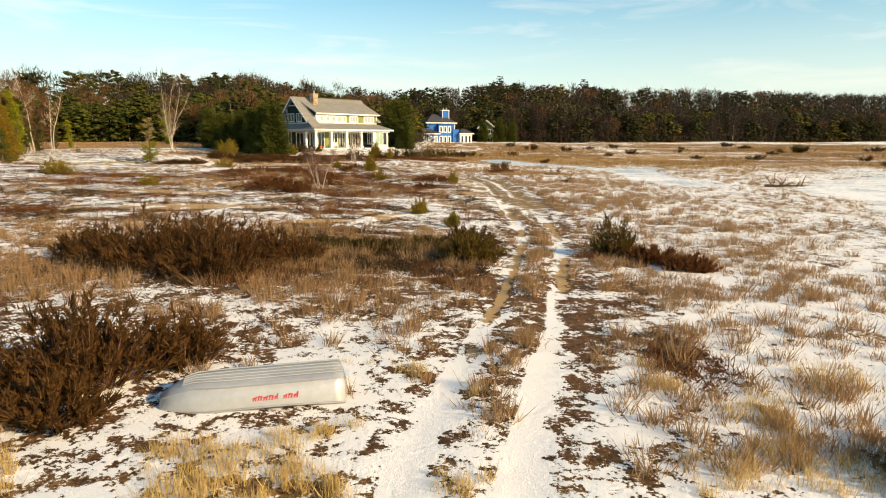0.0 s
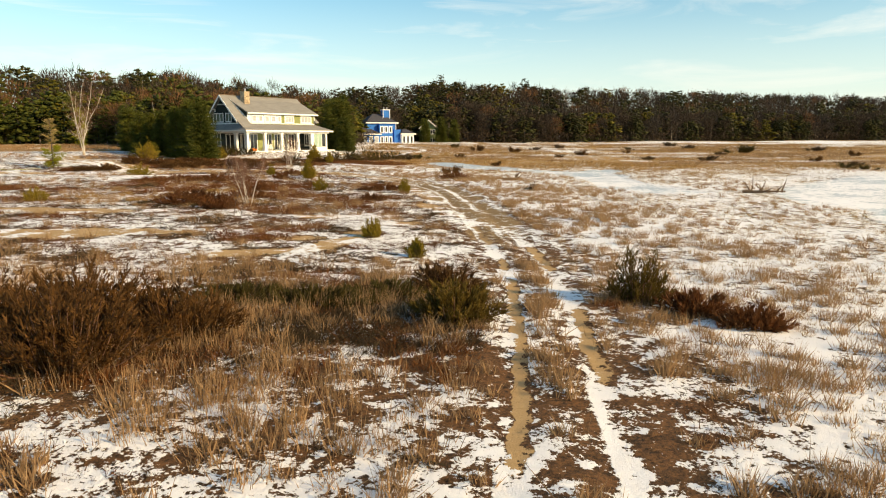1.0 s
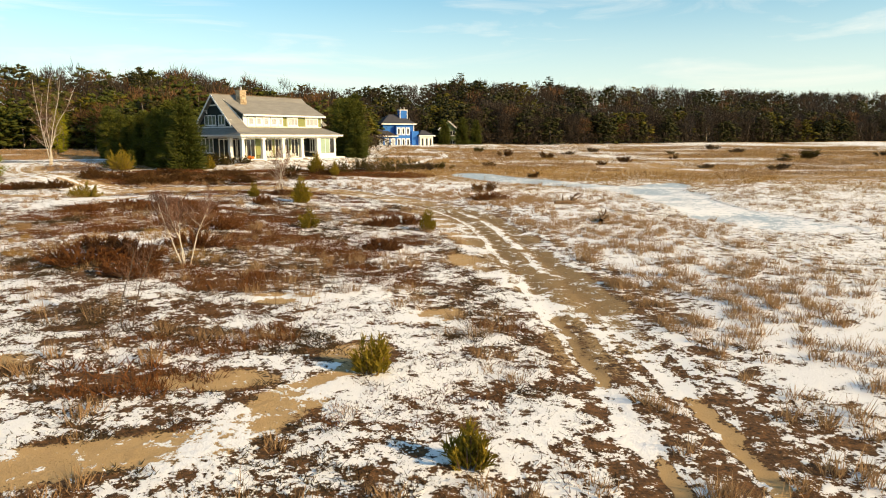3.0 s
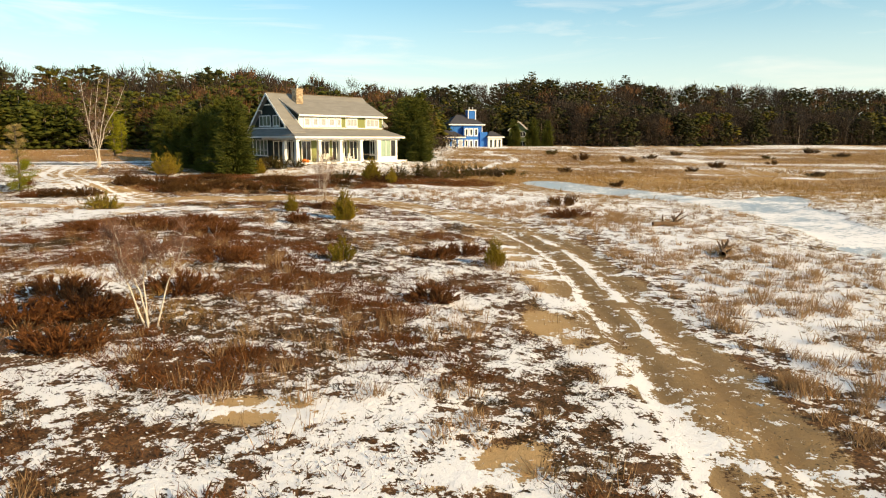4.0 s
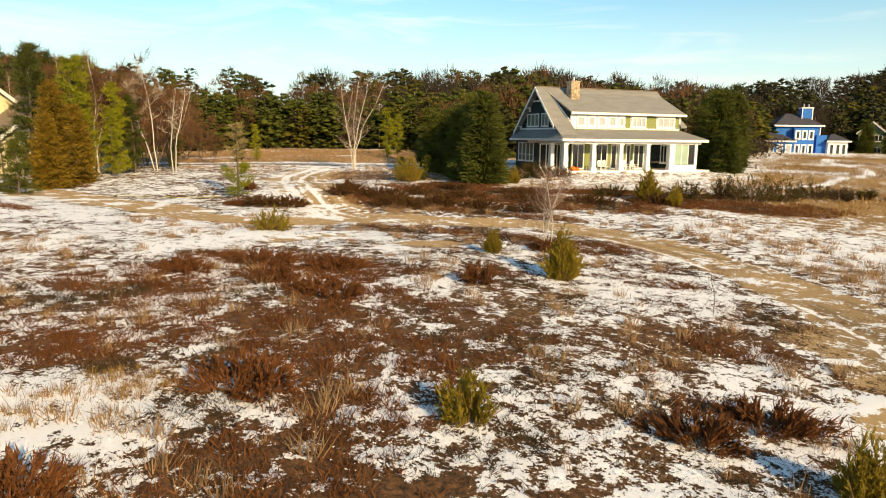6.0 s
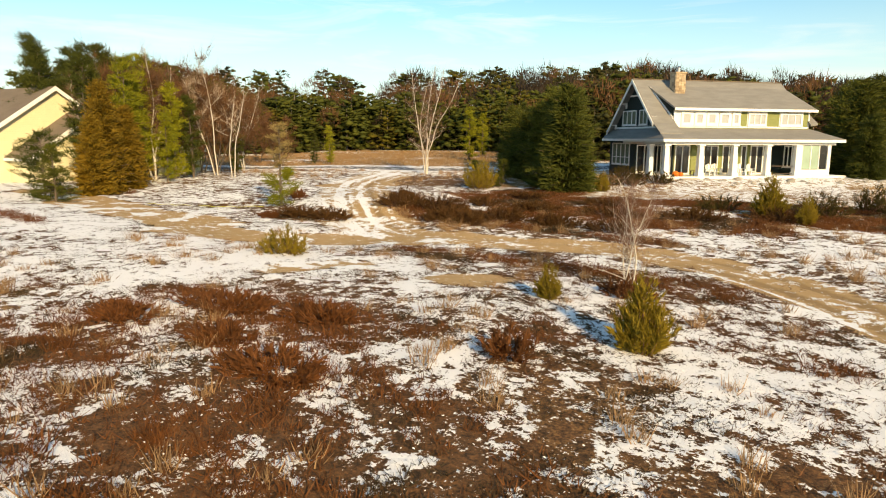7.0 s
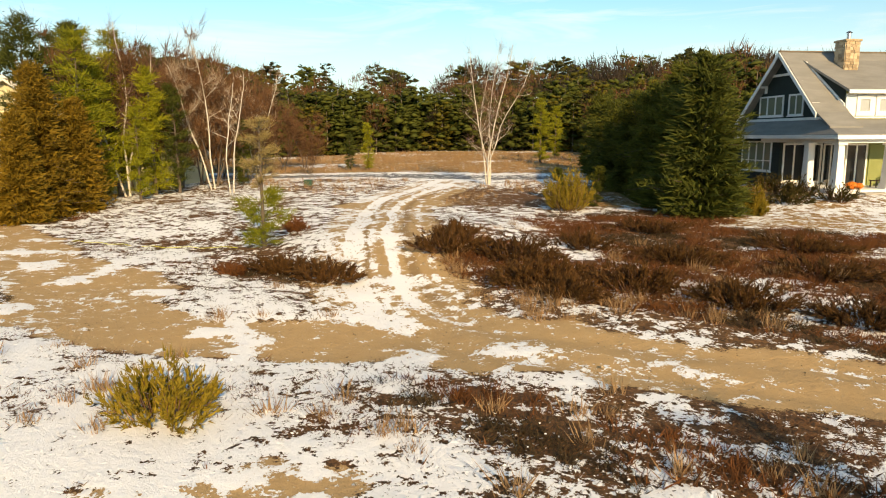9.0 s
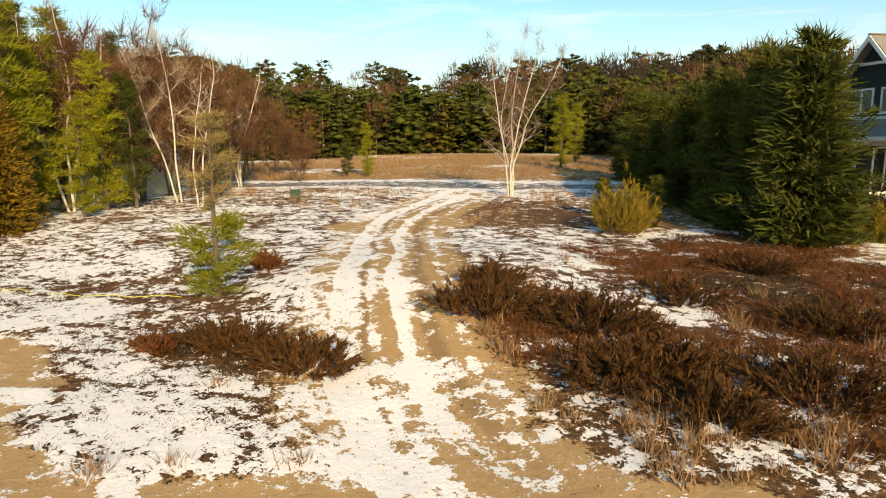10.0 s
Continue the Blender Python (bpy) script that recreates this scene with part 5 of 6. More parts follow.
bushes("shrub", ((-26.3, 73.4, 1.3, 0.95, 1.0, 20), (-7.45, 58.6, 0.5, 0.45, 1.05, 0), (-2.5, 37.4, 0.45, 0.4, 0.8, 0), (-0.6, 33.2, 0.35, 0.3, 0.7, 0), (-35.0, 57.0, 1.6, 1.1, 1.5, 0), (-23.5, 49.5, 0.8, 0.6, 0.7, 0)), M_YELLOWGREEN, "yellow-green low shrub standing in snow", "shrub", "yellow-green shrubs")
bushes("red_shrub", ((7.0, 25.0, 1.0, 0.8, 0.6, 0), (8.0, 23.6, 1.0, 0.7, 0.5, 0), (-12.0, 57.4, 1.5, 1.0, 0.55, 0), (-2.5, 61.8, 1.1, 0.6, 0.5, 10), (-14.6, 48.6, 1.6, 1.1, 0.7, 0), (-11.8, 46.6, 1.4, 0.9, 0.55, 0), (7.2, 8.9, 1.3, 0.9, 0.8, 0), (8.9, 10.2, 1.0, 0.7, 0.6, 0), (-11.5, 52.5, 1.3, 1.0, 0.6, 0), (-20.6, 66.8, 1.7, 1.0, 0.42, 20), (-17.4, 67.6, 1.3, 0.8, 0.4, 20), (-22.0, 64.4, 1.4, 0.9, 0.4, 0), (-18.0, 64.8, 1.2, 0.7, 0.35, 0), (-12.0, 68.3, 0.7, 0.6, 0.6, 0), (-15.2, 64.2, 1.4, 1.0, 0.4, 0), (-13.0, 49.5, 1.5, 1.2, 0.65, 0), (-15.0, 51.5, 1.3, 1.0, 0.6, 0), (-3.2, 53.0, 1.0, 0.7, 0.4, 0), (-3.6, 60.4, 1.0, 0.6, 0.45, 0), (-12.2, 75.6, 0.9, 0.7, 0.5, 0), (-40.9, 86.4, 0.6, 0.5, 0.6, 0), (4.2, 76.5, 1.8, 1.0, 0.6, 0), (-36.6, 80.6, 0.9, 0.5, 0.3, 0)), M_HEATH_RED, "low red-brown leafless shrub in snow", "shrub", "red-brown shrubs")


# ---- woods ----
def pine_form(rng, n, skirt, boughs=30):
    """A pine one metre high: lumps and blades of needles gathered on boughs in loose tiers, and its trunk."""
    k = (np.arange(boughs) + rng.random(boughs)) / boughs
    r = (0.05 + 0.25 * np.sin(np.pi * np.clip(0.32 + 0.66 * k, 0, 1)) ** 0.6) * rng.uniform(0.55, 1.25, boughs)
    a = np.arange(boughs) * 2.4 + rng.normal(size=boughs) * 0.5
    z = skirt + (0.965 - skirt) * k
    soup = Soup()
    for s in (0.42, 0.90):
        aa, rad = a + rng.normal(size=boughs) * 0.25, r * s * rng.uniform(0.85, 1.1, boughs)
        puffs(soup, np.stack([np.cos(aa) * rad, np.sin(aa) * rad, z + 0.22 * rad], 1), (0.032 + 0.15 * r) * rng.uniform(0.8, 1.2, boughs), (0.022 + 0.06 * r) * rng.uniform(0.8, 1.3, boughs), rng)
    pick = rng.integers(0, boughs, n)
    s = rng.uniform(0.3, 1.12, n)
    rad = r[pick] * s
    aa = a[pick] + rng.normal(size=n) * 0.34 / (0.4 + s)
    at = np.stack([np.cos(aa) * rad, np.sin(aa) * rad, z[pick] + 0.22 * rad + rng.normal(size=n) * 0.016], 1)
    way = np.stack([np.cos(aa), np.sin(aa), np.full(n, 0.45)], 1) * 0.7 + unit(n, rng) * 0.6
    blades(soup, at, way * (0.050 * rng.uniform(0.6, 1.4, n))[:, None], 0.018, rng)
    body = Soup()
    tube(body, [(0, 0, 0), (0, 0, 0.96)], [0.014, 0.003], 4)
    return np.concatenate(soup.v), np.concatenate(body.v), np.concatenate(body.t), np.concatenate(soup.t)


def emergent_form(rng, n):
    """A tall old pine with few flat tiers and a flagged top."""
    tiers = 11
    k = np.linspace(0.55, 0.99, tiers)
    a0 = rng.random(tiers) * 6.28
    r = 0.19 * np.linspace(1, 0.45, tiers) * rng.uniform(0.5, 1.25, tiers)
    pick = rng.integers(0, tiers, n)
    s, turn = rng.uniform(0.1, 1.0, n), rng.normal(size=n) * 1.2
    aa, rad = a0[pick] + turn, r[pick] * s
    at = np.stack([np.cos(aa) * rad, np.sin(aa) * rad, k[pick] + 0.15 * rad + rng.normal(size=n) * 0.008], 1)
    soup = Soup()
    blades(soup, at, (np.stack([np.cos(aa), np.sin(aa), np.full(n, 0.5)], 1) * 0.6 + unit(n, rng) * 0.5) * (0.034 * rng.uniform(0.6, 1.4, n))[:, None], 0.013, rng)
    some = at[rng.integers(0, n, 34)]
    puffs(soup, some, np.full(34, 0.038) * rng.uniform(0.7, 1.3, 34), np.full(34, 0.017), rng)
    body = Soup()
    tube(body, [(0, 0, 0), (0, 0, 0.98)], [0.012, 0.003], 4)
    return np.concatenate(soup.v), np.concatenate(body.v), np.concatenate(body.t), np.concatenate(soup.t)


def bare_form(rng, n):
    """A leafless tree one metre high: a stem, boughs that fork upwards and a round crown of fine twigs."""
    v = unit(n, rng) * (rng.random(n) ** 0.36)[:, None]
    v[:, 2] = np.where(v[:, 2] < -0.5, -v[:, 2], v[:, 2])
    lobes = unit(7, rng) * 0.45
    near = ((v[:, None] - lobes[None]) ** 2).sum(-1).argmin(1)
    v = v * 0.8 + lobes[near] * 0.35
    at = np.array([0, 0, 0.56]) + v * np.array([0.30, 0.30, 0.42])
    way = v * 0.6 + np.array([0, 0, 0.6]) + unit(n, rng) * 0.45
    soup = Soup()
    size = math.sqrt(420 / n)
    blades(soup, at, way * (0.085 * size * rng.uniform(0.6, 1.4, n))[:, None], 0.0105 * size, rng)
    body = Soup()
    tube(body, [(0, 0, 0), (0, 0, 0.55)], [0.012, 0.006], 4)
    for _ in range(7):
        tip = np.array([rng.normal() * 0.16, rng.normal() * 0.16, rng.uniform(0.65, 0.92)])
        tube(body, [(0, 0, rng.uniform(0.2, 0.5)), tip], [0.006, 0.002], 3)
    return np.concatenate(soup.v), np.concatenate(body.v), np.concatenate(body.t), np.concatenate(soup.t)


SEG = [math.dist(a, b) for a, b in zip(EDGE, EDGE[1:])]


def edge_at(s):
    for (a, b), n in zip(zip(EDGE, EDGE[1:]), SEG):
        if s <= n:
            k = s / n
            return a[0] + (b[0] - a[0]) * k, a[1] + (b[1] - a[1]) * k, -(b[1] - a[1]) / n, (b[0] - a[0]) / n
        s -= n
    return (*EDGE[-1], 0.0, 1.0)


def build_woods():
    rng = np.random.default_rng(5)
    total = sum(SEG)
    front = [pine_form(rng, 620, 0.02, 40) for _ in range(6)]
    inner = [pine_form(rng, 260, 0.12, 22) for _ in range(6)]
    tall = [emergent_form(rng, 420) for _ in range(4)]
    bare = [bare_form(rng, 480) for _ in range(6)]
    thin = [bare_form(rng, 240) for _ in range(6)]
    kinds = {k: Soup() for k in ("green", "olive", "dark", "brown", "grey", "rust")}
    depth, trunks, scrub = Soup(), Soup(), Soup()

    def stand(form, soup, x, y, h, wide, inside=depth):
        z = on_ground(x, y, 0.4)
        a = rng.random() * 6.28
        turn = np.array([[math.cos(a), math.sin(a), 0], [-math.sin(a), math.cos(a), 0], [0, 0, 1]])
        size, at = np.array([h * wide, h * wide, h]), np.array([x, y, z])
        v = (form[0] @ turn) * size + at
        soup.add(v, form[3])
        inside.add((form[1] @ turn) * size + at, form[2])

    s = 0.0
    while s < total:
        ex, ey, nx, ny = edge_at(s)
        right = float(step01(-60, 20, ex))
        for row, off in enumerate((1.5, 5.0, 9.0, 14, 20, 27, 35, 45, 57, 70, 84, 100)):
            off = off * rng.uniform(0.85, 1.2)
            side = rng.uniform(-2.4, 2.4) * (1 + right) + rng.normal() * 0.06 * off
            x, y = ex + nx * off + ny * side, ey + ny * off - nx * side
            if (-16.5 < x < 8 and 186 < y < 246) or math.hypot(x - 9, y - 255) < 6 or math.hypot(x + 18, y - 126) < 18 or (ex < -128 and off > 14):
                continue
            if along(EDGE, np.array([x]), np.array([y]))[0][0] < 0.5:
                continue
            patch = float(vnoise(np.array([x]), np.array([y]), 26, 77, 2)[0])
            pine = rng.random() < 0.86 - 0.54 * right + 1.1 * (patch - 0.5) - 0.006 * off * (1 - right)
            lift = (0.89 + 0.41 * right + 0.20 * float(step01(-40, -55, ex))) * min(1, 0.66 + 0.035 * off)
            if row > 2 and pine and rng.random() < 0.035:
                stand(tall[rng.integers(4)], kinds["dark"], x, y, rng.uniform(12.0, 14.2) * lift, 1.0, trunks)
            elif pine:
                tone = rng.random()
                soup = kinds["dark"] if tone < 0.12 + 0.73 * right else kinds["olive"] if tone > 0.86 else kinds["green"]
                stand((front if row < 3 else inner)[rng.integers(6)], soup, x, y, rng.uniform(9.8, 11.8) * lift, rng.uniform(1.05, 1.5), trunks)
            else:
                warm = rng.random() < (0.5 if ex < -30 else 0.10)
                soup = kinds["rust"] if warm else kinds["grey"] if rng.random() < 0.3 else kinds["brown"]
                stand((thin if row > 5 and right > 0.6 else bare)[rng.integers(6)], soup, x, y, rng.uniform(9.6, 12.4) * lift, rng.uniform(0.9, 1.25))
            if row < 4 and rng.random() < 0.20:
                z = on_ground(x, y, 0.4)
                tube(trunks, [(x, y, z), (x + rng.normal() * 0.3, y, z + 4), (x + rng.normal() * 0.6, y, z + rng.uniform(6.5, 9.5))], [0.16, 0.11, 0.05], 4)
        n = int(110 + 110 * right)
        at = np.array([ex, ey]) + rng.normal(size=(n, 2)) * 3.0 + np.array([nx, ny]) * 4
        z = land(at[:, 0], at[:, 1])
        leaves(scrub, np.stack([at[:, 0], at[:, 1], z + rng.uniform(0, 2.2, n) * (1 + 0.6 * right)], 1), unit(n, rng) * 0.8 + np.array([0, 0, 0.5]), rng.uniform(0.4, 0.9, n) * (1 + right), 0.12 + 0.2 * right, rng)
        s += 3.1 * (1 + 0.55 * right)
    # the wood closes behind the blue house
    for _ in range(70):
        x, y = rng.uniform(-28, 16), rng.uniform(262, 335)
        pine = rng.random() < 0.62
        stand((inner if pine else bare)[rng.integers(6)], kinds["dark" if pine else "brown"], x, y, rng.uniform(11.5, 14.5), rng.uniform(1.0, 1.4), trunks if pine else depth)
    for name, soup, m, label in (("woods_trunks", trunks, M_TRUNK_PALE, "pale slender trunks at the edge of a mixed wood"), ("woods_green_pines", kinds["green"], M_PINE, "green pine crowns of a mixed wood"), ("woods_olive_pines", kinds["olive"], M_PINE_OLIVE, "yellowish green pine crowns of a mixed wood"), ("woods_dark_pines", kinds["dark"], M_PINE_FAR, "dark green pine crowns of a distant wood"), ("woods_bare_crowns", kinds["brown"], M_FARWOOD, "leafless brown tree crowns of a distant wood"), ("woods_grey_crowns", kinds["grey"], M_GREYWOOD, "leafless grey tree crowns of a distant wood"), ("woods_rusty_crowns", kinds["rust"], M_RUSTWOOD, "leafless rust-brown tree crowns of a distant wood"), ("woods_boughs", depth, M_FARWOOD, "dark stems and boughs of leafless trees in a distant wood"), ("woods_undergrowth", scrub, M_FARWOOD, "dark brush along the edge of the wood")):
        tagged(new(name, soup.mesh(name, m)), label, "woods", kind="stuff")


build_woods()


# ---- grass and heath ----
def scatter(n, x0, x1, y0, y1, rng):
    return rng.uniform(x0, x1, n), rng.uniform(y0, y1, n)


def tufts(name, x, y, height, blades_each, lean, width, material, label, rng, spread=None):
    n = len(x)
    z = land(x, y)
    root = np.repeat(np.stack([x, y, z - 0.03], 1), blades_each, 0)
    m = len(root)
    hh = np.repeat(height, blades_each) * rng.uniform(0.45, 1.15, m)
    off = rng.normal(size=(m, 2)) * (spread or np.repeat(height, blades_each)[:, None] * 0.22)
    root[:, :2] += off
    way = np.stack([rng.normal(size=m) * lean + off[:, 0] * 1.2, rng.normal(size=m) * lean + off[:, 1] * 1.2, np.ones(m)], 1) * hh[:, None]
    soup = Soup()
    blades(soup, root, way, width * rng.uniform(0.6, 1.4, m), rng)
    tagged(new(name, soup.mesh(name, material)), label, "grass", kind="stuff")


def build_grass():
    rng = np.random.default_rng(9)
    # tan tufts close to the start
    x, y = scatter(5200, -12, 12, 4.0, 13.5, rng)
    d, _ = along(TRACK, x, y)
    hull = np.abs(along([(-2.3, 11.6), (-5.3, 10.7)], x, y)[0])
    k = (np.abs(np.abs(d) - 0.80) > 0.42) & (vnoise(x, y, 1.3, 4, 2) > 0.51 + 0.14 * step01(8.5, 11.5, y) + 0.06 * step01(0, -2, x)) & (hull > 1.5)
    tufts("tan_grass", x[k], y[k], rng.uniform(0.12, 0.42, k.sum()), 34, 0.24, 0.012, M_DRYGRASS, "pale golden dry grass tufts in thin snow", rng)
    x, y = scatter(1500, -22, -9.5, 49, 62, rng)
    k = (vnoise(x, y, 1.8, 44, 2) > 0.54) & (mats(x, y) < 0.5)
    tufts("tan_grass", x[k], y[k], rng.uniform(0.15, 0.4, k.sum()), 26, 0.3, 0.016, M_MARSH, "pale tan grass tufts among heath", rng)
    # bunches of russet grass, each its own clump, thick beside the track and thinning into the meadow
    x, y = scatter(26000, -34, 34, 9, 94, rng)
    c = cover(x, y)
    d = c["track"]
    beside = step01(-1.7, -2.6, d) * step01(-15, -6, d) * step01(90, 78, y)
    early = step01(34, 20, y) * step01(-1.6, -2.2, d) * step01(-9, -4, d)
    left = step01(1.5, 2.5, d) * step01(34, 24, y) * step01(13, 22, y)
    middle = step01(0.5, 0.28, np.abs(d)) * step01(50, 42, c["run"])
    weight = 0.10 + 0.62 * beside + 0.22 * early + 0.45 * left + 0.9 * middle - c["ice"] - 1.2 * step01(2.1, 1.3, np.abs(d)) * step01(40, 52, c["run"])
    k = (rng.random(len(x)) < weight * (0.25 + 0.9 * step01(0.38, 0.60, vnoise(x, y, 2.6, 8, 3)))) & (np.abs(np.abs(d) - 0.82) > 0.42) & (c["sand"] < 0.75)
    tufts("russet_grass", x[k], y[k], rng.uniform(0.18, 0.52, k.sum()), 50, 0.34, 0.024, M_REDGRASS, "bunches of russet dry grass in thin snow", rng, 0.12)
    # low heath, sparse between the snow and dense in mats
    x, y = scatter(120000, -46, 5, 13, 88, rng)
    c = cover(x, y)
    d, m = c["track"], c["mat"]
    w = (0.16 + 0.84 * step01(0.38, 0.54, vnoise(x, y, 2.0, 15, 3))) * step01(0.8, 2.4, d) * step01(1.05, 0.6, c["snow"]) * (0.45 + 0.55 * step01(28, 33, y)) * step01(84, 78, y)
    w = np.maximum(w, 0.7 * step01(0.50, 0.60, vnoise(x, y, 2.2, 79, 2)) * step01(0.9, 0.5, c["snow"]) * step01(-1.6, -2.4, d) * step01(-6, -3.5, d) * step01(30, 20, y))
    w = w * (c["sand"] < 0.6) * (c["road"] < 0.2) * step01(1.5, 2.0, np.abs(d)) * (m < 0.6)
    k = rng.random(len(x)) < w
    x, y = x[k], y[k]
    green = vnoise(x, y, 2.8, 17, 2) > 0.50
    tufts("low_heath", x[green], y[green], rng.uniform(0.05, 0.13, green.sum()), 10, 1.1, 0.034, M_HEATH, "low dark evergreen heath sprigs showing through snow", rng, 0.085)
    tufts("brown_heath", x[~green], y[~green], rng.uniform(0.06, 0.17, (~green).sum()), 9, 0.8, 0.029, M_HEATH_BROWN, "low brown heath sprigs showing through snow", rng, 0.085)
    x, y = scatter(270000, -60, 9, 11, 106, rng)
    m = mats(x, y)
    d, _ = along(TRACK, x, y)
    k = (rng.random(len(x)) < m * (0.36 + 0.9 * step01(0.42, 0.60, vnoise(x, y, 0.9, 131, 2))) * (0.75 + 0.5 * step01(84, 87, y))) & (np.abs(d) > 1.7)
    x, y = x[k], y[k]
    red = vnoise(x, y, 3.5, 121, 2) + 0.14 * step01(44, 50, y) > 0.52
    tall = 0.7 + 0.9 * vnoise(x, y, 1.4, 133, 2)
    tufts("red_heath", x[red], y[red], (tall * rng.uniform(0.10, 0.28, len(x)))[red], 9, 0.6, 0.026, M_HEATH_RED, "dense red-brown heath in low mats", rng, 0.09)
    tufts("dark_heath", x[~red], y[~red], (tall * rng.uniform(0.06, 0.20, len(x)))[~red], 10, 0.8, 0.026, M_HEATH, "dense dark heath in low mats", rng, 0.09)
    x, y = scatter(14000, -9, 3, 17, 32, rng)
    k = (rng.random(len(x)) < step01(1.1, 0.6, ellipse(x, y, -3.0, 24.8, 5.4, 4.4, 0) + 0.8 * (vnoise(x, y, 1.6, 141, 3) - 0.5))) & (along(TRACK, x, y)[0] > 1.6)
    tufts("heath_carpet", x[k], y[k], rng.uniform(0.10, 0.26, k.sum()), 13, 0.8, 0.022, M_HEATH, "dark evergreen heath carpet beside the track", rng, 0.09)
    # thin snow lying on the heath in flakes and crusts
    x, y = scatter(150000, -34, 4, 16, 82, rng)
    c = cover(x, y)
    k = (rng.random(len(x)) < (0.2 + 0.45 * step01(0.3, 0.6, c["snow"])) * step01(1.8, 3.2, c["track"]) * step01(0.44, 0.56, vnoise(x, y, 1.1, 137, 2))) & (c["sand"] < 0.6)
    x, y = x[k], y[k]
    n = len(x)
    turn, size = rng.random(n) * 2 * np.pi, rng.uniform(0.014, 0.038, n)
    way = np.stack([np.cos(turn), np.sin(turn), rng.normal(size=n) * 0.25], 1) * size[:, None]
    side = np.stack([-np.sin(turn), np.cos(turn), rng.normal(size=n) * 0.25], 1) * (size * rng.uniform(0.35, 0.8, n))[:, None]
    mid = np.stack([x, y, land(x, y) + rng.uniform(0.03, 0.10, n)], 1)
    soup = Soup()
    soup.add(np.stack([mid - way, mid + side, mid + way, mid - side], 1).reshape(-1, 3), np.concatenate([np.arange(n)[:, None] * 4 + [0, 1, 2], np.arange(n)[:, None] * 4 + [0, 2, 3]]))
    tagged(new("snow_crust", soup.mesh("snow_crust", M_SNOW)), "thin white snow crusts caught on low heath", "snow", kind="stuff")
    x, y = scatter(9000, -14, 8, 44, 86, rng)
    c = cover(x, y)
    k = (np.abs(c["track"]) < 4) & (c["sand"] > 0.55) & (rng.random(len(x)) < 0.55 * step01(0.46, 0.60, vnoise(x, y, 1.2, 143, 2))) & (np.abs(np.abs(c["track"] + 0.1) - 0.7) > 0.28)
    tufts("track_sprigs", x[k], y[k], rng.uniform(0.04, 0.14, k.sum()), 12, 0.9, 0.016, M_HEATH_BROWN, "sparse brown sprigs on the sandy track", rng, 0.10)
    # gravel on the sand
    x, y = scatter(60000, -56, 8, 34, 92, rng)
    c = cover(x, y)
    k = (c["sand"] > 0.6) & (rng.random(len(x)) < 0.2 + 0.8 * step01(0.45, 0.6, vnoise(x, y, 1.6, 147, 2)))
    x, y = x[k], y[k]
    wide = rng.uniform(0.006, 0.028, len(x)) * np.where(rng.random(len(x)) < 0.06, 1.8, 1.0)
    soup = Soup()
    puffs(soup, np.stack([x, y, land(x, y) + wide * 0.3 - 0.01], 1), wide, wide * 0.8, rng)
    tagged(new("gravel", soup.mesh("gravel", M_GRAVEL)), "small stones scattered on the sand", "gravel", kind="stuff")
    # tall stems standing among the heath and the junipers
    x, y = scatter(9000, -24, 3, 17, 66, rng)
    d, _ = along(TRACK, x, y)
    k = (d > 1.8) & (vnoise(x, y, 1.8, 33, 2) > 0.52) & (rng.random(len(x)) < step01(33, 27, y) + 0.30 * step01(36, 44, y) * step01(0.50, 0.62, vnoise(x, y, 5, 35, 2)))
    tufts("tall_grass", x[k], y[k], rng.uniform(0.30, 0.80, k.sum()), 16, 0.14, 0.014, M_REDGRASS, "tall russet grass standing among junipers", rng)
    # stubble of the snowy meadow
    x, y = scatter(44000, 5, 46, 8, 92, rng)
    c = cover(x, y)
    k = (c["track"] < -4.5) & (rng.random(len(x)) < 0.85 * step01(0.36, 0.6, vnoise(x, y, 3.0, 19, 3)) + 0.08) & (c["ice"] < 0.4)
    tufts("meadow_grass", x[k], y[k], rng.uniform(0.08, 0.26, k.sum()), 10, 0.35, 0.018, M_MEADOW, "thin tan meadow grass in snow", rng)
    # tall marsh grass far off
    x, y = scatter(34000, -8, 150, 84, 235, rng)
    c = cover(x, y)
    k = (c["ice"] < 0.4) & (rng.random(len(x)) < 0.9 * step01(0.35, 0.6, vnoise(x * 0.5, y, 8, 29, 3))) & (c["snow"] < 0.6)
    x, y = x[k], y[k]
    gold = vnoise(x * 0.3, y, 9, 59, 2) > 0.5
    for sel, name, m, label in ((gold, "marsh_grass", M_MARSH, "tall golden marsh grass beyond the frozen pools"), (~gold, "brown_marsh_grass", M_REDGRASS, "brown marsh grass beyond the frozen pools")):
        tufts(name, x[sel], y[sel], rng.uniform(0.2, 0.7, sel.sum()), 8, 0.35, 0.05, m, label, rng, 0.35)
    x, y = scatter(5000, -100, -42, 96, 150, rng)
    c = cover(x, y)
    k = (c["road"] < 0.1) & (c["snow"] < 0.75) & (np.abs(c["track"]) > 3.2)
    tufts("field_grass", x[k], y[k], rng.uniform(0.2, 0.6, k.sum()), 9, 0.3, 0.04, M_REDGRASS, "brown dead grass beside the road", rng)


build_grass()


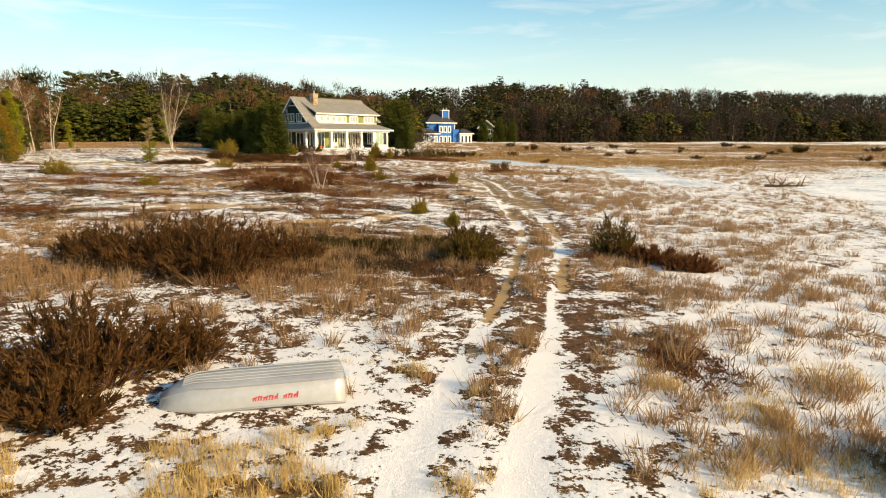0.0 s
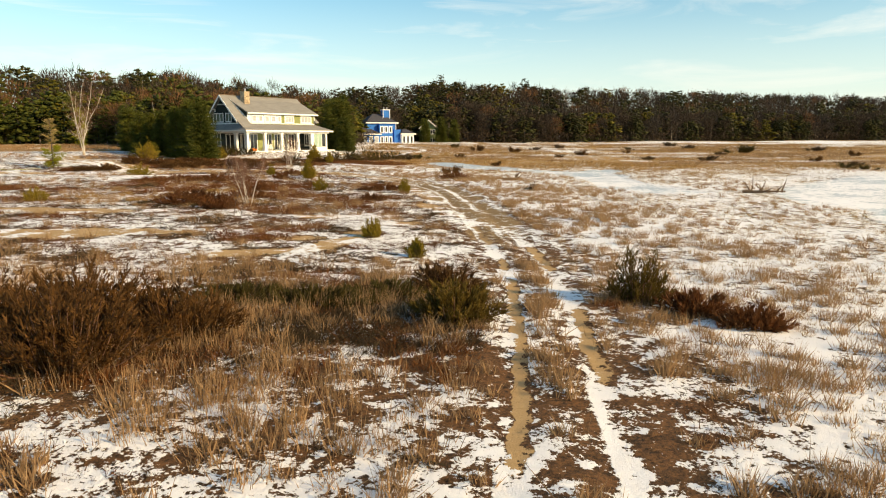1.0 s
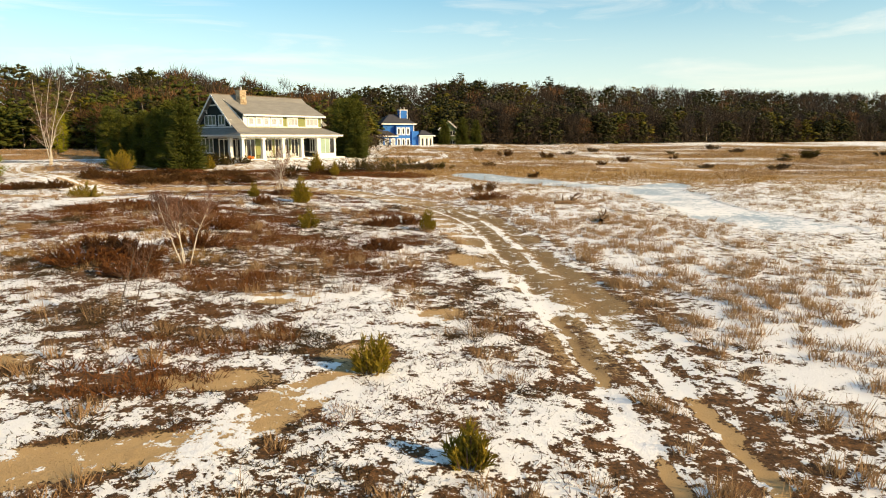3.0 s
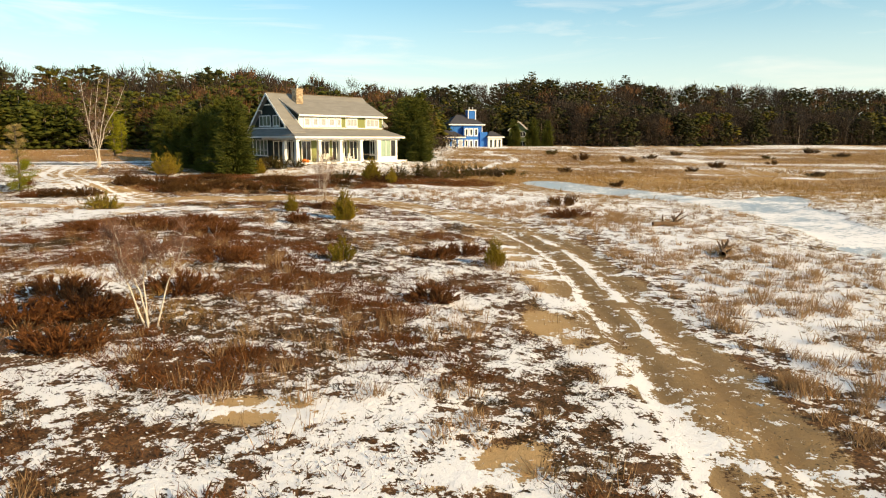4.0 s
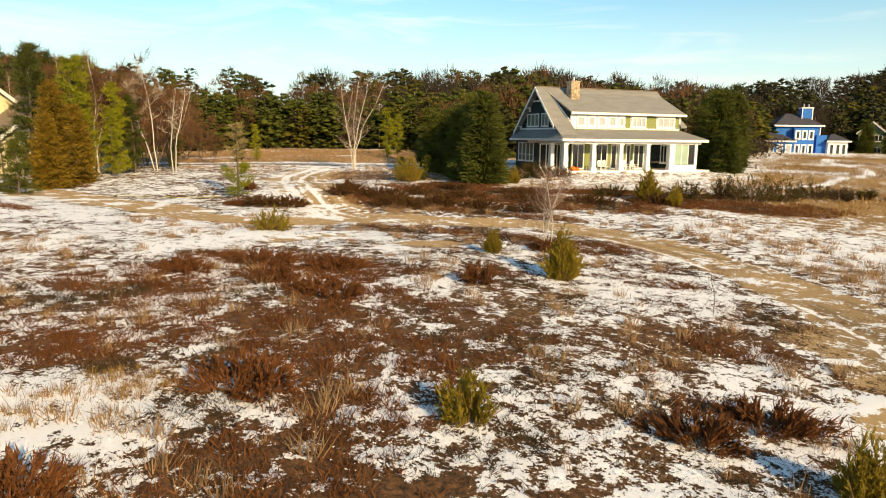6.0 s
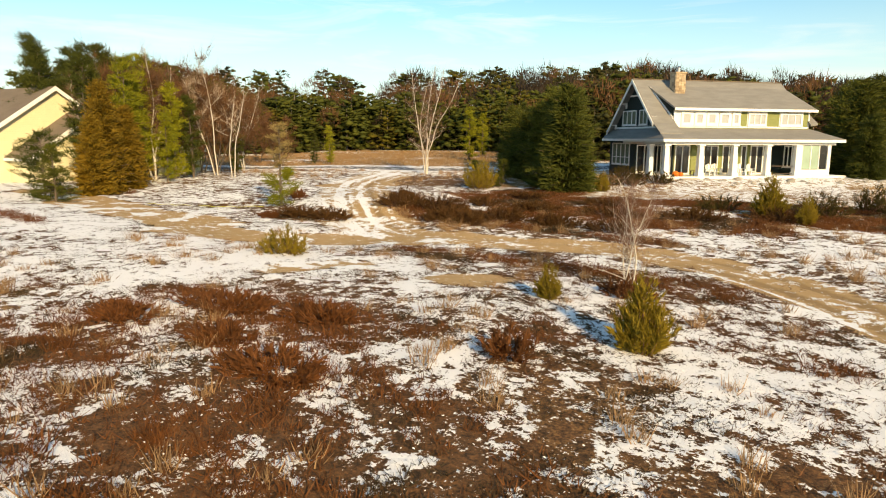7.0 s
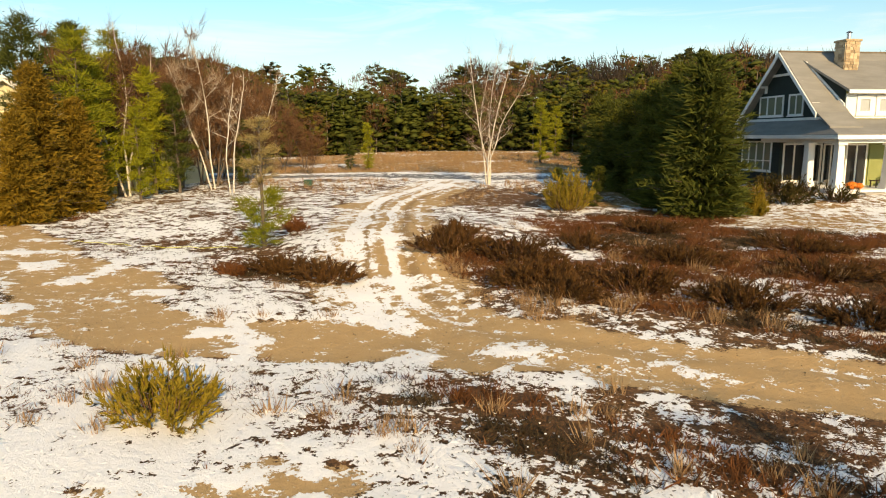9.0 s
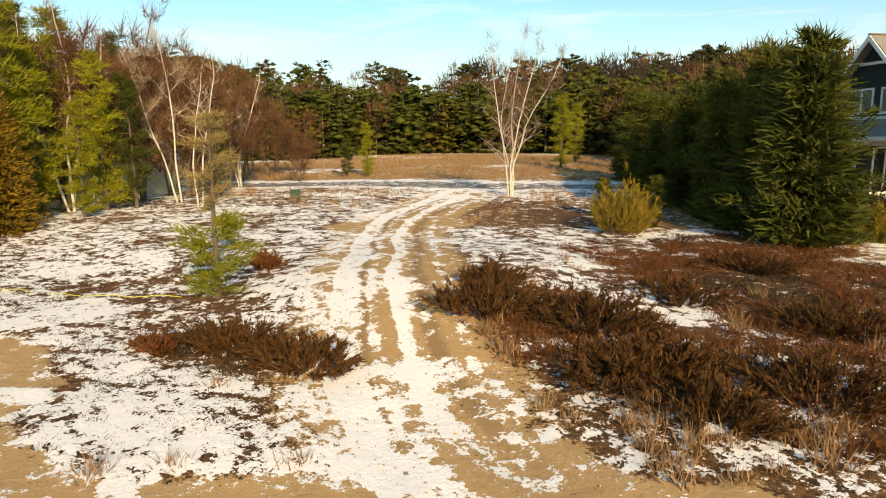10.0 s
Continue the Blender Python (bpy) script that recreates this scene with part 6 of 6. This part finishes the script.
# ---- other houses ----
def gable_block(name, parent, x0, x1, y0, y1, z0, eave, ridge, wall_m, roof_m, over=0.4):
    """A block with its ridge along x: walls as one mesh, two roof slopes and white rakes."""
    ym = (y0 + y1) / 2
    bm = bmesh.new()
    prism(bm, [(x0, y0, z0), (x0, y1, z0), (x0, y1, eave), (x0, ym, ridge), (x0, y0, eave)], (x1 - x0, 0, 0))
    wall = part("wall", bm, wall_m, parent)
    k = (ridge - eave) / (y1 - ym)
    for sgn, ye in ((-1, y0), (1, y1)):
        yo, zo = ye + sgn * over, eave - k * over
        part("roof", slab([(x0 - over, ym, ridge + 0.2), (x1 + over, ym, ridge + 0.2), (x1 + over, yo, zo + 0.2), (x0 - over, yo, zo + 0.2)], 0.18), roof_m, parent)
        bm = bmesh.new()
        prism(bm, [(x1 + over + 0.002, ym, ridge + 0.22), (x1 + over + 0.002, yo, zo + 0.22), (x1 + over + 0.002, yo, zo - 0.16), (x1 + over + 0.002, ym, ridge - 0.16)], (0.07, 0, 0))
        part("rake_board", bm, M_WHITE, parent)
        part("fascia", boxes((x0 - over, x1 + over, min(yo, yo + sgn * 0.07), max(yo, yo + sgn * 0.07), zo - 0.1, zo + 0.14)), M_WHITE, parent)
    return wall


def yellow_house():
    h = thing("house", pose(-68.4, 82.2, 2.2, 0, 0, 8), "pale yellow house with brown shingle roofs and white trim", "house")
    gable_block("main", h, -16, 0.0, -5.6, 5.6, -0.6, 4.3, 8.1, M_YELLOW, M_SHINGLE_BROWN)
    gable_block("wing", h, -1.0, 3.4, -4.2, 11.0, -0.6, 2.3, 7.4, M_YELLOW, M_SHINGLE_BROWN)
    window(h, "window", "x", 3.4, 0.2, 2.0, 0.6, 2.2, 2, M_GLASS, 1)
    window(h, "window", "y", -5.6, -9, -7, 1.0, 2.6, 2, M_GLASS)
    window(h, "window", "y", -5.6, -4.6, -2.4, 1.0, 2.6, 2, M_GLASS)
    bm = bmesh.new()
    bmesh.ops.create_cone(bm, cap_ends=True, segments=8, radius1=0.1, radius2=0.1, depth=1.2, matrix=pose(-5.5, -2.5, 7.0))
    part("vent_pipe", bm, M_METAL, h)
    return h


def shed():
    h = thing("shed", pose(-71.5, 93.5, 2.55, 0, 0, 30), "low pale shed with a light roof behind trees", "shed")
    gable_block("shed", h, -3.5, 3.5, -2.4, 2.4, -0.4, 2.3, 3.6, M_YELLOW, M_SLAB, 0.3)
    window(h, "window", "y", -2.4, -1.2, 0.6, 0.9, 1.9, 2, M_GLASS)


def hip_roof(parent, x0, x1, y0, y1, z, rise, inset, over=0.5, m=None):
    x0, x1, y0, y1 = x0 - over, x1 + over, y0 - over, y1 + over
    ym = (y0 + y1) / 2
    a, b = (x0 + inset, ym, z + rise), (x1 - inset, ym, z + rise)
    c = [(x0, y0, z), (x1, y0, z), (x1, y1, z), (x0, y1, z)]
    roof = part("roof", slab([c[0], c[1], b, a]), m or M_SHINGLE_DARK, parent)
    part("slope", slab([c[1], c[2], b], 0.12), m or M_SHINGLE_DARK, roof)
    part("slope", slab([c[2], c[3], a, b]), m or M_SHINGLE_DARK, roof)
    part("slope", slab([c[3], c[0], a], 0.12), m or M_SHINGLE_DARK, roof)
    part("fascia", boxes((x0, x1, y0 - 0.09, y0 - 0.005, z - 0.32, z + 0.04)), M_WHITE, roof)
    part("fascia", boxes((x1 + 0.005, x1 + 0.09, y0, y1, z - 0.32, z + 0.04)), M_WHITE, roof)
    return roof


def blue_house():
    h = thing("house", pose(-13.6, 230.2, 2.5, 0, 0, 22), "bright blue house with white trimmed windows and dark roof", "house")
    part("wall", boxes((1.0, 11.0, 0.0, 9.0, -1.2, 7.6)), M_BLUE, h, "bright blue boarded wall")
    part("side_wing", boxes((-2.5, 4.0, -3.2, 6.0, -1.2, 3.9)), M_BLUE, h)
    part("sunroom", boxes((12.2, 16.6, -2.2, 4.0, -1.2, 4.0)), M_WHITE, h, "white glazed sunroom")
    part("link", boxes((10.0, 12.3, -1.0, 5.0, -1.2, 5.4)), M_BLUE, h)
    part("bay", boxes((4.6, 9.2, -1.6, 0.2, -1.2, 7.0)), M_BLUE, h, "blue two-storey window bay")
    hip_roof(h, 1.0, 11.0, 0.0, 9.0, 7.7, 2.9, 4.2, 0.7)
    hip_roof(h, -2.5, 4.0, -3.2, 6.0, 4.0, 2.2, 3.0)
    hip_roof(h, 12.2, 16.6, -2.2, 4.0, 4.1, 1.6, 2.2)
    ch = part("chimney", boxes((7.4, 9.9, 2.4, 4.4, 8.2, 11.8)), M_BLUE, h, "blue boarded chimney with white corners")
    part("chimney_cap", boxes((7.25, 10.05, 2.25, 4.55, 11.8, 12.05)), M_WHITE, ch)
    for x in (7.38, 9.72):
        part("corner_board", boxes((x, x + 0.2, 2.32, 2.4, 8.4, 11.8)), M_WHITE, ch)
    for x in (8.1, 9.2):
        bm = bmesh.new()
        bmesh.ops.create_cone(bm, cap_ends=True, segments=8, radius1=0.16, radius2=0.16, depth=0.9, matrix=pose(x, 3.4, 12.4))
        part("flue", bm, M_METAL, ch)
    for x in (5.0, 6.5, 8.0):
        window(h, "window", "y", -1.6, x - 0.1, x + 1.1, 4.3, 6.5, 1, M_GLASS, frame_w=0.3)
        window(h, "window", "y", -1.6, x - 0.1, x + 1.1, -0.3, 3.2, 1, M_GLASS, frame_w=0.3)
    for x in (-1.6, 0.4, 2.3):
        window(h, "window", "y", -3.2, x, x + 1.4, 0.2, 3.2, 1, M_GLASS_PALE, frame_w=0.22)
    for x in (12.5, 13.9, 15.2):
        window(h, "window", "y", -2.2, x, x + 1.1, 0.3, 3.4, 1, M_GLASS, frame_w=0.2)
    part("corner_board", boxes((10.9, 11.1, -0.1, 0.0, 0, 7.4)), M_WHITE, h)
    part("deck", boxes((-3.0, 18.0, -5.5, -1.6, -1.0, -0.4)), M_WHITE, h, "pale raised deck")
    return h


def pale_house():
    h = thing("house", pose(8.4, 258.0, 2.8, 0, 0, -98), "pale green gabled house half hidden by trees", "house")
    gable_block("pale", h, -8, 0, -3.0, 3.0, -1, 6.2, 8.8, M_OLIVE, M_SHINGLE_BROWN, 0.5)
    for z in (0.6, 3.8):
        window(h, "window", "x", 0.0, -2.4, -0.6, z, z + 1.7, 2, M_GLASS, 1)
        window(h, "window", "x", 0.0, 0.6, 2.4, z, z + 1.7, 2, M_GLASS, 1)


yellow_house()
shed()
blue_house()
pale_house()


# ---- the upturned boat ----
def boat():
    b = thing("rowing_boat", pose(-2.26, 11.7, on_ground(-2.4, 11.4) + 0.02, 0, 0, 197), "upturned dull aluminium rowing boat lying on snow", "boat")
    n = 17
    secs = []
    for i in range(n):
        k = i / (n - 1)
        x = 3.10 * k
        g = 0.60 * (1 - max(0, (k - 0.62) / 0.38) ** 2.2 * 0.62)
        bt = 0.50 * (1 - max(0, (k - 0.60) / 0.40) ** 2.2 * 0.74)
        top = 0.47 - 0.24 * max(0, (k - 0.80) / 0.20) ** 1.6
        gun = 0.03 + 0.05 * math.sin(math.pi * k)
        mid_z = gun + (top - gun) * 0.55
        secs.append([(x, -g, gun), (x, -g * 0.99, gun + 0.05), (x, -(g * 0.45 + bt * 0.55) - 0.015, mid_z), (x, -bt, top - 0.03), (x, -bt * 0.86, top), (x, -bt * 0.3, top + 0.022), (x, 0, top + 0.03), (x, bt * 0.3, top + 0.022), (x, bt * 0.86, top), (x, bt, top - 0.03), (x, (g * 0.45 + bt * 0.55) + 0.015, mid_z), (x, g * 0.99, gun + 0.05), (x, g, gun)])
    bm = bmesh.new()
    rows = [[bm.verts.new(p) for p in sec] for sec in secs]
    for a, c in zip(rows, rows[1:]):
        for j in range(len(a) - 1):
            bm.faces.new((a[j], c[j], c[j + 1], a[j + 1])).smooth = True
    bm.faces.new(rows[0])
    bm.faces.new(rows[-1][::-1])
    part("hull", bm, M_ALU, b)

    def rail(name, pts, r, m=M_ALU_TRIM):
        s = Soup()
        tube(s, pts, [r] * len(pts), 6)
        part(name, s.mesh(name, m, True), m, b)

    for sgn in (0, 12):
        rail("gunwale", [sec[sgn] for sec in secs], 0.022)
    for j in (3, 9):
        rail("chine", [(p[0], p[1] * 1.01, p[2] + 0.004) for p in (sec[j] for sec in secs)], 0.009)
    for f in (-0.62, -0.32, 0.0, 0.32, 0.62):
        rail("strake", [(sec[6][0], sec[4][1] * f / 0.86 * -1, sec[6][2] - 0.008 + 0.012) for sec in secs[:-2]], 0.012, M_ALU)
    part("transom", boxes((-0.03, 0.0, -0.52, 0.52, 0.06, 0.45), bevel=0.01), M_ALU_TRIM, b)
    # red lettering on the lit side, as plain strokes
    rng = random.Random(2)
    def stroke(x0, x1, z0, z1):
        g = 0.60
        def side(z):
            k = min(1, max(0, (z - 0.06) / 0.24))
            return (g * 0.99) * (1 - k) + (g * 0.45 + 0.5 * 0.55 + 0.015) * k + 0.006
        bm = bmesh.new()
        v = [bm.verts.new(p) for p in ((x0 + 0.02, side(z0), z0), (x1 + 0.02, side(z0), z0), (x1, side(z1), z1), (x0, side(z1), z1))]
        w = [bm.verts.new((q.co.x, q.co.y + 0.006, q.co.z)) for q in v]
        bm.faces.new(w)
        for i in range(4):
            bm.faces.new((v[i], v[(i + 1) % 4], w[(i + 1) % 4], w[i]))
        part("letter", bm, M_RED, b)
    x = 0.80
    for word in (3, 5):
        for i in range(word):
            w = rng.uniform(0.055, 0.075)
            hi = 0.285 if i else 0.31
            stroke(x, x + w * 0.35, 0.19, hi - 0.02)
            stroke(x + w * 0.35, x + w, 0.225 + 0.02 * (i % 2), 0.25 + 0.02 * (i % 2))
            stroke(x + w * 0.72, x + w, 0.19, 0.225 + 0.02 * (i % 2))
            x += w + 0.022
        x += 0.07
    return b


boat()


# ---- porch furniture and steps ----
def on_house(u, v, w, turn=0.0):
    return H @ pose(u, v, w, 0, 0, turn)


def porch_chair(u, v, turn, label="white slatted porch chair with wide arms"):
    c = thing("porch_chair", on_house(u, v, 0.0, turn), label, "chair", "porch chairs")
    for i in range(5):
        part("back_slat", boxes((-0.28 + i * 0.115, -0.19 + i * 0.115, 0.26 + 0.02 * abs(i - 2), 0.29 + 0.02 * abs(i - 2), 0.3, 1.08 - 0.05 * abs(i - 2))), M_WHITE, c)
    part("seat", boxes((-0.28, 0.28, -0.28, 0.28, 0.34, 0.38), bevel=0.008), M_WHITE, c)
    for sx in (-1, 1):
        part("arm", boxes((sx * 0.36 - 0.07, sx * 0.36 + 0.07, -0.36, 0.34, 0.58, 0.61), bevel=0.008), M_WHITE, c)
        part("leg", boxes((sx * 0.31 - 0.04, sx * 0.31 + 0.04, -0.32, -0.24, 0.0, 0.58)), M_WHITE, c)
        part("leg", boxes((sx * 0.31 - 0.04, sx * 0.31 + 0.04, 0.2, 0.28, 0.0, 0.58)), M_WHITE, c)
    return c


for u, v, turn in ((5.6, 1.3, 10), (8.0, 1.2, -15), (8.9, 1.4, 5), (9.9, 1.3, 20), (6.6, 1.9, 0)):
    porch_chair(u, v, turn)
tb = thing("low_table", on_house(4.2, 1.3, 0.0), "low dark wooden table on the porch", "table")
part("top", boxes((-0.5, 0.5, -0.3, 0.3, 0.42, 0.46)), M_DRIFTWOOD, tb)
for sx in (-0.42, 0.42):
    for sy in (-0.24, 0.24):
        part("leg", boxes((sx - 0.03, sx + 0.03, sy - 0.03, sy + 0.03, 0, 0.42)), M_DRIFTWOOD, tb)


def pumpkin(u, v, r):
    p = thing("pumpkin", on_house(u, v, 0.0), "round orange pumpkin on the porch floor", "pumpkin", "pumpkins")
    bm = bmesh.new()
    bmesh.ops.create_uvsphere(bm, u_segments=20, v_segments=10, radius=r)
    for q in bm.verts:
        a = math.atan2(q.co.y, q.co.x)
        k = 1 - 0.07 * abs(math.sin(a * 5))
        q.co = Vector((q.co.x * k, q.co.y * k, q.co.z * 0.8 + r * 0.78))
    part("body", bm, M_PUMPKIN, p)
    bm = bmesh.new()
    bmesh.ops.create_cone(bm, cap_ends=True, segments=6, radius1=r * 0.16, radius2=r * 0.08, depth=r * 0.4, matrix=pose(0, 0, r * 1.62))
    part("stalk", bm, M_BARK, p)


for u, v, r in ((1.5, 0.35, 0.30), (2.05, 0.4, 0.24), (1.75, 0.8, 0.26)):
    pumpkin(u, v, r)

def stone_step(i, u, v, w, turn):
    s = thing("stone_step", on_house(u, v, w, turn), "flat grey stone step in the snowy bank", "step", "porch steps")
    part("slab", boxes((-0.85, 0.85, -0.3, 0.3, -0.3, 0.0), bevel=0.03), M_SLAB, s)


for i in range(5):
    stone_step(i, 2.3 + 0.16 * i, -0.62 - 0.66 * i, -0.14 - 0.17 * i, rnd.uniform(-8, 8))


def boulder(x, y, r, seed, m=None):
    b = thing("boulder", pose(x, y, on_ground(x, y, r * 0.12), 0, 0, seed * 40), "rounded grey fieldstone boulder half in snow", "boulder", "boulders before the porch")
    bm = bmesh.new()
    bmesh.ops.create_icosphere(bm, subdivisions=3, radius=r)
    for q in bm.verts:
        k = 1 + 0.28 * noise.noise(q.co * (1.3 / r) + Vector((seed, 0, 0)))
        q.co = Vector((q.co.x * k * 1.25, q.co.y * k, q.co.z * k * 0.75))
    for f in bm.faces:
        f.smooth = True
    part("stone", bm, M_SLAB, b)


rb = random.Random(8)
for i in range(38):
    u, v = rb.uniform(3.4, 20.5), rb.uniform(-3.8, -0.6)
    p = on_house(u, v, 0).translation
    boulder(p.x, p.y, rb.uniform(0.14, 0.28) if i > 6 else rb.uniform(0.32, 0.46), i)


# ---- driftwood, shrubs and small things in the field ----
def log_tangle(x, y, length, turn, seed, label):
    rng = np.random.default_rng(seed)
    t = thing("driftwood_log", pose(x, y, on_ground(x, y, 0.02), 0, 0, turn), label, "log", "driftwood")
    s = Soup()
    limb(s, (-length / 2, 0, 0.16), (1, 0, 0.05), length, 0.17, rng, 0.05, 6, 7)
    part("trunk", s.mesh("trunk", M_DRIFTWOOD), None, t)
    for i in range(9):
        s = Soup()
        a = rng.uniform(-1, 1)
        limb(s, (length * rng.uniform(-0.35, 0.45), 0, 0.2), (rng.uniform(-0.5, 1), a, rng.uniform(0.3, 1.2)), length * rng.uniform(0.22, 0.5), 0.075, rng, 0.18, 4, 5)
        part("branch", s.mesh("branch", M_DRIFTWOOD), None, t)


log_tangle(9.6, 72.7, 2.0, 20, 3, "weathered driftwood branches lying in russet grass")
log_tangle(9.8, 63.4, 1.5, 70, 4, "weathered driftwood log lying in russet grass")
log_tangle(28.3, 60.2, 3.2, -25, 5, "long weathered driftwood log beside a frozen pool")
far_bush = [bush_meshes(900 + i, 2.2, 1.6, 1.5, m, 220, 8, 0.8, 0.34, 0.08) for i, m in enumerate((M_JUNIPER_GREEN, M_HEATH, M_JUNIPER))]
for i, (x, y, k, s) in enumerate(((42, 124, 1, 0.55), (50, 118, 1, 0.7), (59, 95, 0, 0.6), (60.5, 93, 0, 0.5), (68, 116, 2, 0.6), (15.5, 156, 2, 0.9), (41, 188, 1, 0.8), (72, 150, 0, 1.3), (95, 160, 1, 0.9), (84, 118, 0, 0.6), (108, 135, 1, 0.8), (-0.5, 108.5, 1, 0.7), (1.6, 110.5, 0, 0.6), (12, 178, 0, 0.9), (78, 205, 1, 1.0), (22, 148, 2, 0.8), (30, 166, 1, 0.6), (34, 138, 2, 0.7), (55, 172, 0, 0.6), (63, 140, 1, 0.55), (47, 150, 2, 0.5), (27, 128, 2, 0.45), (88, 136, 2, 0.7), (74, 182, 1, 0.8), (98, 112, 0, 0.55), (8.5, 118, 2, 0.5), (4.6, 83.2, 2, 0.62), (12.5, 104, 2, 0.45), (66, 103, 1, 0.5))):
    plant("marsh_shrub", x, y, far_bush[k], "dark rounded shrub in tan marsh grass", "shrub", "marsh shrubs", 47 * i, s)
box_x, box_y = -57.6, 99.2
ub = thing("utility_box", pose(box_x, box_y, on_ground(box_x, box_y, 0.03), 0, 0, 35), "small dark green utility box beside the road", "utility box")
part("cabinet", boxes((-0.28, 0.28, -0.2, 0.2, 0, 0.42), bevel=0.02), M_BOXGREEN, ub)
part("lid", boxes((-0.3, 0.3, -0.22, 0.22, 0.42, 0.46), bevel=0.015), M_BOXGREEN, ub)
for i, (x0, y0, x1, y1) in enumerate(((-44.0, 80.6, -40.6, 83.2), (-47.5, 79.0, -44.6, 80.4))):
    tp = thing("warning_tape", pose(x0, y0, on_ground(x0, y0) + 0.03), "strip of yellow tape lying across snow", "tape", "yellow tape")
    s = Soup()
    pts = [(k / 8 * (x1 - x0), k / 8 * (y1 - y0), on_ground(x0 + k / 8 * (x1 - x0), y0 + k / 8 * (y1 - y0)) - on_ground(x0, y0) + 0.05 + 0.04 * math.sin(k * 2.1)) for k in range(9)]
    tube(s, pts, [0.011] * 9, 4)
    part("strip", s.mesh("strip", M_TAPE), None, tp)
for i, (x, y, s) in enumerate(((6.8, 248.0, 0.72), (12.6, 250.0, 0.84), (17.5, 252.0, 0.7), (-17.0, 214.0, 0.7), (-18.5, 205.0, 0.6), (-15.6, 226.0, 0.62))):
    plant("pine_tree", x, y, big[i % 2], "dark green pine standing close to a distant house", "tree", "pines near the blue house", 61 * i, s)
